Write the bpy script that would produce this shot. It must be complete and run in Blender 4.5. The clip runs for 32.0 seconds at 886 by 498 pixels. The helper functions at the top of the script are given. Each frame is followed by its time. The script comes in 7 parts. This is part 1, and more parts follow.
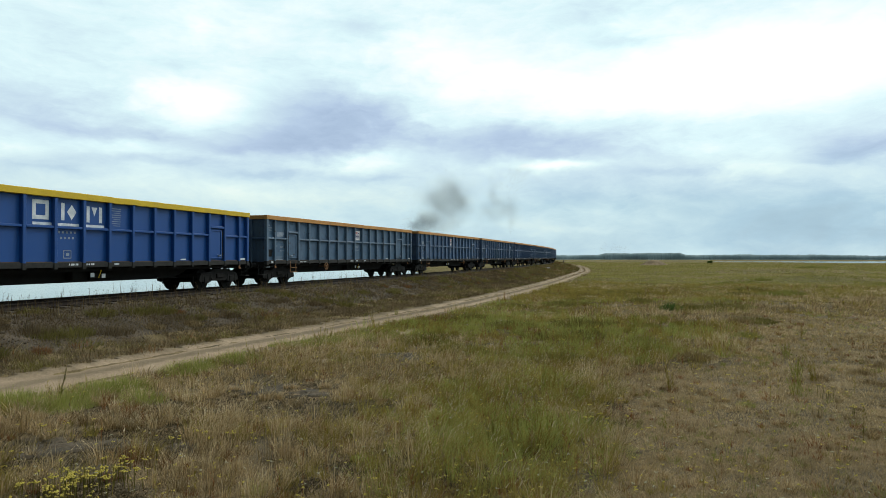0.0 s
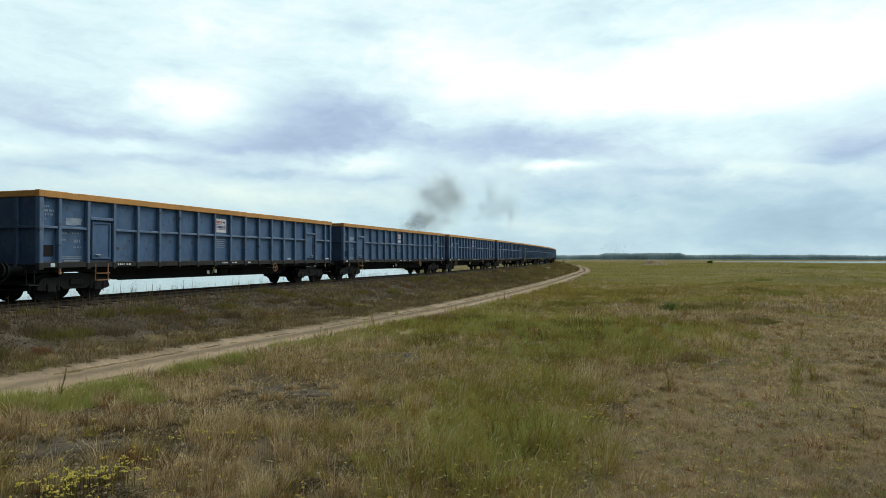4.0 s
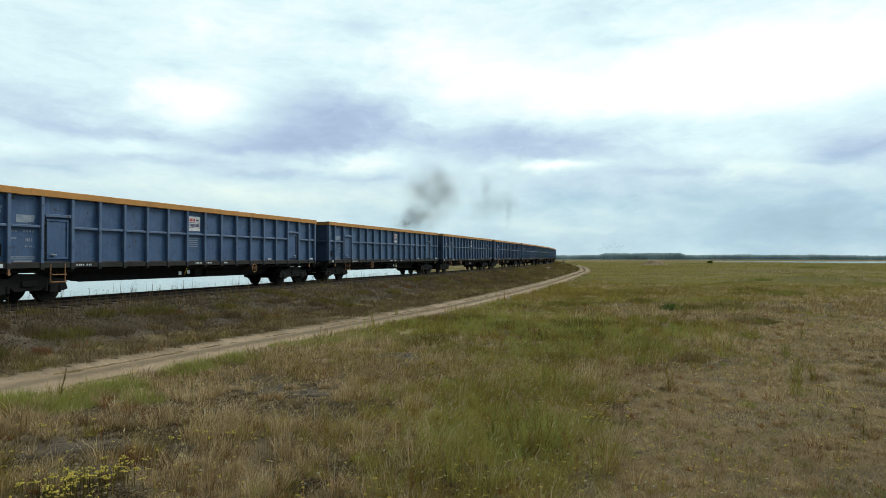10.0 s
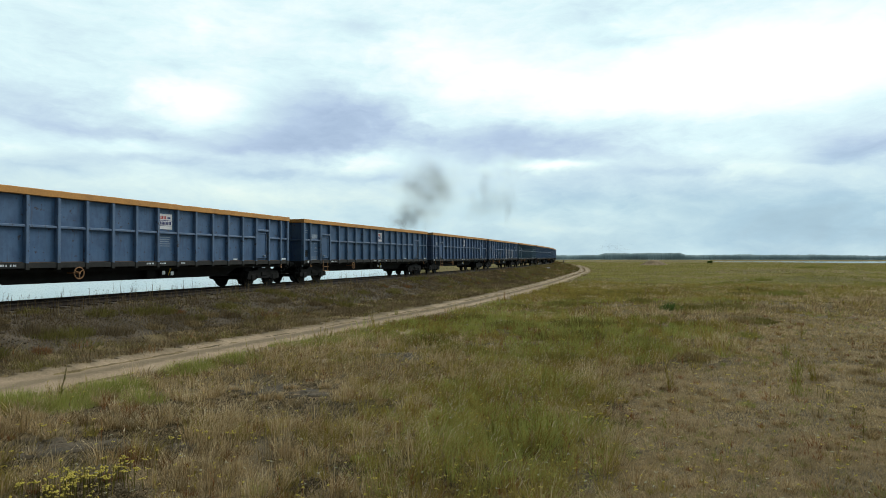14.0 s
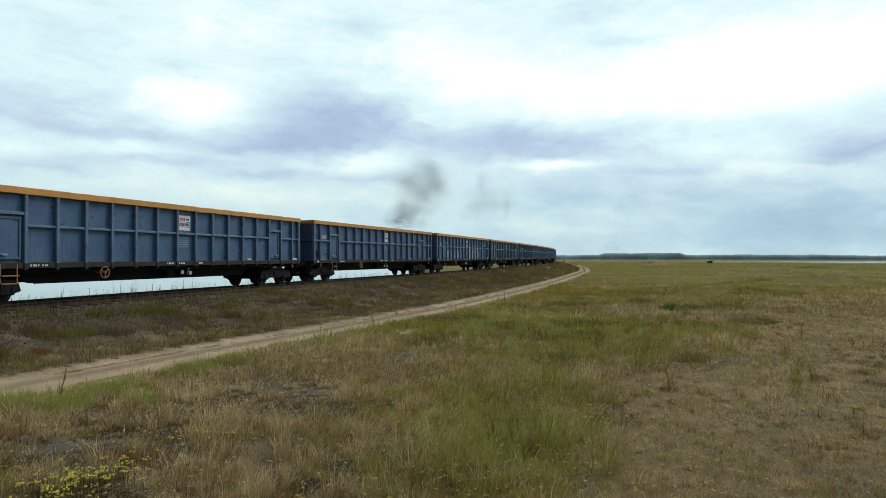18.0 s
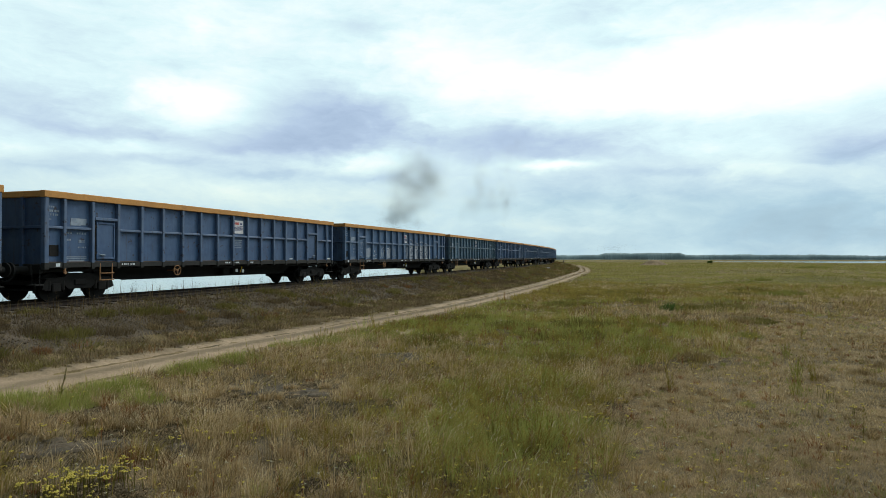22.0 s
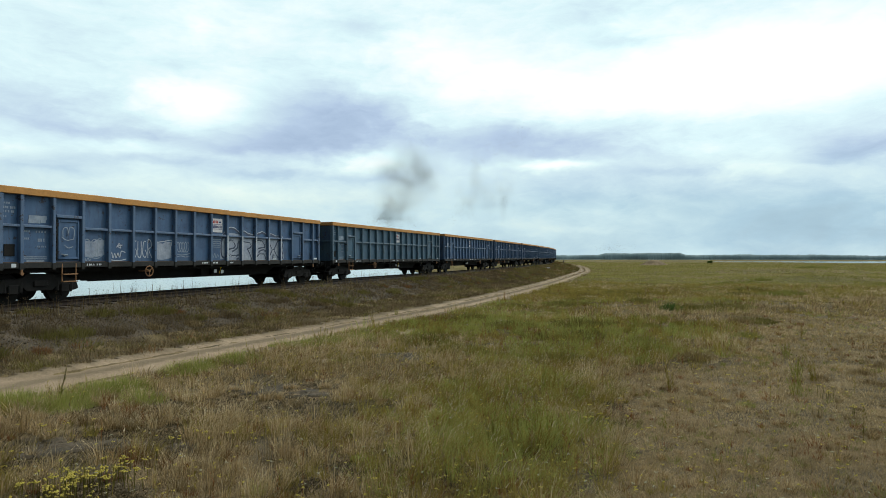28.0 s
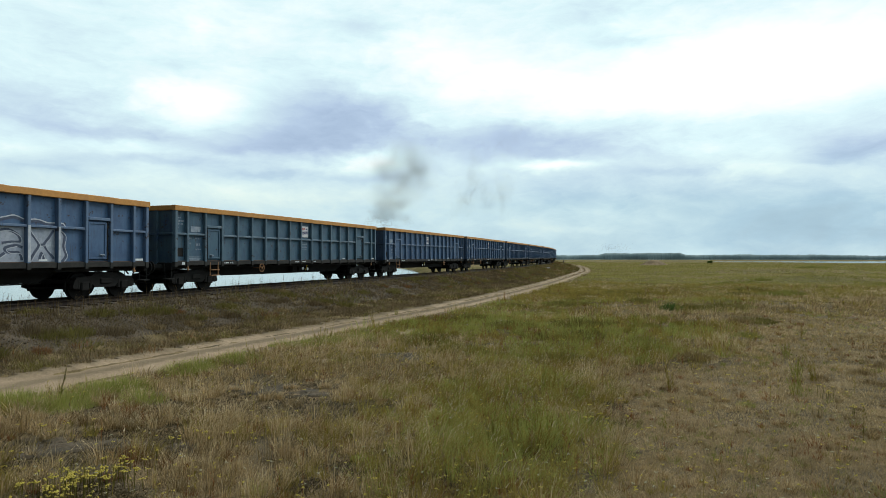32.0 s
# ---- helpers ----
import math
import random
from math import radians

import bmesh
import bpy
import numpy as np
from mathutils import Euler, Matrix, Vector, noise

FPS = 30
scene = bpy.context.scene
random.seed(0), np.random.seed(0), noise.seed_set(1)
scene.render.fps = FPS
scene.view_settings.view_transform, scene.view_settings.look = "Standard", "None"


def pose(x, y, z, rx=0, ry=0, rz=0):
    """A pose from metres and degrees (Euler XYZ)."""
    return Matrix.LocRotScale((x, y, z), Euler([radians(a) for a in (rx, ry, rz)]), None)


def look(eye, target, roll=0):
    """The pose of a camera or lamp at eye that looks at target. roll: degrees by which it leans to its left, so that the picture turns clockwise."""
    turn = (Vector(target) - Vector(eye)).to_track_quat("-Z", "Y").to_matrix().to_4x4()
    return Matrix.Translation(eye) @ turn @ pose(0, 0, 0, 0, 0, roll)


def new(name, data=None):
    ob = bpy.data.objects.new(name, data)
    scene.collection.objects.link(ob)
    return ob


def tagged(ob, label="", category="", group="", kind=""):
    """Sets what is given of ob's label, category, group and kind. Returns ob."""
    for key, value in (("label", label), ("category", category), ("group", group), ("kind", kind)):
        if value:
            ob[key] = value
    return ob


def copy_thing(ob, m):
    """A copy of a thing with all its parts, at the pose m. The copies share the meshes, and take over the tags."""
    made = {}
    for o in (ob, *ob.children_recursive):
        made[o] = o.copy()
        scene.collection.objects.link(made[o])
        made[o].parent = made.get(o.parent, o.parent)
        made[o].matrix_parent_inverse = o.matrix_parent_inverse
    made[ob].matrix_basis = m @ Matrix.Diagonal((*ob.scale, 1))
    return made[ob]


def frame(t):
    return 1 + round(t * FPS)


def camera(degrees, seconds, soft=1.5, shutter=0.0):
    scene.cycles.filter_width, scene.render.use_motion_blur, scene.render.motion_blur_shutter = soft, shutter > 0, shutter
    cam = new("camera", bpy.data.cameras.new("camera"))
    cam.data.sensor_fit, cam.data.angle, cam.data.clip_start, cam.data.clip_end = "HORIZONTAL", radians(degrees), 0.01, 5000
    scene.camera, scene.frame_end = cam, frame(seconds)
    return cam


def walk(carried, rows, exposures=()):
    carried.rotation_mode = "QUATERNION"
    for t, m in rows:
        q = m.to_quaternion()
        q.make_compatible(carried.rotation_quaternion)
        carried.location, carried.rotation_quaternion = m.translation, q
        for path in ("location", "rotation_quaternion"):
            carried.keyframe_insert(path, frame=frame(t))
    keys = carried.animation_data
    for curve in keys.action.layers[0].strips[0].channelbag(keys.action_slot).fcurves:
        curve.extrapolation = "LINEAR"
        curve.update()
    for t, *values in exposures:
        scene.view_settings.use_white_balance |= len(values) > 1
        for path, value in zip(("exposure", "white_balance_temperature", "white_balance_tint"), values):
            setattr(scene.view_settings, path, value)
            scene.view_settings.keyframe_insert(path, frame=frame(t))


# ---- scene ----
cam = camera(69.7, 32.0, soft=0.8)
EYE = 1.453
walk(cam, [(0.0, pose(0, 0, EYE, 90.73, 0, 0)), (32.0, pose(0, 0, EYE, 90.73, 0, 0))], [(0.0, 0.0), (32.0, 0.0)])

# ---------------------------------------------------------------- light
SUN_AZ, SUN_EL = 50.0, 40.0


def ramp(nt, stops, fac=None, mode="LINEAR"):
    n = nt.nodes.new("ShaderNodeValToRGB")
    n.color_ramp.interpolation = mode
    el = n.color_ramp.elements
    while len(el) < len(stops):
        el.new(0.5)
    for e, (p, c) in zip(el, stops):
        e.position = p
        e.color = (*c, 1) if len(c) == 3 else c
    if fac is not None:
        nt.links.new(fac, n.inputs[0])
    return n.outputs[0]


def math_node(nt, op, a, b=None, c=None):
    n = nt.nodes.new("ShaderNodeMath")
    n.operation = op
    for i, v in enumerate((a, b, c)):
        if v is None:
            continue
        if isinstance(v, (int, float)):
            n.inputs[i].default_value = v
        else:
            nt.links.new(v, n.inputs[i])
    return n.outputs[0]


def mix_rgb(nt, fac, a, b, mode="MIX"):
    n = nt.nodes.new("ShaderNodeMix")
    n.data_type, n.blend_type = "RGBA", mode
    for sock, v in ((n.inputs[0], fac), (n.inputs[6], a), (n.inputs[7], b)):
        if isinstance(v, (int, float)):
            sock.default_value = v
        elif isinstance(v, tuple):
            sock.default_value = (*v, 1)
        else:
            nt.links.new(v, sock)
    return n.outputs[2]


def noise_tex(nt, vec, scale, detail=4, rough=0.55, distort=0.0):
    n = nt.nodes.new("ShaderNodeTexNoise")
    n.inputs["Scale"].default_value = scale
    n.inputs["Detail"].default_value = detail
    n.inputs["Roughness"].default_value = rough
    n.inputs["Distortion"].default_value = distort
    if vec is not None:
        nt.links.new(vec, n.inputs["Vector"])
    return n.outputs["Fac"]


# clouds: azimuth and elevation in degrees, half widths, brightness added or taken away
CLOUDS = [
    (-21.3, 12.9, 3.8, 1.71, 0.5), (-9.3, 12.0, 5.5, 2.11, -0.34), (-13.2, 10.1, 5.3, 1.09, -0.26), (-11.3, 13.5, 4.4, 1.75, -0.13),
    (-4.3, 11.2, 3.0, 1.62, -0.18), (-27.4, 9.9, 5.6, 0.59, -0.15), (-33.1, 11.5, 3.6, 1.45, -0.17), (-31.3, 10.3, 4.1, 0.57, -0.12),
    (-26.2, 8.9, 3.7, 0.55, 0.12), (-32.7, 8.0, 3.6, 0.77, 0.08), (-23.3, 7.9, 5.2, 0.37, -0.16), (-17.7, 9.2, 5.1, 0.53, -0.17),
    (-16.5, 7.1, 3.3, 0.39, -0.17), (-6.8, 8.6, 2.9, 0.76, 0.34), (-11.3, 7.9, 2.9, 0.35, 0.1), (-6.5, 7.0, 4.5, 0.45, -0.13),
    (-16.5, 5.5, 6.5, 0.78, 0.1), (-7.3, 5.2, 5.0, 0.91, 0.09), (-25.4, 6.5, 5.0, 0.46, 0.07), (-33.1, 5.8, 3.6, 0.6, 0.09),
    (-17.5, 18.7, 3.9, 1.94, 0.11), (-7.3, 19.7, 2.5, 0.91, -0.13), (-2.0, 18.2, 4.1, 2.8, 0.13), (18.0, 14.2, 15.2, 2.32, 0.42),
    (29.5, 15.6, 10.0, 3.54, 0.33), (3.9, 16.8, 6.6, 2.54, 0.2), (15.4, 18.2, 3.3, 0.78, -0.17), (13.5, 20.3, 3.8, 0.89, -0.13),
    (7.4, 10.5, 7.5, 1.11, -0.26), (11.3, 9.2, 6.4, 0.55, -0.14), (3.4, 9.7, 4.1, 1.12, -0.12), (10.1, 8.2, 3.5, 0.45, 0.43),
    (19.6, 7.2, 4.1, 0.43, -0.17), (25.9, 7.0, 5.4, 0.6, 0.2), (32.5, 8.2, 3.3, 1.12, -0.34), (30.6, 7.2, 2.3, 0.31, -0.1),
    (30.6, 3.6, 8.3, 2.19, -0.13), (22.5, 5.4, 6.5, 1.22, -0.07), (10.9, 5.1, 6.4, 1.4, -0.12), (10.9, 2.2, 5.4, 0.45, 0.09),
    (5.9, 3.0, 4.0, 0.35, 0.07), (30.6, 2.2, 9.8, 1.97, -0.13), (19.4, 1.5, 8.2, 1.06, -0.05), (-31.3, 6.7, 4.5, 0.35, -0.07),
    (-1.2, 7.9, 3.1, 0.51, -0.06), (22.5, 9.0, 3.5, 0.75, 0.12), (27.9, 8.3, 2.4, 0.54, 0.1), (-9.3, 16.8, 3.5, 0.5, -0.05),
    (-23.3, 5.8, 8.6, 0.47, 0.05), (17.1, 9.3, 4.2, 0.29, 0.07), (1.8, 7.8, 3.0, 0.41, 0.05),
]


def make_sky():
    world = bpy.data.worlds.new("overcast_sky")
    scene.world = world
    world.use_nodes = True
    nt = world.node_tree
    bg = nt.nodes["Background"]
    sky = nt.nodes.new("ShaderNodeTexSky")
    sky.sky_type, sky.sun_disc = "NISHITA", False
    sky.sun_elevation, sky.sun_rotation = radians(SUN_EL), radians(SUN_AZ)
    clear = mix_rgb(nt, 1.0, sky.outputs[0], (0.10, 0.10, 0.10), "MULTIPLY")
    tc = nt.nodes.new("ShaderNodeTexCoord")
    sep = nt.nodes.new("ShaderNodeSeparateXYZ")
    nt.links.new(tc.outputs["Generated"], sep.inputs[0])
    x, y, z = sep.outputs
    az = math_node(nt, "MULTIPLY", math_node(nt, "ARCTAN2", x, y), 57.2958)
    el = math_node(nt, "MULTIPLY", math_node(nt, "ARCSINE", z), 57.2958)
    comb = nt.nodes.new("ShaderNodeCombineXYZ")
    nt.links.new(math_node(nt, "MULTIPLY", az, 0.05), comb.inputs[0])
    nt.links.new(math_node(nt, "MULTIPLY", el, 0.11), comb.inputs[1])
    n1 = noise_tex(nt, comb.outputs[0], 1.6, 6, 0.58, 0.6)
    n2 = noise_tex(nt, comb.outputs[0], 5.0, 6, 0.6, 0.4)
    n3 = noise_tex(nt, comb.outputs[0], 3.0, 4, 0.55, 0.0)
    azw = math_node(nt, "ADD", az, math_node(nt, "MULTIPLY", math_node(nt, "SUBTRACT", n2, 0.5), 5.0))
    elw = math_node(nt, "ADD", el, math_node(nt, "MULTIPLY", math_node(nt, "SUBTRACT", n3, 0.5), 2.6))
    total = math_node(nt, "ADD", math_node(nt, "MULTIPLY", math_node(nt, "SUBTRACT", n1, 0.5), 0.34),
                      math_node(nt, "MULTIPLY", math_node(nt, "SUBTRACT", n2, 0.5), 0.30))
    streak = nt.nodes.new("ShaderNodeCombineXYZ")
    nt.links.new(math_node(nt, "MULTIPLY", azw, 0.10), streak.inputs[0])
    nt.links.new(math_node(nt, "MULTIPLY", elw, 0.42), streak.inputs[1])
    n4 = noise_tex(nt, streak.outputs[0], 4.0, 7, 0.62, 0.5)
    total = math_node(nt, "MULTIPLY_ADD", math_node(nt, "MULTIPLY", math_node(nt, "SUBTRACT", n4, 0.5), ramp(nt, [(0.0, (0.25,) * 3), (1.0, (1.0,) * 3)], math_node(nt, "MULTIPLY", el, 0.1))), 0.18, total)
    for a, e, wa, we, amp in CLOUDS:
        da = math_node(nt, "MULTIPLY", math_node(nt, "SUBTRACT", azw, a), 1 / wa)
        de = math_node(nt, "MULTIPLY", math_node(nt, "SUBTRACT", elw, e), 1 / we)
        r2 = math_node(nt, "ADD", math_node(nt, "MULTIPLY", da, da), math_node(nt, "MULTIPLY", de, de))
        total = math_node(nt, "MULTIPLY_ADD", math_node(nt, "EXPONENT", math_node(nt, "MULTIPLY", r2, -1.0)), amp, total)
    lift = ramp(nt, [(0.0, (0.40,) * 3), (0.04, (0.44,) * 3), (0.13, (0.52,) * 3), (0.24, (0.63,) * 3), (0.36, (0.67,) * 3), (1.0, (0.62,) * 3)],
                math_node(nt, "MULTIPLY", el, 1 / 60.0))
    val = math_node(nt, "ADD", total, lift)
    high = ramp(nt, [(0.0, (0.32, 0.43, 0.61)), (0.28, (0.48, 0.615, 0.795)), (0.46, (0.61, 0.775, 0.885)),
                     (0.64, (0.75, 0.96, 0.995)), (0.80, (0.93, 1.04, 1.05)), (1.0, (1.12, 1.14, 1.1))], val)
    hazy = ramp(nt, [(0.0, (0.28, 0.43, 0.55)), (0.28, (0.42, 0.62, 0.75)), (0.46, (0.605, 0.80, 0.86)),
                     (0.64, (0.785, 0.935, 0.885)), (0.80, (0.96, 1.02, 0.92)), (1.0, (1.12, 1.12, 1.05))], val)
    depth = ramp(nt, [(0.0, (0,) * 3), (1.0, (1,) * 3)], math_node(nt, "MULTIPLY", math_node(nt, "SUBTRACT", el, 4.5), 0.22))
    cloud = mix_rgb(nt, depth, hazy, high)
    gaps = ramp(nt, [(0.35, (0.93,) * 3), (0.7, (1.0,) * 3)], n1)
    # unseen sky is dimmed away from the sun and brightened overhead to shape light
    toward = math_node(nt, "ADD", math_node(nt, "MULTIPLY", x, math.sin(radians(SUN_AZ))), math_node(nt, "MULTIPLY", y, math.cos(radians(SUN_AZ))))
    unseen_tone = ramp(nt, [(0.0, (0.16,) * 3), (0.25, (0.24,) * 3), (0.49, (0.72,) * 3), (0.54, (1.0,) * 3), (1.0, (1.0,) * 3)], math_node(nt, "MULTIPLY_ADD", toward, 0.5, 0.5))
    unseen_tone = mix_rgb(nt, 1.0, unseen_tone, ramp(nt, [(0.42, (1.0 / 1.25,) * 3), (0.80, (1.0,) * 3)], z), "MULTIPLY")
    cover = mix_rgb(nt, 1.0, mix_rgb(nt, gaps, clear, cloud), unseen_tone, "MULTIPLY")
    nt.links.new(cover, bg.inputs[0])
    bg.inputs[1].default_value = 1.25


make_sky()
sun = new("sun", bpy.data.lights.new("sun", "SUN"))
sun.data.energy, sun.data.angle, sun.data.color = 2.1, radians(28), (1.0, 0.96, 0.88)
sun.matrix_world = look((0, 0, 0), (-math.sin(radians(SUN_AZ)) * math.cos(radians(SUN_EL)), -math.cos(radians(SUN_AZ)) * math.cos(radians(SUN_EL)), -math.sin(radians(SUN_EL))))

# ---------------------------------------------------------------- materials


def material(name, rough=0.8, metal=0.0, spec=0.3):
    m = bpy.data.materials.new(name)
    m.use_nodes = True
    nt = m.node_tree
    b = nt.nodes["Principled BSDF"]
    b.inputs["Roughness"].default_value = rough
    b.inputs["Metallic"].default_value = metal
    b.inputs["Specular IOR Level"].default_value = spec
    return m, nt, b


def coords(nt, kind="Object"):
    return nt.nodes.new("ShaderNodeTexCoord").outputs[kind]


def bump(nt, b, height, strength, dist=0.02):
    n = nt.nodes.new("ShaderNodeBump")
    n.inputs["Strength"].default_value = strength
    n.inputs["Distance"].default_value = dist
    nt.links.new(height, n.inputs["Height"])
    nt.links.new(n.outputs[0], b.inputs["Normal"])


def two_tone(name, c1, c2, scale, rough=0.85, fine=None, fine_amt=0.35, bump_amt=0.3, metal=0.0, spec=0.25, kind="Object"):
    """A surface of two colours in soft patches, with grain and relief."""
    m, nt, b = material(name, rough, metal, spec)
    v = coords(nt, kind)
    n1 = noise_tex(nt, v, scale, 5, 0.6)
    n2 = noise_tex(nt, v, fine or scale * 9, 4, 0.65)
    base = mix_rgb(nt, ramp(nt, [(0.35, (0,) * 3), (0.65, (1,) * 3)], n1), c1, c2)
    grain = ramp(nt, [(0.25, (1 - fine_amt,) * 3), (0.75, (1 + fine_amt,) * 3)], n2)
    nt.links.new(mix_rgb(nt, 1.0, base, grain, "MULTIPLY"), b.inputs["Base Color"])
    if bump_amt:
        bump(nt, b, n2, bump_amt)
    return m


def paint(name, rough=0.5, grime_shade=0.3, dirt=(0.075, 0.072, 0.07), lighten=0.16):
    """Worn wagon paint: the wagon's own colour, faded, scratched, rusty in spots and dusty. Shade and caught light are
    mixed in too.
    """
    m, nt, b = material(name, rough, 0.0, 0.35)
    info = nt.nodes.new("ShaderNodeObjectInfo")
    v = coords(nt, "Object")
    big = noise_tex(nt, v, 0.9, 5, 0.6)
    mp = nt.nodes.new("ShaderNodeMapping")
    mp.inputs["Scale"].default_value = (3.0, 3.0, 0.5)
    nt.links.new(v, mp.inputs[0])
    streak = noise_tex(nt, mp.outputs[0], 3.0, 5, 0.65)
    spot = noise_tex(nt, v, 5.5, 6, 0.6)
    fade_light = mix_rgb(nt, ramp(nt, [(0.3, (0,) * 3), (0.75, (lighten if grime_shade else 0.02,) * 3)], big), info.outputs["Color"], (0.20, 0.25, 0.32))
    dirty = mix_rgb(nt, ramp(nt, [(0.25, (grime_shade,) * 3), (0.75, (min(1.0, grime_shade + 0.35) if grime_shade else 0.12,) * 3)], streak), fade_light, dirt)
    # darker rubbed areas, rust scabs and drips that differ from wagon to wagon
    shift = nt.nodes.new("ShaderNodeVectorMath")
    shift.operation = "ADD"
    nt.links.new(v, shift.inputs[0])
    comb = nt.nodes.new("ShaderNodeCombineXYZ")
    nt.links.new(math_node(nt, "MULTIPLY", info.outputs["Random"], 40.0), comb.inputs[0])
    nt.links.new(comb.outputs[0], shift.inputs[1])
    rub = noise_tex(nt, shift.outputs[0], 1.7, 6, 0.68)
    dirty = mix_rgb(nt, ramp(nt, [(0.46, (0,) * 3), (0.66, (min(1.0, 0.25 + grime_shade * 2) if grime_shade else 0.0,) * 3)], rub), dirty, (0.014, 0.034, 0.085))
    scab = noise_tex(nt, shift.outputs[0], 4.2, 7, 0.66)
    rusty = mix_rgb(nt, ramp(nt, [(0.605, (0,) * 3), (0.64, (0.85 if grime_shade else 0.0,) * 3)], scab), dirty, (0.030, 0.021, 0.020))
    mp2 = nt.nodes.new("ShaderNodeMapping")
    mp2.inputs["Scale"].default_value = (9.0, 9.0, 0.7)
    nt.links.new(shift.outputs[0], mp2.inputs[0])
    drip = noise_tex(nt, mp2.outputs[0], 1.0, 4, 0.7)
    rusty = mix_rgb(nt, ramp(nt, [(0.58, (0,) * 3), (0.70, (0.6 if grime_shade else 0.04,) * 3)], drip), rusty, (0.040, 0.034, 0.036))
    nt.links.new(rusty, b.inputs["Base Color"])
    bump(nt, b, spot, 0.12, 0.01)
    return m


# panels are toned darker and ribs paler, as recess shade and caught light
M_PAINT = paint("faded_lit_rib_paint", 0.5, 0.02, lighten=0.42)
M_PANEL = paint("scuffed_shaded_panel_paint", 0.55, 0.12, (0.016, 0.036, 0.072))
M_DOOR = paint("door_paint", 0.55, 0.10, (0.016, 0.036, 0.072))
M_CLEAN = paint("fresh_panel_paint", 0.4, 0.0, (0.02, 0.05, 0.12))
# end walls hold dirt and their own shade in this dark colour
M_ENDWALL = paint("grimy_shaded_end_paint", 0.6, 0.40, (0.018, 0.022, 0.026))
M_CAP = two_tone("ochre_cap_paint", (0.440, 0.208, 0.052), (0.352, 0.168, 0.048), 1.3, 0.6, 14, 0.16, 0.1)
M_CAPY = two_tone("yellow_cap_paint", (0.527, 0.357, 0.015), (0.442, 0.297, 0.017), 1.3, 0.55, 14, 0.1, 0.08)
# sole bar, frames and wheels are darkened in colour for the shade underneath
M_SOLE = two_tone("grimy_shaded_sole_bar", (0.014, 0.015, 0.015), (0.026, 0.025, 0.023), 1.6, 0.85, 12, 0.3, 0.2)
M_BLACK = two_tone("shaded_steel", (0.006, 0.006, 0.006), (0.011, 0.010, 0.009), 3.0, 0.8, 22, 0.35, 0.25, 0.2)
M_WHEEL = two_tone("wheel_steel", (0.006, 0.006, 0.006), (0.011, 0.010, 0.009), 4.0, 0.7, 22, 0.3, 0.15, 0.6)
M_INSIDE = two_tone("rusty_inside", (0.06, 0.04, 0.032), (0.10, 0.07, 0.055), 1.2, 0.9, 10, 0.3, 0.2)
M_ORANGE = two_tone("orange_brown_paint", (0.27, 0.135, 0.06), (0.19, 0.10, 0.05), 4.0, 0.7, 20, 0.2, 0.1)
M_SIGN = two_tone("white_plate", (0.592, 0.576, 0.576), (0.496, 0.480, 0.488), 3.0, 0.6, 16, 0.08, 0.0)
M_RED = two_tone("red_print", (0.40, 0.06, 0.05), (0.34, 0.07, 0.06), 5.0, 0.7, 20, 0.1, 0.0)
M_INK = two_tone("dark_blue_print", (0.04, 0.05, 0.13), (0.06, 0.06, 0.14), 5.0, 0.7, 20, 0.1, 0.0)
M_WHITE = two_tone("white_stencil", (0.600, 0.620, 0.630), (0.400, 0.440, 0.480), 4.0, 0.7, 16, 0.25, 0.0)
M_FAINT = two_tone("faded_stencil", (0.238, 0.274, 0.319), (0.144, 0.185, 0.243), 4.0, 0.7, 16, 0.25, 0.0)
M_SILVER = two_tone("silver_spray", (0.300, 0.325, 0.375), (0.195, 0.225, 0.285), 2.0, 0.5, 9, 0.25, 0.0, 0.2)
M_GLEAM = two_tone("pale_spray", (0.420, 0.440, 0.470), (0.300, 0.330, 0.375), 3.0, 0.6, 9, 0.25, 0.0)
M_TARP = two_tone("spray_outline", (0.040, 0.052, 0.085), (0.065, 0.080, 0.120), 4.0, 0.7, 16, 0.2, 0.0)
M_RAIL = two_tone("rusty_rail", (0.022, 0.016, 0.013), (0.04, 0.028, 0.022), 3.0, 0.7, 25, 0.3, 0.15, 0.4)
M_SLEEPER = two_tone("old_sleeper", (0.07, 0.055, 0.045), (0.12, 0.10, 0.085), 3.0, 0.9, 25, 0.35, 0.3)
M_BALLAST = two_tone("dirty_ballast", (0.060, 0.046, 0.031), (0.115, 0.090, 0.061), 0.7, 0.95, 9, 0.45, 0.8)
M_CINDER = two_tone("cinder_soil", (0.054, 0.040, 0.027), (0.107, 0.080, 0.055), 0.9, 0.95, 26, 0.75, 0.9)
M_HUMUS = two_tone("dark_humus_soil", (0.048, 0.036, 0.023), (0.118, 0.088, 0.058), 2.2, 0.95, 14, 0.6, 1.0)
M_SAND = two_tone("sandy_track", (0.315, 0.222, 0.132), (0.180, 0.126, 0.074), 0.9, 0.95, 5, 0.22, 0.5)


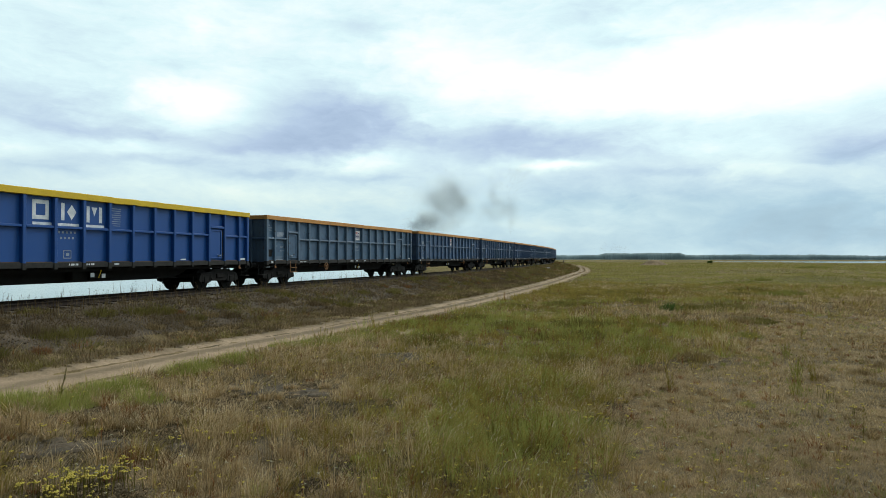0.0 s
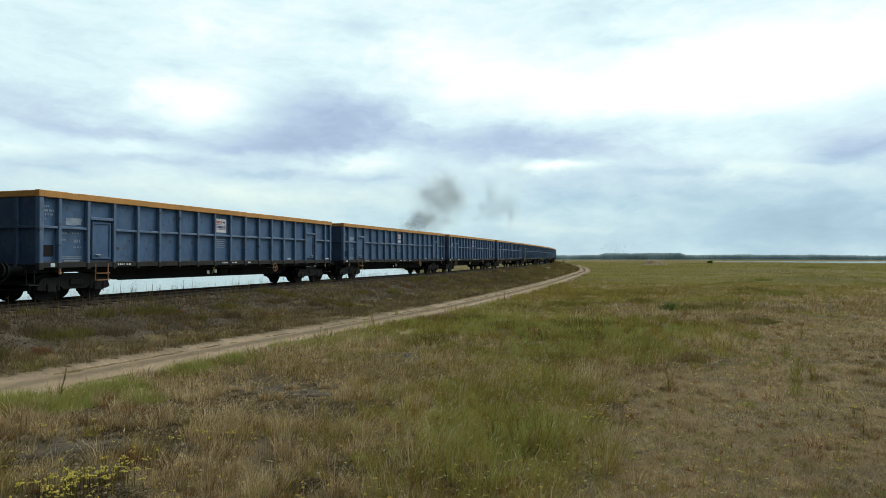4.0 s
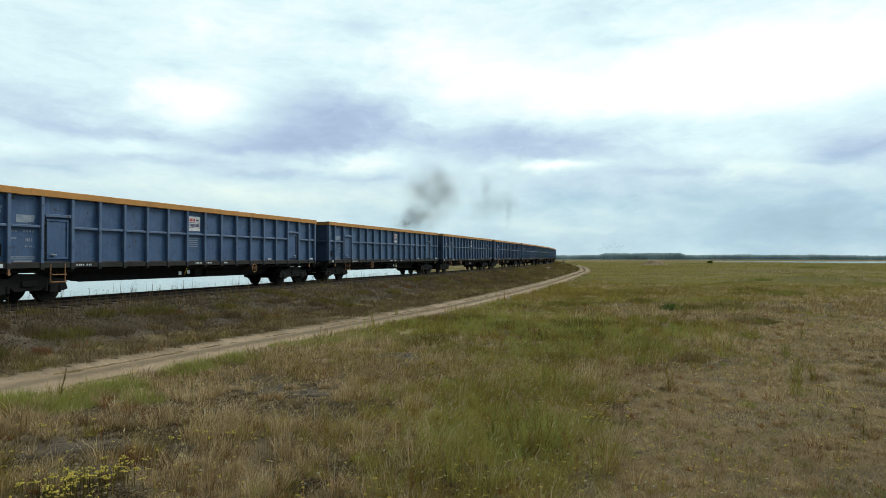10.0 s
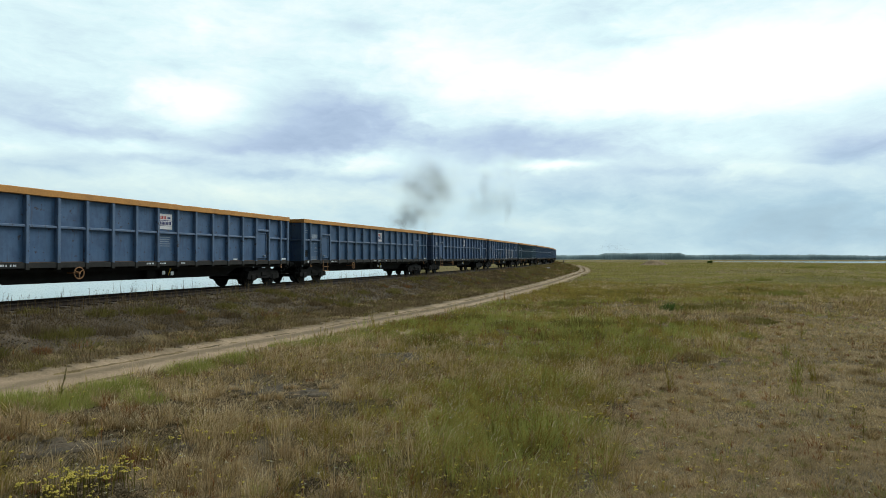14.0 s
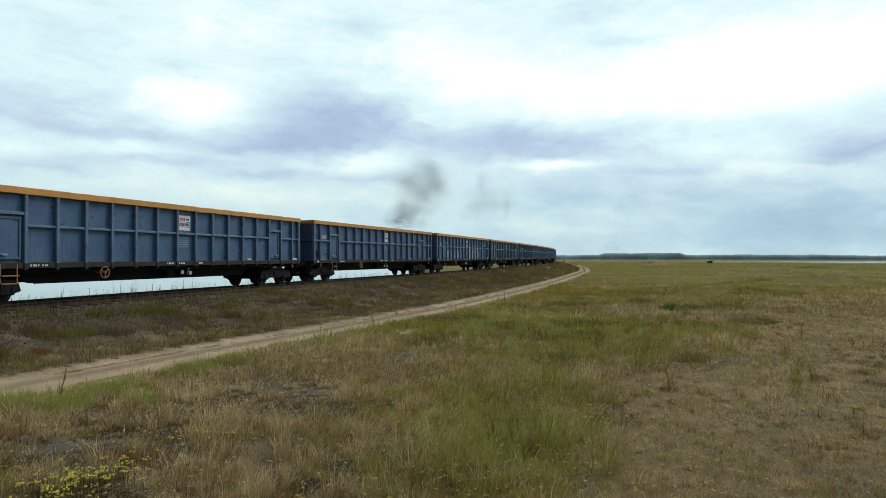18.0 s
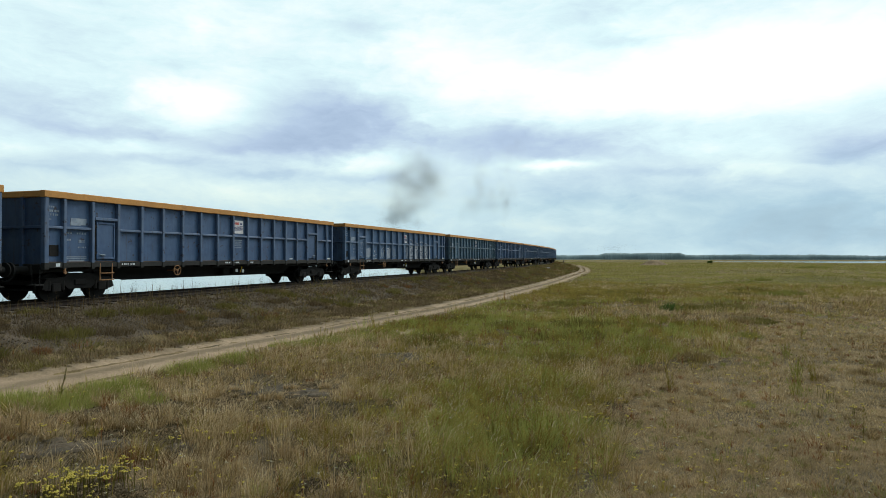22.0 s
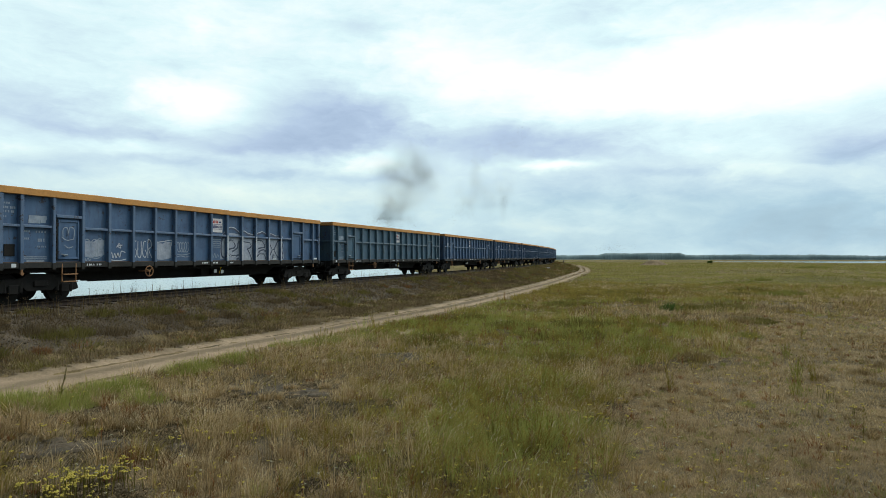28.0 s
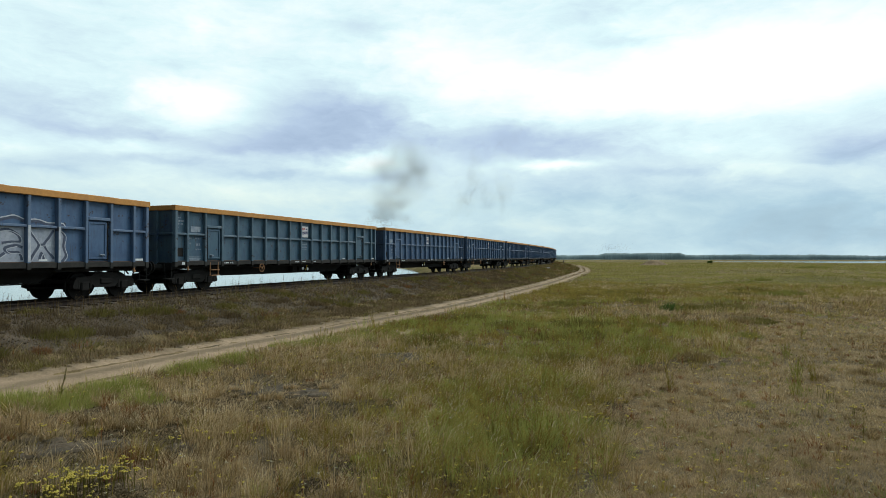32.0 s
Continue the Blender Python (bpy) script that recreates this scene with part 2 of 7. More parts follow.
def ground_material():
    m, nt, b = material("dry_meadow_soil", 0.95, 0, 0.03)
    v = coords(nt, "Object")
    a = noise_tex(nt, v, 0.05, 5, 0.6)
    c = noise_tex(nt, v, 0.35, 6, 0.65)
    d = noise_tex(nt, v, 3.0, 6, 0.7)
    # tan thatch, pale sand, grey-brown moss and dark humus
    base = mix_rgb(nt, ramp(nt, [(0.4, (0,) * 3), (0.62, (1,) * 3)], a), (0.196, 0.137, 0.071), (0.177, 0.134, 0.059))
    base = mix_rgb(nt, ramp(nt, [(0.45, (0,) * 3), (0.7, (0.8,) * 3)], c), base, (0.278, 0.194, 0.116))
    g = noise_tex(nt, v, 0.85, 5, 0.65)
    base = mix_rgb(nt, ramp(nt, [(0.47, (0,) * 3), (0.58, (0.8,) * 3)], g), base, (0.105, 0.084, 0.058))
    e = noise_tex(nt, v, 11.0, 5, 0.7)
    base = mix_rgb(nt, ramp(nt, [(0.48, (0,) * 3), (0.60, (0.5,) * 3)], e), base, (0.070, 0.055, 0.037))
    # further out along y the soil is retoned to suit the camera's view
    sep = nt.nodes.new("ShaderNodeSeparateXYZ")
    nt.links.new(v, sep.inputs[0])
    far_tone = ramp(nt, [(0.25, (0,) * 3), (0.6, (0.85,) * 3)], math_node(nt, "MULTIPLY", sep.outputs[1], 0.01))
    base = mix_rgb(nt, far_tone, base, mix_rgb(nt, ramp(nt, [(0.42, (0,) * 3), (0.58, (1,) * 3)], noise_tex(nt, v, 0.085, 5, 0.62)), (0.118, 0.103, 0.034), (0.182, 0.136, 0.062)))
    h = noise_tex(nt, v, 46.0, 4, 0.75)
    grain = mix_rgb(nt, 1.0, ramp(nt, [(0.25, (0.55,) * 3), (0.75, (1.45,) * 3)], d), ramp(nt, [(0.32, (0.35,) * 3), (0.68, (1.65,) * 3)], h), "MULTIPLY")
    nt.links.new(mix_rgb(nt, 1.0, base, grain, "MULTIPLY"), b.inputs["Base Color"])
    bump(nt, b, math_node(nt, "ADD", d, math_node(nt, "MULTIPLY", h, 0.4)), 0.9, 0.05)
    return m


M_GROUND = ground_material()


def leaf_material(name, stops, spread=0.5, scale=1.0, thin=0.38):
    """Blades that differ one from the next, in patches, and let some light through."""
    m, nt, b = material(name, 0.9, 0, 0.06)
    g = nt.nodes.new("ShaderNodeNewGeometry")
    v = coords(nt, "Object")
    n = noise_tex(nt, v, 2.1 * scale, 3, 0.6)
    n2 = noise_tex(nt, v, 0.22 * scale, 4, 0.6)
    f = math_node(nt, "MULTIPLY_ADD", math_node(nt, "SUBTRACT", g.outputs["Random Per Island"], 0.5), spread, 0.47)
    f = math_node(nt, "MULTIPLY_ADD", math_node(nt, "SUBTRACT", n, 0.5), 0.9, f)
    f = math_node(nt, "MULTIPLY_ADD", math_node(nt, "SUBTRACT", n2, 0.5), 1.1, f)
    col = ramp(nt, stops, f)
    nt.links.new(col, b.inputs["Base Color"])
    if thin:
        tr = nt.nodes.new("ShaderNodeBsdfTranslucent")
        nt.links.new(col, tr.inputs["Color"])
        mx = nt.nodes.new("ShaderNodeMixShader")
        mx.inputs[0].default_value = thin
        nt.links.new(b.outputs[0], mx.inputs[1])
        nt.links.new(tr.outputs[0], mx.inputs[2])
        nt.links.new(mx.outputs[0], nt.nodes["Material Output"].inputs["Surface"])
    return m


M_DRY = leaf_material("dry_grass_blades", [(0.0, (0.149, 0.098, 0.043)), (0.35, (0.383, 0.266, 0.129)), (0.7, (0.614, 0.453, 0.246)), (1.0, (0.812, 0.665, 0.447))], 0.75, 1.0, 0.22)
M_TAN = leaf_material("tan_grass_blades", [(0.0, (0.116, 0.076, 0.038)), (0.4, (0.247, 0.176, 0.085)), (0.75, (0.370, 0.270, 0.136)), (1.0, (0.485, 0.379, 0.218))], 0.75, 1.0, 0.22)
M_GREEN = leaf_material("green_grass_blades", [(0.0, (0.104, 0.078, 0.017)), (0.4, (0.245, 0.191, 0.044)), (0.75, (0.361, 0.277, 0.078)), (1.0, (0.501, 0.364, 0.137))])
M_BRIGHT = leaf_material("fresh_green_blades", [(0.0, (0.149, 0.162, 0.034)), (0.5, (0.319, 0.322, 0.083)), (1.0, (0.474, 0.446, 0.162))])
M_OLIVE = leaf_material("olive_scrub_leaves", [(0.0, (0.070, 0.061, 0.016)), (0.5, (0.158, 0.138, 0.039)), (1.0, (0.276, 0.232, 0.080))])
M_BROWN = leaf_material("withered_weeds", [(0.0, (0.056, 0.039, 0.023)), (0.4, (0.122, 0.088, 0.047)), (0.75, (0.193, 0.142, 0.081)), (1.0, (0.283, 0.221, 0.131))])
M_STONE = leaf_material("grey_gravel", [(0.0, (0.037, 0.027, 0.019)), (0.5, (0.079, 0.060, 0.042)), (1.0, (0.155, 0.121, 0.087))], 0.85, 1.0, 0)
M_RUSTY = leaf_material("reddish_dock_weeds", [(0.0, (0.10, 0.038, 0.015)), (0.5, (0.21, 0.088, 0.033)), (1.0, (0.31, 0.165, 0.063))])
M_YELLOW = leaf_material("yellow_flower_heads", [(0.0, (0.520, 0.410, 0.060)), (1.0, (0.740, 0.610, 0.170))], 0.5, 1.0, 0.15)
M_HEAD = leaf_material("pale_grass_panicles", [(0.0, (0.334, 0.243, 0.133)), (0.5, (0.523, 0.412, 0.252)), (1.0, (0.712, 0.599, 0.428))])
M_LITTER = leaf_material("dead_straw_litter", [(0.0, (0.190, 0.144, 0.089)), (0.4, (0.317, 0.239, 0.149)), (0.75, (0.451, 0.344, 0.216)), (1.0, (0.634, 0.500, 0.327))], 0.5)
M_STRAW = leaf_material("bleached_straw", [(0.0, (0.232, 0.168, 0.087)), (0.5, (0.390, 0.289, 0.157)), (1.0, (0.588, 0.450, 0.264))], 0.5)
M_FARDRY = leaf_material("far_straw", [(0.0, (0.215, 0.170, 0.080)), (0.5, (0.350, 0.275, 0.140)), (1.0, (0.500, 0.395, 0.220))], 0.2, 0.25, 0.42)
M_FARGREEN = leaf_material("far_grass", [(0.0, (0.165, 0.155, 0.038)), (0.5, (0.280, 0.248, 0.072)), (1.0, (0.400, 0.345, 0.120))], 0.2, 0.25, 0.42)
M_DEEP = leaf_material("deep_green_leaves", [(0.0, (0.045, 0.075, 0.020)), (0.5, (0.085, 0.130, 0.032)), (1.0, (0.14, 0.19, 0.05))])
M_DULL = leaf_material("dull_green_leaves", [(0.0, (0.128, 0.128, 0.031)), (0.5, (0.217, 0.213, 0.056)), (1.0, (0.330, 0.305, 0.091))])
M_GAP = leaf_material("dark_gap_blades", [(0.0, (0.024, 0.018, 0.010)), (0.5, (0.062, 0.047, 0.027)), (1.0, (0.150, 0.112, 0.064))])
M_PALE = leaf_material("white_flower_heads", [(0.0, (0.50, 0.47, 0.33)), (1.0, (0.66, 0.63, 0.47))])
# the wood's bluish lift is distance haze put into the colour
M_FOREST = leaf_material("hazed_wood", [(0.0, (0.132, 0.176, 0.184)), (0.5, (0.176, 0.228, 0.236)), (1.0, (0.224, 0.276, 0.275))], 0.3, 0.02, 0)


def smoke_material():
    m, nt, b = material("soot_specks", 1.0, 0, 0.0)
    v = coords(nt, "Object")
    n = noise_tex(nt, v, 0.8, 3, 0.5)
    nt.links.new(ramp(nt, [(0.3, (0.125, 0.112, 0.095)), (0.7, (0.19, 0.172, 0.15))], n), b.inputs["Base Color"])
    return m


M_SMOKE = smoke_material()


def water_material():
    m, nt, b = material("still_water", 0.06, 0, 0.5)
    b.inputs["IOR"].default_value = 1.33
    v = coords(nt, "Object")
    n = noise_tex(nt, v, 0.8, 4, 0.6)
    n2 = noise_tex(nt, v, 0.02, 3, 0.5)
    nt.links.new(ramp(nt, [(0.3, (0.05, 0.085, 0.065)), (0.7, (0.08, 0.12, 0.09))], n2), b.inputs["Base Color"])
    bump(nt, b, n, 0.02, 0.02)
    return m


M_WATER = water_material()

# ---------------------------------------------------------------- mesh helpers


class Shape:
    """Collects boxes, drums and strips into one mesh."""

    def __init__(self):
        self.bm = bmesh.new()

    def box(self, c, s, turn=None, bevel=0.0):
        m = Matrix.Translation(c) @ (turn.to_4x4() if turn else Matrix.Identity(4)) @ Matrix.Diagonal((*s, 1))
        vs = bmesh.ops.create_cube(self.bm, size=1, matrix=m)["verts"]
        if bevel:
            es = list({e for v in vs for e in v.link_edges})
            bmesh.ops.bevel(self.bm, geom=es, offset=bevel, segments=1, affect="EDGES")
        return self

    def drum(self, c, r, length, axis="Y", seg=20, r2=None):
        turn = {"X": Euler((0, radians(90), 0)), "Y": Euler((radians(90), 0, 0)), "Z": Euler((0, 0, 0))}[axis].to_matrix().to_4x4()
        bmesh.ops.create_cone(self.bm, cap_ends=True, segments=seg, radius1=r, radius2=r if r2 is None else r2, depth=length,
                              matrix=Matrix.Translation(c) @ turn)
        return self

    def bar(self, a, b, w, seg=6):
        a, b = Vector(a), Vector(b)
        d = b - a
        m = Matrix.Translation((a + b) / 2) @ d.to_track_quat("Z", "Y").to_matrix().to_4x4()
        bmesh.ops.create_cone(self.bm, cap_ends=True, segments=seg, radius1=w, radius2=w, depth=d.length, matrix=m)
        return self

    def prism(self, outline, y0, y1):
        """An outline in x and z, drawn out from y0 to y1."""
        n = len(outline)
        va = [self.bm.verts.new((x, y0, z)) for x, z in outline]
        vb = [self.bm.verts.new((x, y1, z)) for x, z in outline]
        self.bm.faces.new(va)
        self.bm.faces.new(vb[::-1])
        for i in range(n):
            self.bm.faces.new((va[i], vb[i], vb[(i + 1) % n], va[(i + 1) % n]))
        return self

    def mesh(self, name, mat, smooth=False):
        bmesh.ops.recalc_face_normals(self.bm, faces=self.bm.faces)
        me = bpy.data.meshes.new(name)
        self.bm.to_mesh(me)
        self.bm.free()
        me.materials.append(mat)
        if smooth:
            for p in me.polygons:
                p.use_smooth = True
        return me


def part(name, me, parent, label="", at=None):
    """Links a mesh as one part under a thing or under a part."""
    ob = new(name, me)
    ob.parent = parent
    if at is not None:
        ob.matrix_basis = at
    if label:
        ob["label"] = label
    return ob


def from_arrays(name, verts, faces, mat):
    """A mesh out of numpy arrays; faces of three or four corners, all alike."""
    me = bpy.data.meshes.new(name)
    k = faces.shape[1]
    me.vertices.add(len(verts))
    me.vertices.foreach_set("co", verts.astype(np.float32).ravel())
    me.loops.add(faces.size)
    me.loops.foreach_set("vertex_index", faces.astype(np.int32).ravel())
    me.polygons.add(len(faces))
    me.polygons.foreach_set("loop_start", np.arange(0, faces.size, k, dtype=np.int32))
    me.polygons.foreach_set("loop_total", np.full(len(faces), k, dtype=np.int32))
    me.update(calc_edges=True)
    me.materials.append(mat)
    return me


# ---------------------------------------------------------------- the line of the track
KNOT_S = [-150, -60, -40, 0, 25, 50, 80, 120, 180, 450]
KNOT_K = [0.0, 0.0, 0.40, 0.392, -0.201, -0.0886, -0.0626, -0.136, -0.1327, -0.1327]
TS = np.arange(-150, 450.01, 0.5)
_k = np.interp(TS, KNOT_S, KNOT_K) / 100
_th = np.concatenate([[0], np.cumsum((_k[1:] + _k[:-1]) / 2 * 0.5)])
_th += radians(17.629) - np.interp(0, TS, _th)
_x = np.concatenate([[0], np.cumsum((np.sin(_th[1:]) + np.sin(_th[:-1])) / 2 * 0.5)])
_y = np.concatenate([[0], np.cumsum((np.cos(_th[1:]) + np.cos(_th[:-1])) / 2 * 0.5)])
_x += -10.2623 - np.interp(0, TS, _x)
_y += 26.8668 - np.interp(0, TS, _y)
HALF = 1.5
TX, TY, TH = _x - HALF * np.cos(_th), _y + HALF * np.sin(_th), _th


def on_track(s, off=0.0):
    """The place at s metres along the track, off metres to its right, and the heading."""
    t = np.interp(s, TS, TH)
    return np.interp(s, TS, TX) + off * np.cos(t), np.interp(s, TS, TY) - off * np.sin(t), t


def track_side(px, py):
    """For many places: metres along the track and to its right."""
    px, py = np.ravel(px), np.ravel(py)
    s_out, o_out = np.empty(len(px)), np.empty(len(px))
    cx, cy, cs, ct = TX[::4], TY[::4], TS[::4], TH[::4]
    for i in range(0, len(px), 20000):
        a, b = px[i:i + 20000, None], py[i:i + 20000, None]
        j = np.argmin((a - cx) ** 2 + (b - cy) ** 2, axis=1)
        dx, dy = px[i:i + 20000] - cx[j], py[i:i + 20000] - cy[j]
        s_out[i:i + 20000] = cs[j] + dx * np.sin(ct[j]) + dy * np.cos(ct[j])
        o_out[i:i + 20000] = dx * np.cos(ct[j]) - dy * np.sin(ct[j])
    return s_out, o_out


# the sandy road beside it
ROAD = [(-13.0, -9.0), (-10.3, 3.0), (-8.2, 11.8), (-7.1, 14.2), (-6.0, 16.9), (-4.8, 19.6), (-3.5, 22.5), (-1.6, 27.0), (0.45, 31.7), (4.5, 43.0), (10.2, 60.3),
        (18.0, 87.0), (25.0, 112.0), (33.0, 150.0), (40.0, 192.0), (47.0, 250.0), (50.0, 330.0)]
_ry = np.array([p[1] for p in ROAD])
_rx = np.array([p[0] for p in ROAD])
_u = np.linspace(0, len(ROAD) - 1, 1400)
RX, RY = np.interp(_u, range(len(ROAD)), _rx), np.interp(_u, range(len(ROAD)), _ry)
for _ in range(240):
    RX[1:-1] = (RX[:-2] + 2 * RX[1:-1] + RX[2:]) / 4
    RY[1:-1] = (RY[:-2] + 2 * RY[1:-1] + RY[2:]) / 4


def road_gap(px, py):
    px, py = np.ravel(px), np.ravel(py)
    out = np.empty(len(px))
    for i in range(0, len(px), 20000):
        a, b = px[i:i + 20000, None], py[i:i + 20000, None]
        out[i:i + 20000] = np.sqrt(((a - RX[::4]) ** 2 + (b - RY[::4]) ** 2).min(axis=1))
    return out


def lumps(px, py, size, seed=0.0):
    """Smooth unevenness of about that size, between -1 and 1."""
    a, b = px / size, py / size
    v = np.sin(a * 1.7 + seed + 1.3 * np.sin(b * 1.1 + seed)) + np.sin(b * 1.9 - seed * 2 + 1.7 * np.sin(a * 0.9 + 2 * seed))
    v += 0.6 * np.sin(a * 3.7 + b * 2.3 + seed * 3) + 0.6 * np.sin(b * 4.1 - a * 2.9 + seed)
    return v / 3.2


def step(a, b, v):
    t = np.clip((v - a) / (b - a), 0, 1)
    return t * t * (3 - 2 * t)


PLAIN = -1.05
WATER_Z = -1.75


def terrain(px, py):
    shape = np.shape(px)
    px, py = np.ravel(px).astype(float), np.ravel(py).astype(float)
    s, o = track_side(px, py)
    d = road_gap(px, py)
    r = np.hypot(px, py)
    z = np.full(len(px), PLAIN)
    z += 0.85 * np.exp(-((px - 2.0) ** 2 / 110.0 + (py + 3) ** 2 / 95.0))
    z += (0.10 * lumps(px, py, 6.0, 1.0) * (1 - step(60, 120, r)) + 0.05 * lumps(px, py, 2.2, 2.0) * (1 - step(18, 42, r))) * step(1.2, 3.0, d)
    z += 0.22 * lumps(px, py, 28.0, 4.0) * step(8, 40, r) * step(2, 14, d) * (1 - step(200, 500, r))
    for mx, my, a, b, h in ((13.5, 33.0, 5.5, 1.6, 0.30), (38.0, 66.0, 9.0, 3.0, 0.55), (24.0, 44.0, 5.0, 1.6, 0.18), (9.0, 60.0, 10.0, 4.0, 0.25), (60.0, 105.0, 16.0, 6.0, 0.5)):
        z += h * np.exp(-((px - mx) / a) ** 2 - ((py - my) / b) ** 2)
    # the shore on the right, far out
    az = np.degrees(np.arctan2(px, np.maximum(py, 1.0)))
    shore = 263 + (34.8 - np.clip(az, 0, 60)) * 10.5
    z -= 1.5 * step(0, 60, py - shore + 30) * (1 - step(440, 520, py)) * step(21.0, 24.0, az)
    z -= 0.9 * step(450, 1000, r)
    # left of the line the ground drops to the water, further on it stays dry
    left = step(2.6, 6.5, -o)
    z = z * (1 - left) + left * (-2.6 + 1.65 * step(-2.5, 2.5, (s - 31) * 0.34 + o) * step(36, 46, s))
    # the bank that carries the line
    a = np.abs(o)
    bank = -0.30 - (a - 1.9) * 0.215 + 0.05 * lumps(px, py, 1.6, 5.0)
    bank = np.where(a < 1.9, -0.30 + 0.02 * lumps(px, py, 1.0, 3.0), bank)
    near = (s > -148) & (s < 448) & (a < 14)
    z = np.where(near, np.maximum(z, bank), z)
    # the road is worn in
    k = 1 - step(1.5, 3.2, d)
    z = z * (1 - k) + k * (PLAIN + 0.02)
    return z.reshape(shape)


def build_ground():
    ang = np.concatenate([np.arange(-48, 48, 0.3), np.arange(48, 312, 4.0)])
    rad = np.concatenate([[0.0], 1.2 * 1.034 ** np.arange(0, 246)])
    rad = rad[rad < 4200]
    A, R = np.meshgrid(np.radians(ang), rad)
    X, Y = R * np.sin(A), R * np.cos(A)
    Z = terrain(X, Y)
    n, m = len(rad), len(ang)
    idx = np.arange(n * m).reshape(n, m)
    nxt = np.roll(idx, -1, axis=1)
    f = np.stack([idx[:-1], idx[1:], nxt[1:], nxt[:-1]], axis=-1).reshape(-1, 4)
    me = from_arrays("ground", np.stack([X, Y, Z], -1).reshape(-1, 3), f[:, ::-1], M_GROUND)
    for p in me.polygons:
        p.use_smooth = True
    tagged(new("ground", me), "dry sandy meadow with a low railway bank", "ground", kind="structure")


build_ground()


def road_material():
    """Pale sand in the wheel tracks, browner and grown-in between them and towards the edges."""
    m, nt, b = material("sandy_track", 0.95, 0, 0.1)
    v = coords(nt, "Object")
    at = nt.nodes.new("ShaderNodeAttribute")
    at.attribute_name = "across"
    side = math_node(nt, "ABSOLUTE", at.outputs["Fac"])
    big, fine, grit = noise_tex(nt, v, 0.5, 5, 0.6), noise_tex(nt, v, 3.2, 6, 0.7), noise_tex(nt, v, 26.0, 4, 0.7)
    edge = math_node(nt, "MULTIPLY_ADD", math_node(nt, "SUBTRACT", fine, 0.5), 0.7, side)
    edge = math_node(nt, "MULTIPLY_ADD", math_node(nt, "SUBTRACT", big, 0.5), 0.5, edge)
    base = mix_rgb(nt, ramp(nt, [(0.38, (0,) * 3), (0.62, (1,) * 3)], big), (0.350, 0.254, 0.168), (0.262, 0.188, 0.122))
    # the strip between the wheels, and the outer edges
    strip_fac = ramp(nt, [(0.0, (0.85,) * 3), (0.12, (0.75,) * 3), (0.27, (0,) * 3), (0.62, (0,) * 3), (0.9, (0.8,) * 3)], math_node(nt, "MULTIPLY", edge, 0.75))
    sep = nt.nodes.new("ShaderNodeSeparateXYZ")
    nt.links.new(v, sep.inputs[0])
    out = ramp(nt, [(0.0, (0.30,) * 3), (0.26, (1,) * 3)], math_node(nt, "MULTIPLY", sep.outputs[1], 0.01))
    base = mix_rgb(nt, math_node(nt, "MULTIPLY", strip_fac, out), base, (0.112, 0.084, 0.050))
    # ruts: thin dark lines put in the colour along the way
    rut = ramp(nt, [(0.455, (0,) * 3), (0.49, (0.32,) * 3), (0.525, (0,) * 3)], math_node(nt, "MULTIPLY_ADD", at.outputs["Fac"], 0.9, math_node(nt, "MULTIPLY", fine, 0.9)))
    base = mix_rgb(nt, math_node(nt, "MULTIPLY", rut, big), base, (0.10, 0.075, 0.048))
    grain = ramp(nt, [(0.25, (0.75,) * 3), (0.75, (1.25,) * 3)], grit)
    nt.links.new(mix_rgb(nt, 1.0, base, grain, "MULTIPLY"), b.inputs["Base Color"])
    bump(nt, b, math_node(nt, "ADD", fine, math_node(nt, "MULTIPLY", grit, 0.3)), 0.7, 0.05)
    return m


def build_road():
    t = np.gradient(np.stack([RX, RY], 1), axis=0)
    t /= np.linalg.norm(t, axis=1)[:, None]
    nx, ny = t[:, 1], -t[:, 0]
    cols = np.linspace(-1.40, 1.28, 23)
    # two hollow wheel tracks with a low crown between them
    dip = 0.035 - 0.055 * np.exp(-((np.abs(cols) - 0.72) / 0.26) ** 2) - 0.03 * np.exp(-((np.abs(cols) - 1.4) / 0.1) ** 2)
    k = np.arange(len(RX))
    w = np.stack([1 + 0.14 * np.sin(k * 0.31 + np.sign(c) * 2) + 0.10 * np.sin(k * 0.83 - np.sign(c)) for c in cols], 1)
    off = cols * (1 + (w - 1) * (np.abs(cols) / 1.4) ** 3)
    X, Y = RX[:, None] + nx[:, None] * off, RY[:, None] + ny[:, None] * off
    Z = PLAIN + 0.035 + dip + 0.014 * lumps(X, Y, 0.8, 7.0) + 0.010 * lumps(X, Y, 0.28, 3.0) * (1 - step(20, 40, Y))
    Z[:, 0] -= 0.04
    Z[:, -1] -= 0.04
    n, m = X.shape
    idx = np.arange(n * m).reshape(n, m)
    f = np.stack([idx[:-1, :-1], idx[1:, :-1], idx[1:, 1:], idx[:-1, 1:]], -1).reshape(-1, 4)
    me = from_arrays("road", np.stack([X, Y, Z], -1).reshape(-1, 3), f, road_material())
    me.attributes.new("across", "FLOAT", "POINT").data.foreach_set("value", np.broadcast_to(cols, X.shape).astype(np.float32).ravel())
    for p in me.polygons:
        p.use_smooth = True
    tagged(new("road", me), "pale sandy dirt road with worn wheel tracks", "road", kind="structure")


build_road()


def build_water():
    s = Shape()
    s.box((0, 0, WATER_Z - 0.5), (9000, 9000, 1.0))
    tagged(new("water", s.mesh("water", M_WATER)), "flat bright lagoon water under a pale sky", "water", kind="structure")


build_water()

# ---------------------------------------------------------------- the railway


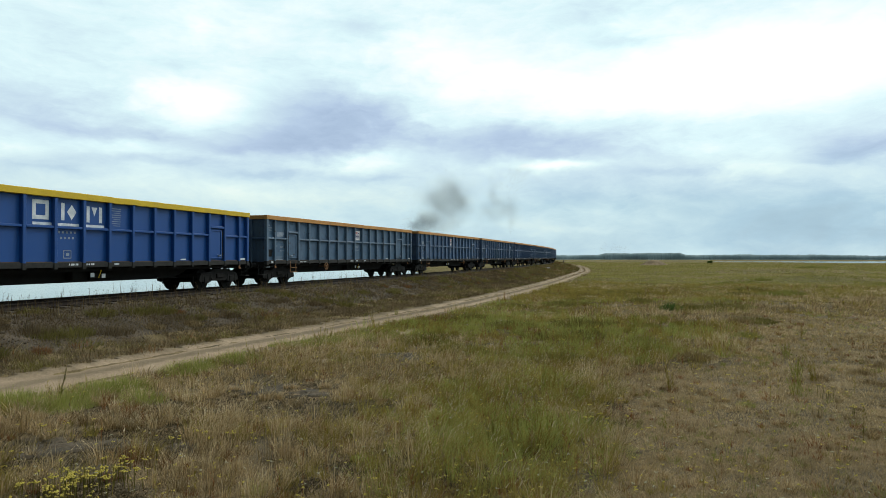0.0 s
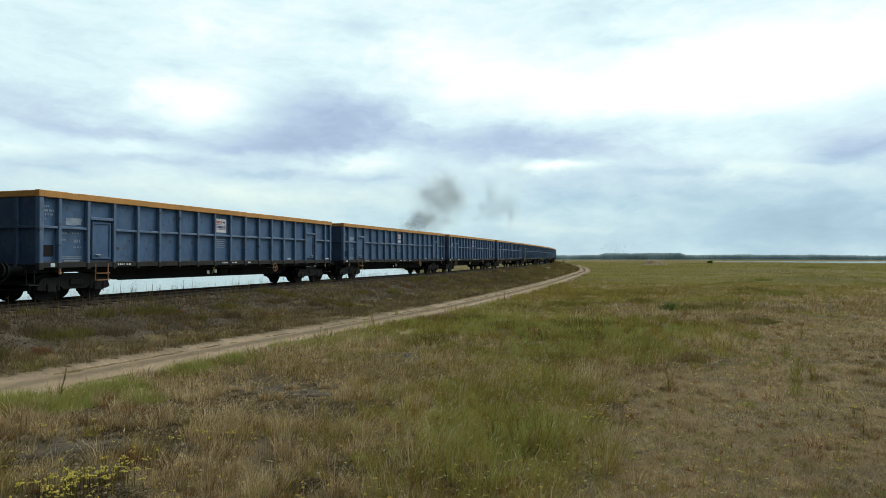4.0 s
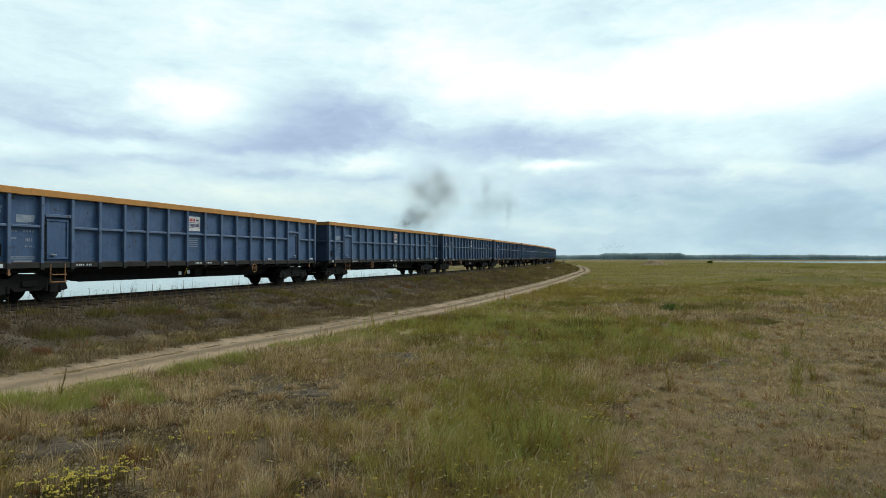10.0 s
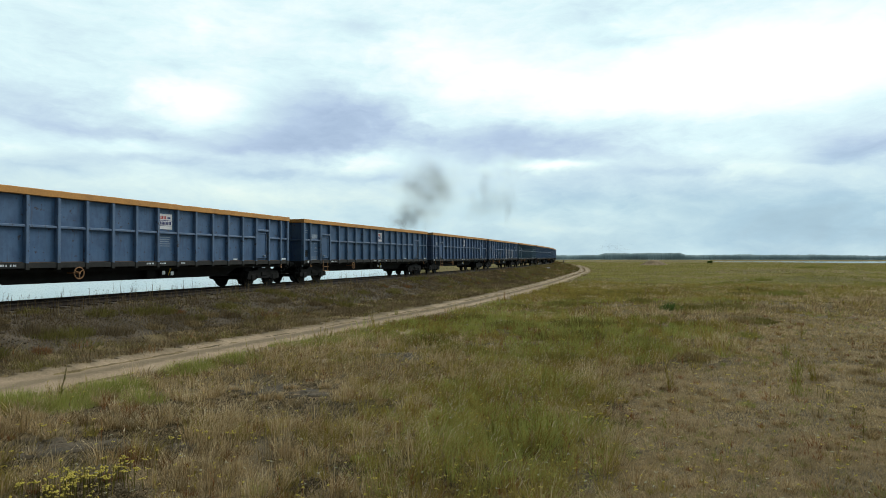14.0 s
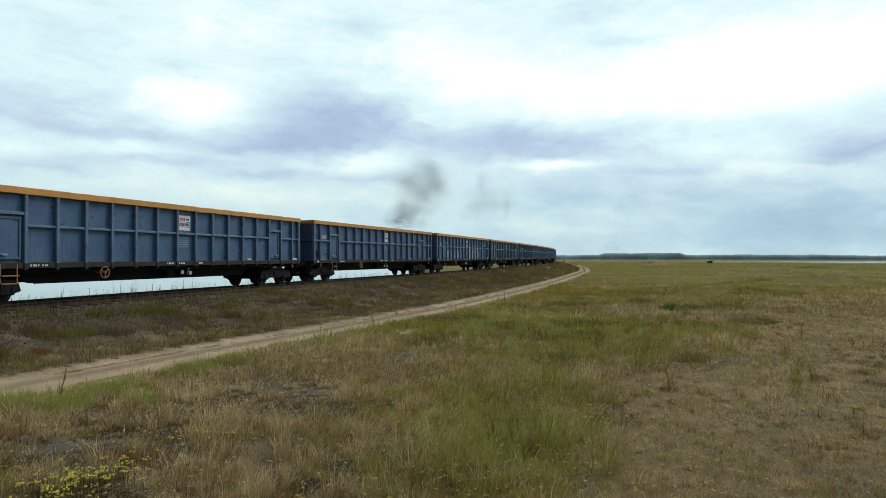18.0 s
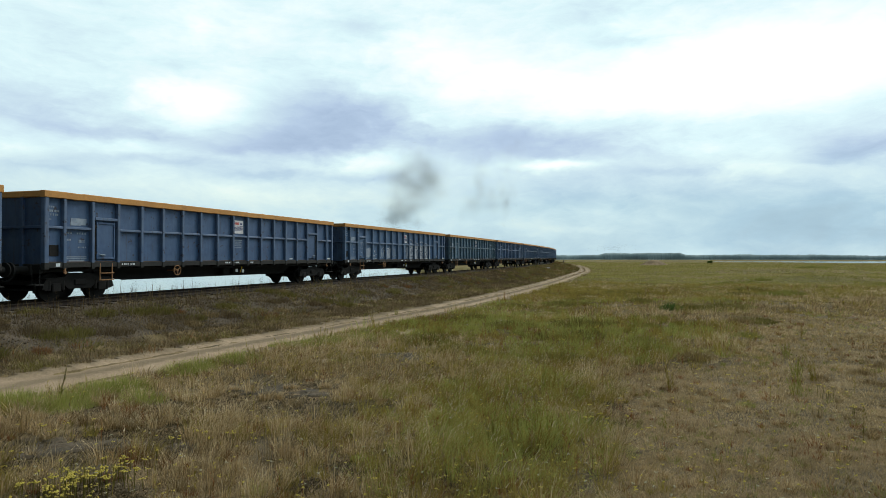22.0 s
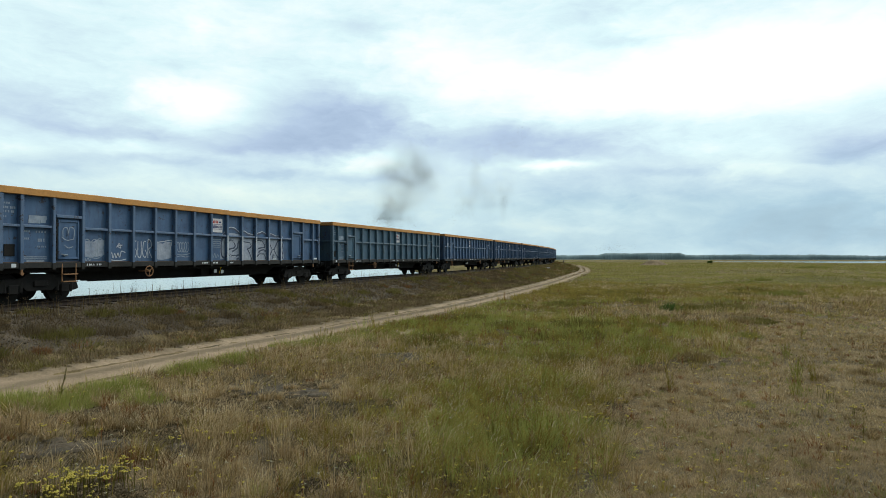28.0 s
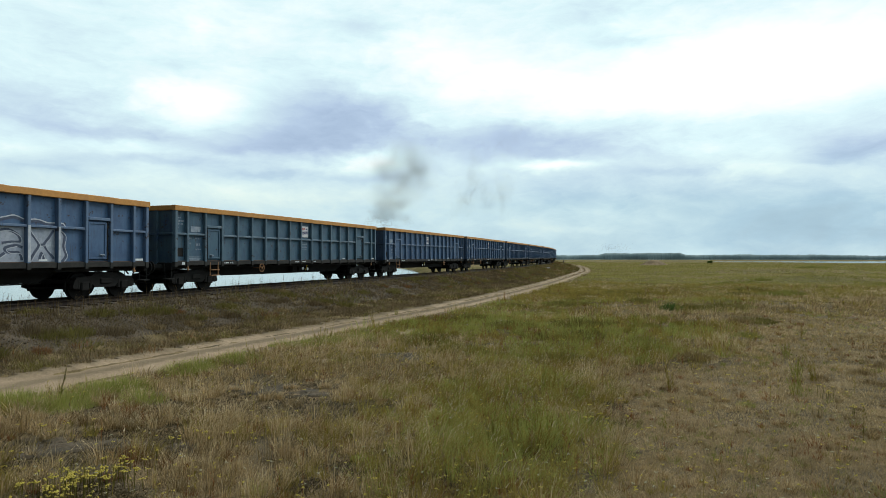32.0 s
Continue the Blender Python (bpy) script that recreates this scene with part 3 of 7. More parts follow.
def strip(name, profile, s0, s1, step_m, mat, label, category, kind="structure"):
    """A profile (off to the right, height) drawn along the track."""
    ss = np.arange(s0, s1 + 0.01, step_m)
    pts = []
    for o, z in profile:
        x, y, _ = on_track(ss, o)
        pts.append(np.stack([x, y, np.full(len(ss), z)], -1))
    v = np.stack(pts, 1)
    n, m = v.shape[:2]
    idx = np.arange(n * m).reshape(n, m)
    nxt = np.roll(idx, -1, axis=1)
    f = np.stack([idx[:-1], idx[1:], nxt[1:], nxt[:-1]], -1).reshape(-1, 4)
    return tagged(new(name, from_arrays(name, v.reshape(-1, 3), f, mat)), label, category, kind=kind)


def build_railway():
    for o, g in ((0.755, 0), (-0.755, 1)):
        prof = [(o - 0.07, -0.17), (o - 0.07, -0.155), (o - 0.012, -0.135), (o - 0.012, -0.045), (o - 0.036, -0.03), (o - 0.036, 0.0),
                (o + 0.036, 0.0), (o + 0.036, -0.03), (o + 0.012, -0.045), (o + 0.012, -0.135), (o + 0.07, -0.155), (o + 0.07, -0.17)]
        strip("rail", prof, -60, 330, 2.0, M_RAIL, "rusty steel rail on wooden sleepers", "rail", "")
    ob = strip("ballast", [(-2.4, -0.6), (-1.75, -0.235), (1.75, -0.235), (2.4, -0.6)], -60, 330, 2.0, M_BALLAST,
               "dark dirty ballast grown over with weeds", "ballast")
    # dark soil and cinders on the slopes
    ss = np.arange(-60, 215, 0.6)
    for side in (1, -1):
        oo = side * np.array([1.5, 1.9, 2.3, 2.8, 3.3, 3.8, 4.3, 4.8, 5.2])
        cols = [on_track(ss, o + 0.12 * np.sin(ss * 0.9 + o) * (abs(o) > 4.5)) for o in oo]
        X, Y = np.stack([c[0] for c in cols], 1), np.stack([c[1] for c in cols], 1)
        Z = terrain(X, Y) + 0.03
        Z[:, -1] -= 0.08
        n, m = X.shape
        idx = np.arange(n * m).reshape(n, m)
        f = np.stack([idx[:-1, :-1], idx[1:, :-1], idx[1:, 1:], idx[:-1, 1:]], -1).reshape(-1, 4)
        slope = new("bank_soil", from_arrays("bank_soil", np.stack([X, Y, Z], -1).reshape(-1, 3), f if side < 0 else f[:, ::-1], M_CINDER))
        for q in slope.data.polygons:
            q.use_smooth = True
        tagged(slope, "dark brown soil and cinders on the railway bank", "ground", kind="structure")
    me = Shape().box((0, 0, -0.235), (0.24, 2.5, 0.13), bevel=0.015).mesh("sleeper", M_SLEEPER)
    for i in range(300):
        s = -55 + i * 0.65
        x, y, t = on_track(s)
        sl = new("sleeper", me)
        sl.parent = ob
        sl.matrix_basis = pose(x, y, 0.0, 0, 0, 90 - math.degrees(t) + random.uniform(-1, 1))


build_railway()

# ---------------------------------------------------------------- wagons
PITCH, LEN = 20.448, 19.022
END = LEN / 2
RIBS = [-END + 0.075] + [-END + 0.7435 + 1.0960 * i for i in range(17)] + [END - 0.075]
Z_TOP, Z_RIB = 3.553, 1.054
PIVOT = END - 0.787 - 0.9
BLUE, GREYBLUE, DEEP, GREEN = (0.046, 0.106, 0.212, 1), (0.060, 0.122, 0.198, 1), (0.004, 0.050, 0.205, 1), (0.042, 0.104, 0.150, 1)


def bogie_meshes():
    w = Shape()
    for y in (-0.755, 0.755):
        w.drum((0, y, 0), 0.46, 0.12, seg=36)
        w.drum((0, y * 0.93, 0), 0.49, 0.03, seg=36)
        w.drum((0, y * 1.09, 0), 0.17, 0.06, seg=16)
        for a in range(4):
            w.box((0.29 * math.cos(a * 1.571), y * 1.085, 0.29 * math.sin(a * 1.571)), (0.10, 0.02, 0.06), Euler((0, -a * 1.571, 0)).to_matrix())
    w.drum((0, 0, 0), 0.085, 1.75, seg=14)
    frame_outline = [(-1.42, 0.42), (-1.36, 0.60), (-1.26, 0.76), (-0.62, 0.80), (-0.45, 0.92), (0.45, 0.92), (0.62, 0.80), (1.26, 0.76),
                     (1.36, 0.60), (1.42, 0.42), (1.24, 0.36), (1.18, 0.56), (0.62, 0.56), (0.45, 0.40), (-0.45, 0.40), (-0.62, 0.56), (-1.18, 0.56), (-1.24, 0.36)]
    side = Shape().prism(frame_outline, -0.07, 0.07)
    for x in (-0.9, 0.9):
        side.box((x, 0, 0.46), (0.34, 0.20, 0.30), bevel=0.03)
        for dx in (-0.26, 0.26):
            side.drum((x + dx, 0.0, 0.52), 0.085, 0.30, "Z", 10)
    side.box((0, 0, 0.62), (0.5, 0.26, 0.2), bevel=0.03)
    bol = Shape().box((0, 0, 0.80), (0.55, 1.96, 0.24), bevel=0.03).box((1.3, 0, 0.62), (0.12, 1.9, 0.14)).box((-1.3, 0, 0.62), (0.12, 1.9, 0.14))
    bol.drum((0, 0, 0.97), 0.22, 0.14, "Z", 16)
    brake = Shape()
    for y in (-0.755, 0.755):
        brake.box((0, y, 0.46), (0.06, 0.09, 0.34), bevel=0.01)
    brake.box((0, 0, 0.40), (0.05, 1.6, 0.06))
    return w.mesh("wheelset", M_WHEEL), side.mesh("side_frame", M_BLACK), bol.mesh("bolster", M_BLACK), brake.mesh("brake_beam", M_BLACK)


def door_shape():
    d = Shape().box((0, 0, 2.02), (0.80, 0.05, 1.30), bevel=0.01)
    for x in (-0.36, 0.36):
        d.box((x, -0.03, 2.02), (0.07, 0.05, 1.28), bevel=0.008)
    for z in (1.42, 2.62):
        d.box((0, -0.03, z), (0.66, 0.05, 0.07), bevel=0.008)
    return d


def dented_cap(mat):
    """The long top cap, knocked about along its run."""
    rr = random.Random(21)
    s = Shape()
    n = 76
    prev = None
    for i in range(n + 1):
        x = -(LEN + 0.06) / 2 + (LEN + 0.06) * i / n
        dz, dy = rr.gauss(0, 0.002) - (0.012 if rr.random() < 0.05 else 0), rr.gauss(0, 0.003)
        ring = [s.bm.verts.new((x, y + dy, z + dz)) for y, z in ((-0.095, 3.350), (-0.095, 3.535), (-0.075, 3.5525), (0.075, 3.5525), (0.095, 3.535), (0.095, 3.350), (0.075, 3.338), (-0.075, 3.338))]
        if prev:
            for k in range(8):
                s.bm.faces.new((prev[k], ring[k], ring[(k + 1) % 8], prev[(k + 1) % 8]))
        else:
            s.bm.faces.new(ring)
        prev = ring
    s.bm.faces.new(prev[::-1])
    return s.mesh("side_cap", mat)


def wagon_meshes(cap_mat):
    q = {}
    y = 1.40
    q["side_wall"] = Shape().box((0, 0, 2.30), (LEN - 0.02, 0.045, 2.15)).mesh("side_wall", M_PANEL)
    e = Shape().box((0, 0, 2.30), (0.05, 2.80, 2.15))
    q["end_wall"] = e.mesh("end_wall", M_ENDWALL)
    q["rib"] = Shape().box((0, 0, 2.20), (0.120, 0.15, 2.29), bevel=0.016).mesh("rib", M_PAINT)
    q["rib_foot"] = Shape().box((0, 0, 1.165), (0.142, 0.156, 0.224), bevel=0.012).mesh("rib_foot", M_SOLE)
    q["corner_foot"] = Shape().box((0, 0, 1.165), (0.168, 0.164, 0.224), bevel=0.012).mesh("rib_foot", M_SOLE)
    q["corner_post"] = Shape().box((0, 0, 2.20), (0.16, 0.156, 2.29), bevel=0.02).mesh("corner_post", M_PAINT)
    q["end_post"] = Shape().box((0, 0, 2.22), (0.09, 0.14, 2.25), bevel=0.012).mesh("end_post", M_ENDWALL)
    q["end_rail"] = Shape().box((0, 0, 2.40), (0.08, 2.76, 0.09), bevel=0.012).mesh("end_rail", M_ENDWALL)
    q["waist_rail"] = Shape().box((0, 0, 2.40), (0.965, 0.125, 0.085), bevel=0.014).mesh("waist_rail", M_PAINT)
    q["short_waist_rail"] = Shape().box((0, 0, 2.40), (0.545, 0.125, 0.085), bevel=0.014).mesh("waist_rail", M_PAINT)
    q["sole_bar"] = Shape().box((0, 0, 1.198), (LEN, 0.06, 0.175), bevel=0.01).mesh("sole_bar", M_SOLE)
    q["side_cap"] = dented_cap(cap_mat)
    q["end_cap"] = Shape().box((0, 0, 3.445), (0.17, 2.66, 0.205), bevel=0.025).mesh("end_cap", cap_mat)
    q["floor"] = Shape().box((0, 0, 1.27), (LEN - 0.1, 2.78, 0.08)).mesh("floor", M_INSIDE)
    q["lintel"] = Shape().box((0, 0, 2.76), (0.95, 0.145, 0.10), bevel=0.012).mesh("lintel", M_PAINT)
    q["door"] = door_shape().mesh("door", M_DOOR)
    q["hinge_bar"] = Shape().bar((-0.44, -0.03, 1.35), (-0.44, -0.03, 2.68), 0.03).box((-0.44, -0.03, 1.6), (0.09, 0.07, 0.1)).box((-0.44, -0.03, 2.5), (0.09, 0.07, 0.1)).mesh("hinge_bar", M_BLACK)
    q["latch"] = Shape().box((0, 0, 0), (0.16, 0.06, 0.07), bevel=0.01).bar((0.05, -0.03, 0), (-0.2, -0.05, 0.03), 0.014).mesh("latch", M_FAINT)
    lad = Shape()
    for x in (-0.26, 0.26):
        lad.box((x, 0, 0.95), (0.035, 0.035, 0.60), bevel=0.006)
    for z in (0.90, 0.665):
        lad.box((0, -0.03, z), (0.55, 0.12, 0.035), bevel=0.006)
    q["step_ladder"] = lad.mesh("step_ladder", M_ORANGE)
    hw = Shape()
    n = 20
    for i in range(n):
        a, b = i * 2 * math.pi / n, (i + 1) * 2 * math.pi / n
        hw.bar((0.19 * math.cos(a), 0, 0.19 * math.sin(a)), (0.19 * math.cos(b), 0, 0.19 * math.sin(b)), 0.022, 6)
    for i in range(3):
        a = i * 2.094 + 0.6
        hw.bar((0, 0, 0), (0.19 * math.cos(a), 0, 0.19 * math.sin(a)), 0.018, 6)
    hw.drum((0, 0, 0), 0.045, 0.06, seg=10)
    hw.bar((0, 0, 0), (0, 0.5, 0), 0.02)
    q["handwheel"] = hw.mesh("handwheel", M_ORANGE)
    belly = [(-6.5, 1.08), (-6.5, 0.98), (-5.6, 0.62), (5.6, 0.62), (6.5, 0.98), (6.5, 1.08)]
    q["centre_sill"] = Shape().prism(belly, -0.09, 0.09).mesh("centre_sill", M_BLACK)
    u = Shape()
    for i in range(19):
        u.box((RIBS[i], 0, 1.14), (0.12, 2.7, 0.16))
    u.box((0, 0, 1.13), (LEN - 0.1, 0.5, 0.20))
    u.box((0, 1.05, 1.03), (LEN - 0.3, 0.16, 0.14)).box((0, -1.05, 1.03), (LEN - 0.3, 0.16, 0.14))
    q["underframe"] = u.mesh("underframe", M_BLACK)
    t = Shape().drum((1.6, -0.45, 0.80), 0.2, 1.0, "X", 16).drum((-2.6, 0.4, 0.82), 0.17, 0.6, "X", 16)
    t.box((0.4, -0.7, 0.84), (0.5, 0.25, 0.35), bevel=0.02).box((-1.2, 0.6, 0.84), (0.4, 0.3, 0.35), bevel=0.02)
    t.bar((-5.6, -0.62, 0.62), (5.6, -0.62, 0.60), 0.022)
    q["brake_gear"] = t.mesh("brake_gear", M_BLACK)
    q["change_over_plate"] = Shape().box((0, 0, 0), (0.16, 0.02, 0.15), bevel=0.005).mesh("change_over_plate", M_WHITE)
    q["change_over_lever"] = Shape().bar((0, 0, -0.1), (0.09, -0.02, 0.13), 0.015).drum((0.09, -0.02, 0.14), 0.03, 0.03, seg=8).mesh("change_over_lever", M_CAPY)
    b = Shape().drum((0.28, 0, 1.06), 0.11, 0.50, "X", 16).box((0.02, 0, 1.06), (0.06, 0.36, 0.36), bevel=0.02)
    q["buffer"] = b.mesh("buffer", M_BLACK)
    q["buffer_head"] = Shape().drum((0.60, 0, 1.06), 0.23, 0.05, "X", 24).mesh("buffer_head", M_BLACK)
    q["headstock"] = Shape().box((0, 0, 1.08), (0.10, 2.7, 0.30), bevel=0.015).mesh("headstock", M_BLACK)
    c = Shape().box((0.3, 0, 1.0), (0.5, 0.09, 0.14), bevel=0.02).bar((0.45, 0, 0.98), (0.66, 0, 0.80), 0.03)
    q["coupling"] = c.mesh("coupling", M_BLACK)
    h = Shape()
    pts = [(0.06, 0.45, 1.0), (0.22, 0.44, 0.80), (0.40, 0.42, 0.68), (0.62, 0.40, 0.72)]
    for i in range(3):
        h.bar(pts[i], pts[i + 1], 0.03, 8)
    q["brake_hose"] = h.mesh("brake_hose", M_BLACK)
    q["shunter_step"] = Shape().box((0.0, 0, 0.58), (0.30, 0.36, 0.03)).bar((0, 0.16, 0.58), (0, 0.16, 1.05), 0.014).bar((0, -0.16, 0.58), (0, -0.16, 1.05), 0.014).mesh("shunter_step", M_SOLE)
    q["grab_rail"] = Shape().bar((0, -0.02, 1.45), (0, -0.02, 2.35), 0.016).bar((0, 0.06, 1.47), (0, -0.02, 1.47), 0.014).bar((0, 0.06, 2.33), (0, -0.02, 2.33), 0.014).mesh("grab_rail", M_ORANGE)
    q["lashing_hook"] = Shape().box((0, 0, 1.04), (0.06, 0.07, 0.14), bevel=0.01).drum((0, -0.02, 0.95), 0.05, 0.05, seg=10).mesh("lashing_hook", M_ORANGE)
    # black plate in place of a dark square hole in the end bay
    q["drain_flap"] = Shape().box((0, 0, 1.66), (0.34, 0.02, 0.36), bevel=0.006).mesh("drain_flap", M_BLACK)
    return q


WHEEL_ME, SIDE_ME, BOLSTER_ME, BRAKE_ME = bogie_meshes()
MESH = wagon_meshes(M_CAP)
MESH_Y = dict(MESH, side_cap=dented_cap(M_CAPY), end_cap=Shape().box((0, 0, 3.445), (0.17, 2.66, 0.205), bevel=0.025).mesh("end_cap", M_CAPY))
for _key, _me in MESH.items():
    if _me.materials[0] in (M_PAINT, M_PANEL, M_DOOR):
        MESH_Y[_key] = _me.copy()
        MESH_Y[_key].materials[0] = M_CLEAN


def bars(rects, mat, name):
    """Flat printed bars on the near side: x, z, width, height."""
    s = Shape()
    for x, z, w, h in rects:
        s.box((x, 0, z), (w, 0.006, h))
    return s.mesh(name, mat)


SKIN = -1.3575  # outer face of the side wall


def text_rows(x0, x1, z, h, n, seed):
    """Bars in place of small stencilled characters."""
    rr = random.Random(seed)
    out, x = [], x0
    while x < x1 - 0.03:
        w = rr.uniform(0.03, 0.06)
        out.append((x + w / 2, z, w, h))
        x += w + rr.choice((0.015, 0.02, 0.05))
    return out


def r_at(i):
    return RIBS[i]


MARKS = bars(text_rows(r_at(0) + 0.14, r_at(0) + 0.38, 3.06, 0.055, 5, 1) + text_rows(r_at(0) + 0.14, r_at(0) + 0.58, 2.93, 0.07, 8, 2)
             + text_rows(r_at(0) + 0.14, r_at(0) + 0.50, 2.81, 0.07, 8, 3) + text_rows(r_at(0) + 0.16, r_at(0) + 0.30, 2.66, 0.05, 3, 9)
             + text_rows(r_at(1) + 0.15, r_at(1) + 0.38, 2.24, 0.06, 3, 4) + text_rows(r_at(1) + 0.55, r_at(1) + 0.90, 2.24, 0.06, 4, 5)
             + text_rows(r_at(1) + 0.16, r_at(1) + 0.36, 2.02, 0.06, 3, 6) + text_rows(r_at(1) + 0.62, r_at(1) + 0.92, 1.98, 0.10, 4, 7)
             + text_rows(r_at(1) + 0.60, r_at(1) + 0.92, 1.78, 0.05, 4, 8), M_FAINT, "stencilled_marks")
FRAMEWORK = bars([(r_at(1) + 0.55, 1.46, 0.78, 0.03), (r_at(1) + 0.55, 1.40, 0.78, 0.025), (r_at(1) + 0.55, 1.33, 0.6, 0.05)], M_FAINT, "load_table")
TARE = bars([(r_at(1) + 0.62, 2.68, 0.62, 0.12), (r_at(1) + 0.5, 2.56, 0.40, 0.12), (r_at(1) + 0.80, 2.57, 0.18, 0.10)], M_FAINT, "tare_patch")
SOLE_MARKS = bars(text_rows(r_at(3) + 0.15, r_at(3) + 0.45, 1.20, 0.06, 5, 11) + text_rows(r_at(3) + 0.55, r_at(3) + 0.75, 1.20, 0.06, 5, 12)
                  + text_rows(r_at(8) + 0.5, r_at(8) + 0.9, 1.21, 0.06, 5, 13) + text_rows(r_at(9) + 0.1, r_at(9) + 0.40, 1.21, 0.06, 5, 14)
                  + text_rows(r_at(10) + 0.2, r_at(10) + 0.45, 1.21, 0.06, 5, 15) + [(r_at(0) + 0.42, 1.20, 0.15, 0.11)]
                  + [(r_at(13) + 0.5, 1.36, 0.30, 0.05), (r_at(17) + 0.25, 1.36, 0.4, 0.07)], M_WHITE, "sole_marks")


def make_sign():
    s = Shape().box((0, 0, 0), (0.80, 0.012, 0.60), bevel=0.003)
    plate = s.mesh("sign_plate", M_SIGN)
    red = bars([(-0.30 + i * 0.085, 0.155, 0.055, 0.12) for i in range(5)], M_RED, "sign_line")
    ink = bars([(0.22, 0.15, 0.16, 0.07)] + [(-0.31 + i * 0.078, -0.06, 0.05, 0.12) for i in range(9)] + [(0, 0.045, 0.74, 0.02), (0, -0.16, 0.74, 0.015)], M_INK, "sign_line")
    return plate, red, ink


SIGN, SIGN_RED, SIGN_INK = make_sign()
SIGN_TEXT = bars([(0, 0.18 - i * 0.085, 0.62 - 0.07 * (i % 3), 0.03) for i in range(5)], M_FAINT, "plate_lines")


def build_wagon(kind, colour, caps, label):
    q = caps
    top = new("open_freight_wagon")
    tagged(top, label, "freight wagon", "wagons of the train")
    made = []

    def p(name, at, parent=None, mesh=None, lab=""):
        ob = part(name, q[mesh or name], parent or top, lab, at)
        made.append(ob)
        return ob

    p("floor", pose(0, 0, 0))
    p("underframe", pose(0, 0, 0))
    p("brake_gear", pose(0, 0, 0))
    for y in (-0.42, 0.42):
        p("centre_sill", pose(0, y, 0))
    for side in (-1, 1):
        turn = 0 if side < 0 else 180
        flip = pose(0, 0, 0, 0, 0, turn)
        wall = p("side_wall", pose(0, 1.335 * side, 0))
        for i in range(18):
            if i not in (2, 15):
                p("waist_rail", flip @ pose((RIBS[i] + RIBS[i + 1]) / 2, -1.418, 0), mesh="short_waist_rail" if i in (0, 17) else "waist_rail")
        p("sole_bar", pose(0, 1.445 * side, 0), lab="grimy dark grey sole bar")
        p("side_cap", pose(0, 1.43 * side, 0), lab="painted top cap")
        for i, x in enumerate(RIBS):
            rib = p("rib", flip @ pose(x, -1.427, 0), mesh="corner_post" if i in (0, 18) else "rib")
            p("rib_foot", pose(0, 0, 0), rib, mesh="corner_foot" if i in (0, 18) else "rib_foot")
        for i in (2, 15):
            xm = (RIBS[i] + RIBS[i + 1]) / 2
            p("lintel", flip @ pose(xm, -1.43, 0))
            d = p("door", flip @ pose(xm + (0.03 if i == 2 else -0.03), -1.39, 0, 0, 0, 0))
            p("latch", pose(-0.15 if i == 2 else 0.2, -0.075, 1.52), d)
            hb = p("hinge_bar", pose(0 if i == 2 else 0.88, 0, 0), d)
        p("step_ladder", flip @ pose((RIBS[2] + RIBS[3]) / 2 + 0.02, -1.46, 0), lab="orange-brown step ladder")
        p("handwheel", flip @ pose(-3.6 if kind == "A" else 3.6, -1.47, 0.93), lab="orange-brown brake handwheel")
        p("change_over_plate", flip @ pose(0.62 if kind == "A" else -0.7, -1.2, 0.84))
        p("change_over_plate", flip @ pose(1.1 if kind == "A" else -1.2, -1.2, 0.80))
        p("change_over_lever", flip @ pose(0.86 if kind == "A" else -0.95, -1.22, 0.84))
        p("drain_flap", flip @ pose(RIBS[0] + 0.36, SKIN - 0.01, 0))
        for x in (RIBS[1], RIBS[17]):
            p("lashing_hook", flip @ pose(x, -1.47, 0))
    for sx in (-1, 1):
        turn = pose(0, 0, 0, 0, 0, 0 if sx > 0 else 180)
        p("end_wall", pose(sx * (END - 0.06), 0, 0))
        p("end_rail", turn @ pose(END, 0, 0))
        p("end_cap", turn @ pose(END - 0.06, 0, 0), lab="painted top cap")
        for y in (-0.55, 0.55):
            p("end_post", turn @ pose(END + 0.0, y, 0))
        p("headstock", turn @ pose(END - 0.02, 0, 0))
        p("coupling", turn @ pose(END, 0, 0))
        p("brake_hose", turn @ pose(END, 0, 0))
        for y in (-0.875, 0.875):
            b = p("buffer", turn @ pose(END + 0.06, y, 0))
            p("buffer_head", pose(0, 0, 0), b)
        for y in (-1.2, 1.2):
            p("shunter_step", turn @ pose(END + 0.05, y, 0))
        p("grab_rail", turn @ pose(END + 0.1, 1.42 if sx > 0 else -1.42, 0))
        bg = new("bogie")
        bg.parent = top
        bg.matrix_basis = pose(sx * PIVOT, 0, 0)
        for y in (-1.02, 1.02):
            part("side_frame", SIDE_ME, bg, "", pose(0, y, 0))
        part("bolster", BOLSTER_ME, bg)
        for x in (-1.42, -0.38, 0.38, 1.42):
            part("brake_beam", BRAKE_ME, bg, "", pose(x, 0, 0))
        for x in (-0.9, 0.9):
            part("wheelset", WHEEL_ME, bg, "", pose(x, 0, 0.46))
    return top


def letter_side(top, kind):
    """Signs and stencils on the side towards the road."""
    x = 0.47 if kind == "A" else -0.60
    part("stencilling", MARKS, top, "", pose(0, SKIN - 0.006, 0))["kind"] = "stuff"
    part("load_table", FRAMEWORK, top, "", pose(0, SKIN - 0.006, 0))
    part("tare_patch", TARE, top, "", pose(0, SKIN - 0.006, 0))
    part("sole_marks", SOLE_MARKS, top, "", pose(0, -1.479, 0))["kind"] = "stuff"
    sg = part("sign_plate", SIGN, top, "white company plate with red and blue print", pose(x, SKIN - 0.009, 2.84))
    part("sign_line", SIGN_RED, sg, "", pose(0, -0.01, 0))
    part("sign_line", SIGN_INK, sg, "", pose(0, -0.01, 0))
    part("plate_lines", SIGN_TEXT, top, "", pose(x, SKIN - 0.006, 2.05))


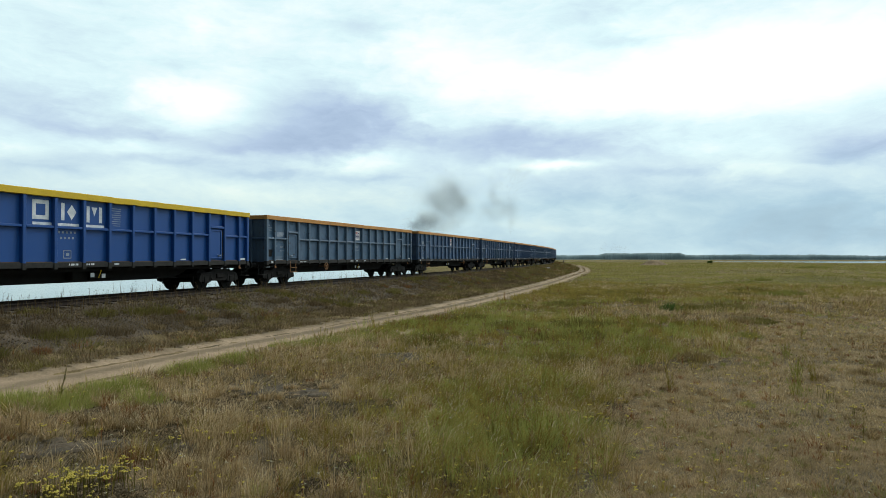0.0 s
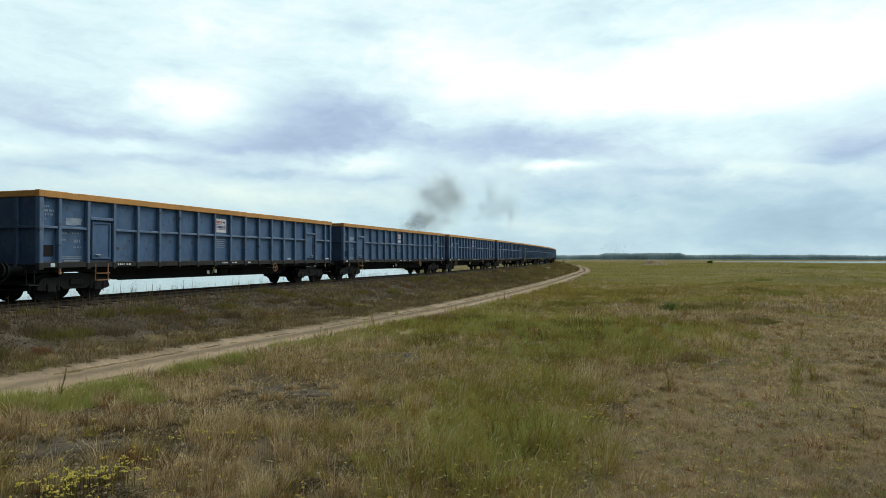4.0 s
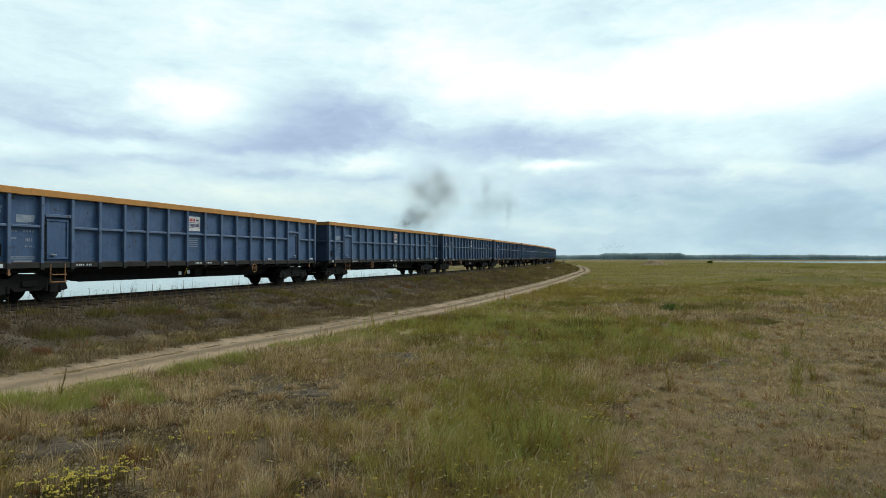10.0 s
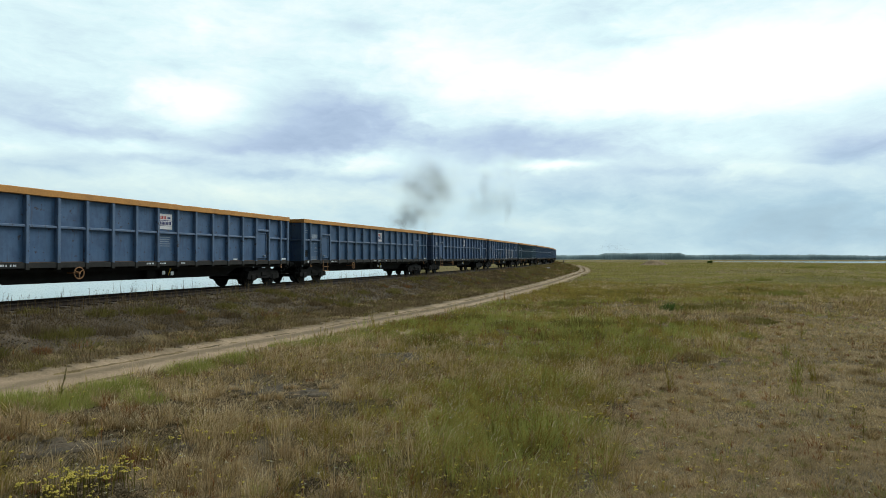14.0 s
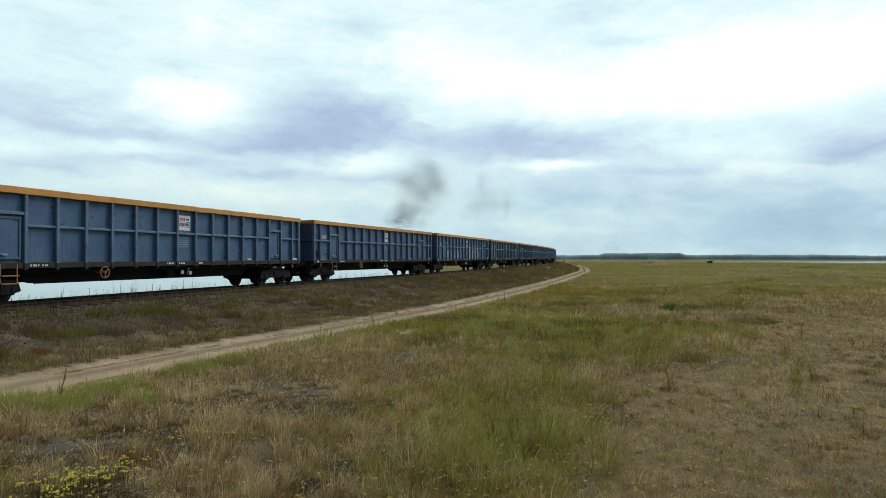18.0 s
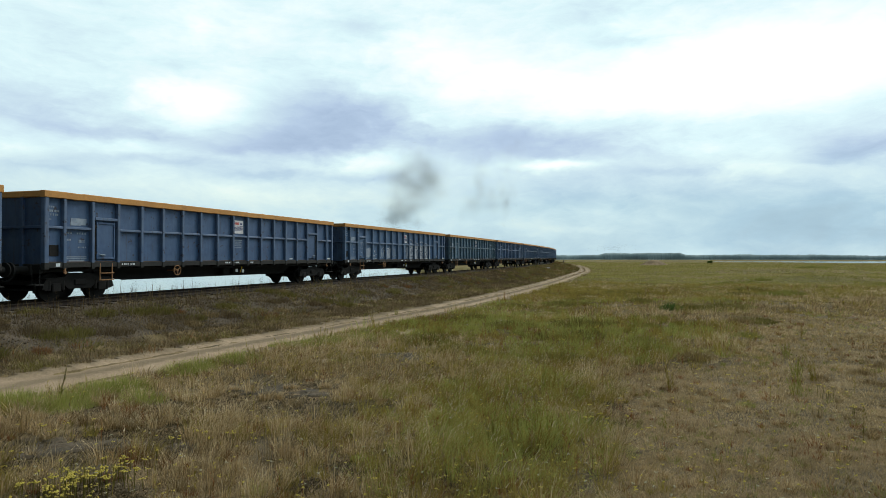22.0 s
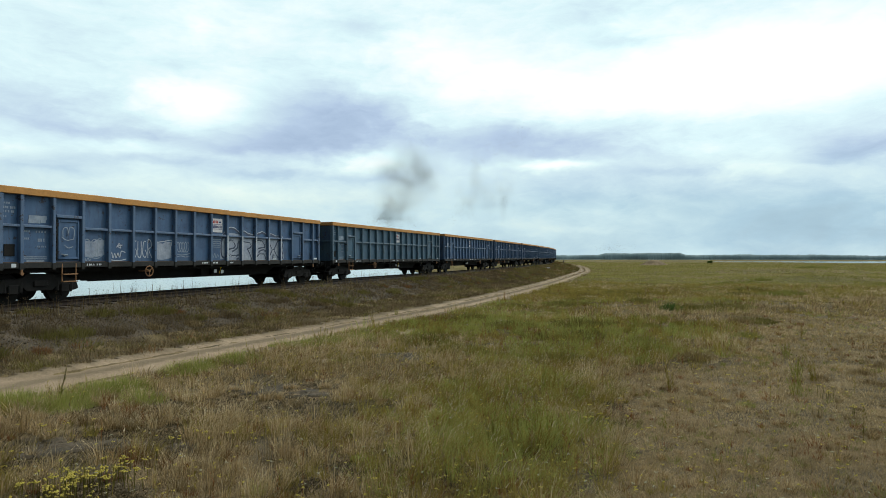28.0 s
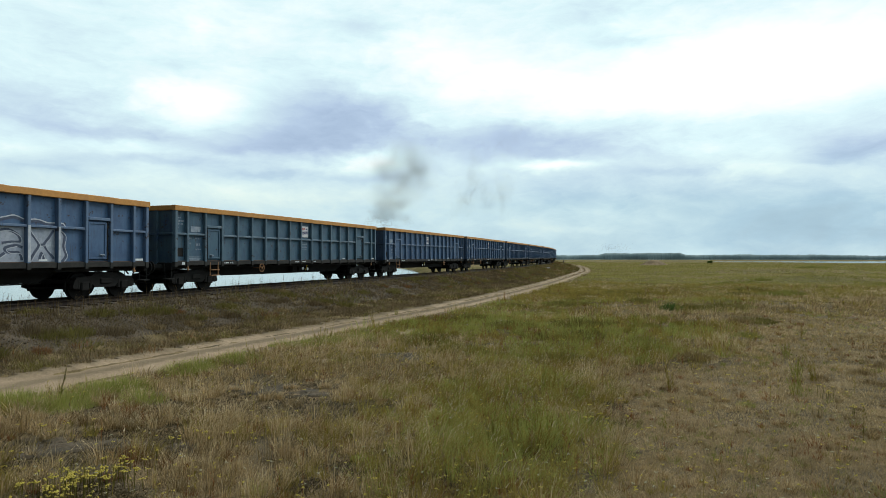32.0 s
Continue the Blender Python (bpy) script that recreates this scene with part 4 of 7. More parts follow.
def stroke(points, w, mat, name):
    """A painted line on the near side, as a flat ribbon through points in x and z."""
    s = Shape()
    pts = [Vector((a, 0, b)) for a, b in points]
    # smooth the run of the line
    fine = []
    for i in range(len(pts) - 1):
        p0, p1, p2, p3 = pts[max(i - 1, 0)], pts[i], pts[i + 1], pts[min(i + 2, len(pts) - 1)]
        for k in range(5):
            t = k / 5
            fine.append(0.5 * ((2 * p1) + (p2 - p0) * t + (2 * p0 - 5 * p1 + 4 * p2 - p3) * t * t + (3 * p1 - p0 - 3 * p2 + p3) * t ** 3))
    fine.append(pts[-1])
    va = []
    for i, pnt in enumerate(fine):
        d = (fine[min(i + 1, len(fine) - 1)] - fine[max(i - 1, 0)]).normalized()
        nrm = Vector((-d.z, 0, d.x)) * (w / 2)
        va.append((s.bm.verts.new(pnt + nrm), s.bm.verts.new(pnt - nrm)))
    for (a, b), (c, d) in zip(va[:-1], va[1:]):
        s.bm.faces.new((a, b, d, c))
    return s.mesh(name, mat)


def blob(points, mat, name):
    s = Shape().prism(points, -0.002, 0.002)
    return s.mesh(name, mat)


KINDS = {-1: "D", 0: "A", 1: "B", 2: "B", 3: "B", 4: "A", 5: "A", 6: "A", 7: "A", 8: "A"}
TINT = {-1: DEEP, 0: GREYBLUE, 8: GREEN, 5: (0.038, 0.094, 0.186, 1), 6: (0.042, 0.090, 0.188, 1), 3: (0.042, 0.098, 0.212, 1)}
WAGONS = {}
proto = {}
LABEL = {"A": "weathered blue open wagon with an ochre top cap", "B": "worn blue open wagon, ochre rim and handwheel beyond its plate",
         "D": "clean deep-blue open wagon with a yellow rim and white logo"}
for _kind in "ABD":
    proto[_kind] = build_wagon("A" if _kind == "D" else _kind, BLUE, MESH_Y if _kind == "D" else MESH, LABEL[_kind])
    if _kind != "D":
        letter_side(proto[_kind], _kind)
_used = set()
for k in range(-1, 18):
    kd = KINDS.get(k, "AB"[k % 2])
    if kd in _used:
        w = copy_thing(proto[kd], pose(0, 0, 0))
    else:
        w = proto[kd]
        _used.add(kd)
    WAGONS[k] = w
    col = TINT.get(k, BLUE)
    for ob in w.children_recursive:
        ob.color = col
WAGONS[0]["label"] = "greyish-blue open wagon with an ochre top cap"
WAGONS[8]["label"] = "grey-green-blue open wagon with an ochre top cap"
WAGONS[7]["label"] = "blue open wagon sprayed with silver graffiti, ochre cap"


def logo_wagon(w):
    """White block marks with a bar beneath each, and small print."""
    y = SKIN - 0.006
    at = pose(0, y, 0)

    def mark(x, lines, lab):
        for ln in lines:
            part("logo_mark", bent([(x + u, v) for u, v in ln], 0.125), w, lab, at)

    def bent(points, wd):
        """A band of even width with mitred corners."""
        sh = Shape()
        pts = [Vector((a, 0, b)) for a, b in points]
        ring = []
        for k, q in enumerate(pts):
            d0 = (q - pts[k - 1]).normalized() if k else (pts[1] - q).normalized()
            d1 = (pts[k + 1] - q).normalized() if k < len(pts) - 1 else d0
            mid = (d0 + d1).normalized()
            nrm = Vector((-mid.z, 0, mid.x)) * (wd / 2) / max(0.5, mid.dot(d0))
            ring.append((sh.bm.verts.new(q + nrm), sh.bm.verts.new(q - nrm)))
        for (a, b), (c, d) in zip(ring[:-1], ring[1:]):
            sh.bm.faces.new((a, b, d, c))
        return sh.mesh("logo_mark", M_WHITE)

    # a hollow square, a post beside a lozenge, and a block between two posts
    mark(RIBS[7] + 0.36, [[(0.0, 3.17), (0.58, 3.17)], [(0.52, 3.11), (0.52, 2.75)], [(0.0, 2.69), (0.58, 2.69)], [(0.06, 3.11), (0.06, 2.75)]], "white logo band")
    mark(RIBS[8] + 0.36, [[(0.0, 3.20), (0.0, 2.64)]], "white logo band")
    part("logo_mark", blob([(RIBS[8] + 0.52, 2.92), (RIBS[8] + 0.70, 3.16), (RIBS[8] + 0.88, 2.92), (RIBS[8] + 0.70, 2.66)], M_WHITE, "logo_mark"), w, "white logo lozenge", at)
    mark(RIBS[9] + 0.26, [[(0.0, 2.62), (0.0, 3.16)], [(0.52, 3.16), (0.52, 2.62)]], "white logo band")
    part("logo_mark", blob([(RIBS[9] + 0.40, 3.14), (RIBS[9] + 0.64, 3.14), (RIBS[9] + 0.52, 2.84)], M_WHITE, "logo_mark"), w, "white logo wedge", at)
    for i, (a, wd) in ((7, (0.72, 0.70)), (8, (0.55, 0.86)), (9, (0.54, 0.80))):
        part("logo_bar", bars([(RIBS[i] + a, 2.50, wd, 0.085)], M_WHITE, "logo_bar"), w, "", at)
    part("small_print", bars([(RIBS[8] + 0.22 + k * 0.15, 2.25, 0.07, 0.07) for k in range(5)] + [(RIBS[8] + 0.30 + k * 0.15, 2.07, 0.07, 0.07) for k in range(4)], M_FAINT, "small_print"), w, "", at)["kind"] = "stuff"
    part("small_print", bars([(RIBS[10] + 0.36 + 0.03 * (k % 3), 3.16 - k * 0.075, 0.50 - 0.1 * (k % 3), 0.022) for k in range(9)], M_FAINT, "small_print"), w, "", at)["kind"] = "stuff"
    part("inspection_mark", bars([(RIBS[8] + 0.54, 1.66, 0.30, 0.025), (RIBS[8] + 0.54, 1.42, 0.30, 0.025), (RIBS[8] + 0.40, 1.54, 0.025, 0.25), (RIBS[8] + 0.68, 1.54, 0.025, 0.25), (RIBS[8] + 0.55, 1.54, 0.12, 0.10)], M_FAINT, "inspection_mark"), w, "", at)
    part("sole_marks", SOLE_MARKS, w, "", pose(0, -1.479, 0))["kind"] = "stuff"


def spray_wagon(w):
    """Silver and white spray paint across the lower panels."""
    y = SKIN - 0.008
    at = pose(0, y, 0)
    # silver fields, panel by panel and over the ribs
    tops = {9: (2.10, 2.30), 10: (2.56, 2.50), 11: (2.42, 2.36), 12: (2.40, 2.46), 13: (2.44, 2.34), 14: (2.28, 2.20)}
    ends = {9: (0.72, 1.03), 14: (0.07, 0.34)}
    for i, (l, r) in tops.items():
        a, b = ends.get(i, (0.065, 1.03))
        a, b = RIBS[i] + a, RIBS[i] + b
        lo = 1.36 if i in (9, 14) else 1.30
        for z0, z1 in ((lo, 2.355), (2.445, max(l, r))):
            if z1 > z0 + 0.03:
                part("silver_field", blob([(a, z0), (b, z0), (b, min(r, z1)) if min(r, z1) > z0 else (b, z0 + 0.01), ((a + b) / 2, min(z1, max(l, r) - 0.01)), (a, min(l, z1)) if min(l, z1) > z0 else (a, z0 + 0.01)], M_SILVER, "silver_field"), w, "", at)
    for i in range(10, 15):
        part("silver_field", bars([(RIBS[i], 1.86, 0.09, 1.12)], M_GLEAM, "silver_field"), w, "", pose(0, -1.5045, 0))
    # dark outlines of swollen letters, with pale gleams beside them
    curls = {9: [[(1.0, 2.36), (0.82, 2.22), (0.76, 1.9), (0.80, 1.55), (1.0, 1.40)]],
             10: [[(0.90, 2.10), (0.80, 2.22), (0.52, 2.16), (0.40, 1.98), (0.52, 1.86), (0.84, 1.80), (0.92, 1.64), (0.70, 1.52), (0.40, 1.50), (0.12, 1.56)],
                  [(0.10, 2.20), (0.20, 2.05), (0.22, 1.90), (0.46, 1.76), (0.62, 1.70)], [(0.10, 1.40), (0.30, 1.36)]],
             11: [[(0.10, 2.30), (0.14, 2.0), (0.12, 1.34)], [(0.14, 2.16), (0.44, 2.14), (0.76, 2.10), (0.82, 1.96), (0.60, 1.84), (0.52, 1.86)], [(0.52, 1.86), (0.74, 1.60), (0.88, 1.34)], [(0.98, 2.30), (0.94, 1.80), (1.0, 1.34)]],
             12: [[(0.98, 2.22), (0.60, 2.26), (0.28, 2.12), (0.22, 1.92), (0.50, 1.90), (0.80, 1.86)], [(0.12, 1.74), (0.36, 1.80), (0.70, 1.72), (0.60, 1.60), (0.24, 1.58), (0.14, 1.36)], [(0.70, 1.58), (0.92, 1.44), (1.0, 1.34)]],
             13: [[(0.08, 2.28), (0.30, 2.02), (0.42, 1.82), (0.26, 1.58), (0.12, 1.36)], [(0.96, 2.30), (0.78, 2.06), (0.62, 1.84), (0.80, 1.60), (0.98, 1.40)], [(0.42, 1.82), (0.62, 1.84)], [(0.44, 1.36), (0.52, 1.58), (0.62, 1.36)]],
             14: [[(0.10, 2.32), (0.28, 2.14), (0.24, 1.80), (0.34, 1.52), (0.22, 1.34)]]}
    for i, lines in curls.items():
        for ln in lines:
            if i in (10, 12):
                ln = [(1.08 - u, v) for u, v in ln]
            part("spray_line", stroke([(RIBS[i] + 0.02 + u, v) for u, v in ln], 0.085, M_TARP, "spray_line"), w, "", pose(0, y - 0.006, 0))
            part("spray_line", stroke([(RIBS[i] + 0.085 + u, v - 0.03) for u, v in ln if u < 0.96], 0.022, M_GLEAM, "spray_line"), w, "", pose(0, y - 0.009, 0))
    # the outer contour over the upper panels, dark with a pale rim
    crest = {9: [(0.80, 2.26), (0.90, 2.42), (1.03, 2.52)], 10: [(0.06, 2.60), (0.30, 2.74), (0.60, 2.74), (0.86, 2.64), (1.03, 2.54)], 11: [(0.06, 2.58), (0.34, 2.62), (0.60, 2.52), (1.03, 2.47)],
             12: [(0.06, 2.50), (0.40, 2.58), (0.70, 2.64), (1.03, 2.54)], 13: [(0.06, 2.54), (0.40, 2.56), (0.74, 2.48), (1.03, 2.48)], 14: [(0.06, 2.48), (0.26, 2.47), (0.38, 2.30)]}
    for i, ln in crest.items():
        pts = [(RIBS[i] + u, v) for u, v in ln]
        part("spray_line", stroke(pts, 0.085, M_TARP, "spray_line"), w, "", pose(0, y - 0.002, 0))
        part("spray_line", stroke([(u, v + 0.06) for u, v in pts], 0.035, M_GLEAM, "spray_line"), w, "", pose(0, y - 0.004, 0))
    # tags of thin white lines, panel by panel
    tags = {3: [[(0.14, 1.50), (0.16, 2.02), (0.34, 2.00), (0.36, 1.78), (0.20, 1.72)], [(0.62, 2.06), (0.44, 2.00), (0.40, 1.60), (0.56, 1.48), (0.62, 1.72)], [(0.66, 1.46), (0.70, 2.06), (0.90, 2.02), (0.92, 1.80), (0.74, 1.70)],
                [(0.10, 1.32), (0.16, 1.42), (0.20, 1.32), (0.28, 1.42), (0.34, 1.33), (0.40, 1.40)], [(0.12, 1.52), (0.40, 1.44), (0.70, 1.42), (0.94, 1.56)]],
            4: [[(0.12, 1.42), (0.18, 1.62), (0.24, 1.42), (0.32, 1.58), (0.38, 1.43), (0.46, 1.60), (0.54, 1.45), (0.62, 1.66), (0.80, 1.62)], [(0.10, 1.36), (0.50, 1.33), (0.84, 1.38)], [(0.40, 1.80), (0.52, 1.94), (0.58, 1.78), (0.44, 1.86), (0.66, 1.88)]],
            5: [[(0.22, 2.06), (0.10, 1.98), (0.14, 1.80), (0.24, 1.66), (0.18, 1.46), (0.08, 1.42)], [(0.30, 2.04), (0.30, 1.52), (0.40, 1.44), (0.46, 1.56), (0.46, 2.04)], [(0.70, 2.04), (0.58, 2.00), (0.54, 1.58), (0.66, 1.44), (0.72, 1.60), (0.66, 1.72)],
                [(0.80, 1.42), (0.80, 2.08), (0.94, 2.06), (0.96, 1.84), (0.84, 1.74), (1.00, 1.42)]],
            6: [[(0.12, 2.02), (0.50, 2.06), (0.94, 2.12), (0.96, 1.98), (0.88, 1.72)]],
            7: [[(0.20 + 0.62 * k / 30 + 0.10 * math.cos(k * 0.9), 1.86 + 0.20 * math.sin(k * 0.9)) for k in range(31)], [(0.14, 1.46), (0.40, 1.50), (0.64, 1.46), (0.90, 1.48)], [(0.16, 1.58), (0.50, 1.54), (0.94, 1.60)]],
            9: [[(0.10, 1.44), (0.18, 1.60), (0.24, 1.44), (0.34, 1.62), (0.42, 1.42), (0.52, 1.56), (0.62, 1.46)]]}
    for i, lines in tags.items():
        for ln in lines:
            part("scribble", stroke([(RIBS[i] + 0.02 + u, v) for u, v in ln], 0.034, M_GLEAM if i in (4, 5, 6) else M_FAINT, "scribble"), w, "", at)
    for i, mat, lo in ((3, M_SILVER, 1.48), (6, M_SILVER, 1.38)):
        a, b = RIBS[i] + 0.12, RIBS[i + 1] - 0.12
        part("spray_patch", blob([(a, lo), (a + 0.3, lo - 0.04), (b - 0.2, lo), (b, lo + 0.06), (b - 0.02, 1.84), (b, 2.04), (b - 0.3, 2.06), (a + 0.4, 1.98), (a + 0.06, 2.0), (a + 0.03, 1.74)], mat, "spray_patch"), w, "", pose(0, y + 0.003, 0))
    xm = (RIBS[2] + RIBS[3]) / 2
    for ln in ([(xm - 0.2, 2.1), (xm - 0.2, 2.35), (xm - 0.05, 2.4), (xm, 2.15)], [(xm, 2.15), (xm + 0.05, 2.42), (xm + 0.22, 2.35), (xm + 0.2, 2.05)], [(xm - 0.25, 2.1), (xm - 0.05, 2.0), (xm + 0.22, 2.05)], [(xm - 0.15, 1.85), (xm, 1.75), (xm + 0.18, 1.8)]):
        part("scribble", stroke(ln, 0.028, M_FAINT, "scribble"), w, "", pose(0, -1.452, 0))


logo_wagon(WAGONS[-1])
spray_wagon(WAGONS[7])

# ---------------------------------------------------------------- smoke
SMOKE_D = 165.0
FOCAL = 1126.0


def sky_place(px, py, dist=SMOKE_D):
    """The place at that distance that is seen at px, py (of a picture 1568 wide)."""
    return Vector(((px - 784) / FOCAL * dist, dist, EYE + (455.3 - py) / FOCAL * dist))


# start and end of each puff, its half width and height, and how thick it is
PUFFS = [
    ((790, 348), (712, 296), 32, 26, 0.95), ((812, 368), (736, 318), 22, 20, 0.9), ((778, 378), (698, 328), 24, 18, 0.8),
    ((754, 394), (688, 370), 22, 17, 1.6), ((790, 398), (702, 352), 26, 16, 0.5), ((800, 335), (724, 280), 20, 14, 0.7),
    ((770, 355), (686, 300), 18, 18, 0.6), ((815, 350), (742, 296), 14, 16, 0.6), ((738, 402), (680, 388), 16, 10, 1.1),
    ((872, 345), (838, 308), 9, 22, 0.50), ((905, 372), (890, 342), 10, 26, 0.46), ((880, 375), (836, 345), 17, 18, 0.42),
    ((858, 378), (816, 365), 11, 16, 0.36), ((893, 365), (868, 350), 15, 20, 0.32), ((918, 310), (900, 256), 22, 22, 0.12),
    ((1085, 440), (1085, 440), 26, 9, 0.10),
]


def build_puffs():
    """Clouds of fine soot flakes; each puff is three lumps that drift apart."""
    out = []
    rng = np.random.default_rng(5)
    u = SMOKE_D / FOCAL
    for a, b, w, h, dens in PUFFS:
        for lump in range(3):
            n = int(dens * w * h * 70)
            ball = rng.integers(0, 11, n)
            c = rng.normal(0, 0.72, (11, 3))[ball] + rng.normal(0, 1, (n, 3)) * rng.uniform(0.38, 0.72, (11, 1))[ball]
            c *= np.array([w, 0.8 * w, h]) * 0.62 * u
            tri = rng.normal(0, 1, (n, 3, 3))
            tri /= np.linalg.norm(tri, axis=2)[:, :, None]
            v = c[:, None, :] + tri * (rng.uniform(0.09, 0.17, n) * u)[:, None, None]
            f = np.arange(n * 3).reshape(n, 3)
            ob = new("smoke_puff", from_arrays("smoke_puff", v.reshape(-1, 3), f, M_SMOKE))
            tagged(ob, "drifting grey-brown smoke puff above the train" if dens > 0.4 else "thin fading wisp of grey smoke in the sky", "smoke", "drifting smoke", "stuff")
            ang = lump * 2.094 + w
            off = (math.cos(ang) * w * 0.35, math.sin(ang) * h * 0.35)
            p0 = (a[0] + off[0], a[1] + off[1])
            p1 = (b[0] + off[0] * 2.1, b[1] + off[1] * 2.1)
            ob.matrix_basis = Matrix.Translation(sky_place(*p0))
            out.append((ob, p0, p1))
    return out


SMOKE = build_puffs()

# ---------------------------------------------------------------- plants


def blades(name, pos, height, width, lean, way, mat, label, category, seed, segs=2, kind="stuff"):
    """Many tapered, bent blades, each rising from its own place and bending its own way."""
    rng = np.random.default_rng(seed)
    n = len(pos)
    face = way + np.pi / 2 + rng.normal(0, 0.6, n)
    lx, ly = np.cos(way) * lean * height, np.sin(way) * lean * height
    wx, wy = np.cos(face) * width / 2, np.sin(face) * width / 2
    rows = []
    for i in range(segs):
        t = i / segs
        cx, cy, cz = pos[:, 0] + lx * t * t, pos[:, 1] + ly * t * t, pos[:, 2] + height * (t - 0.3 * lean * t * t)
        k = 1 - 0.4 * t
        rows += [np.stack([cx - wx * k, cy - wy * k, cz], -1), np.stack([cx + wx * k, cy + wy * k, cz], -1)]
    rows.append(np.stack([pos[:, 0] + lx, pos[:, 1] + ly, pos[:, 2] + height * (1 - 0.3 * lean)], -1))
    v = np.stack(rows, 1)
    m = v.shape[1]
    fs = []
    for i in range(segs - 1):
        fs += [(2 * i, 2 * i + 1, 2 * i + 3), (2 * i, 2 * i + 3, 2 * i + 2)]
    fs.append((2 * segs - 2, 2 * segs - 1, 2 * segs))
    f = (np.arange(n) * m)[:, None, None] + np.array(fs)[None]
    me = from_arrays(name, v.reshape(-1, 3), f.reshape(-1, 3), mat)
    if not label:
        return me
    return tagged(new(name, me), label, category, kind=kind)


def wedge(n, r0, r1, seed, half=42.0, even=False):
    """Places in front of the knoll, even over the ground or denser near by."""
    rng = np.random.default_rng(seed)
    u = rng.uniform(0, 1, n)
    r = np.sqrt(r0 ** 2 + u * (r1 ** 2 - r0 ** 2)) if even else r0 * (r1 / r0) ** u
    a = np.radians(rng.uniform(-half, half, n))
    return np.stack([r * np.sin(a), r * np.cos(a)], 1)


def settle(p, sink=0.01):
    return np.column_stack([p, terrain(p[:, 0], p[:, 1]) - sink])


# bare places: x, y, half widths, and whether pale sand or dark soil
BARE = [(-1.14, 20.75, 0.42, 1.1, "sand"), (-3.0, 15.6, 0.5, 0.25, "sand"), (-2.1, 17.3, 0.6, 0.3, "sand"),
        (-2.37, 11.2, 0.42, 0.35, "soil"), (-1.2, 15.9, 0.9, 0.75, "soil"), (1.5, 18.1, 1.35, 0.42, "soil"), (-3.3, 11.8, 0.5, 0.45, "soil"), (-0.6, 17.4, 0.7, 0.45, "soil"),
        (-4.5, 7.7, 0.75, 0.45, "soil"), (-3.75, 6.5, 0.5, 0.32, "soil"), (-3.1, 7.4, 0.32, 0.22, "soil"), (-2.4, 9.1, 0.34, 0.26, "soil"), (1.95, 6.95, 0.22, 0.16, "soil"),
        (9.0, 19.0, 0.6, 0.5, "soil")]
# patches of the meadow: x, y, half widths, and how much greener they are
PATCHES = [(5.5, 18.0, 2.4, 4.0, 0.55), (4.2, 17.0, 1.6, 3.0, 0.4), (1.0, 24.0, 4.0, 4.0, 0.35), (1.0, 7.0, 1.2, 1.2, 0.5), (0.6, 8.9, 1.2, 2.0, 0.45), (25.7, 63.0, 10.0, 4.0, 0.5),
           (34.0, 84.0, 16.0, 6.0, 0.5), (-0.6, 21.4, 1.6, 1.6, 0.6), (22.0, 42.0, 3.5, 1.2, 0.6), (14.0, 33.0, 5.0, 1.3, 0.6), (2.5, 13.0, 1.4, 3.0, 0.35), (6.0, 46.0, 9.0, 6.0, 0.35),
           (3.64, 12.4, 1.0, 1.6, -0.75), (10.4, 26.4, 4.0, 1.8, -0.95), (2.8, 7.9, 1.6, 1.2, -0.8), (0.95, 12.4, 0.8, 1.0, -0.6), (5.6, 38.0, 5.0, 3.0, -0.55), (41.0, 83.0, 20.0, 5.0, -0.7),
           (19.6, 64.0, 8.0, 3.0, -0.6), (14.0, 30.3, 3.6, 1.0, -0.95), (-4.6, 9.5, 1.0, 0.8, -0.8), (-3.0, 9.85, 1.2, 0.8, -0.8), (-2.6, 6.6, 0.9, 1.0, -0.7), (-1.85, 9.8, 1.0, 0.8, -0.7),
           (60.0, 120.0, 26.0, 9.0, -0.5), (12.0, 100.0, 12.0, 10.0, -0.4), (70.0, 150.0, 30.0, 9.0, 0.5)]


def bank_edge(s):
    """How far from the track the road's middle lies."""
    rs, ro = track_side(RX, RY)
    k = np.argsort(rs)
    return np.interp(s, rs[k], ro[k])


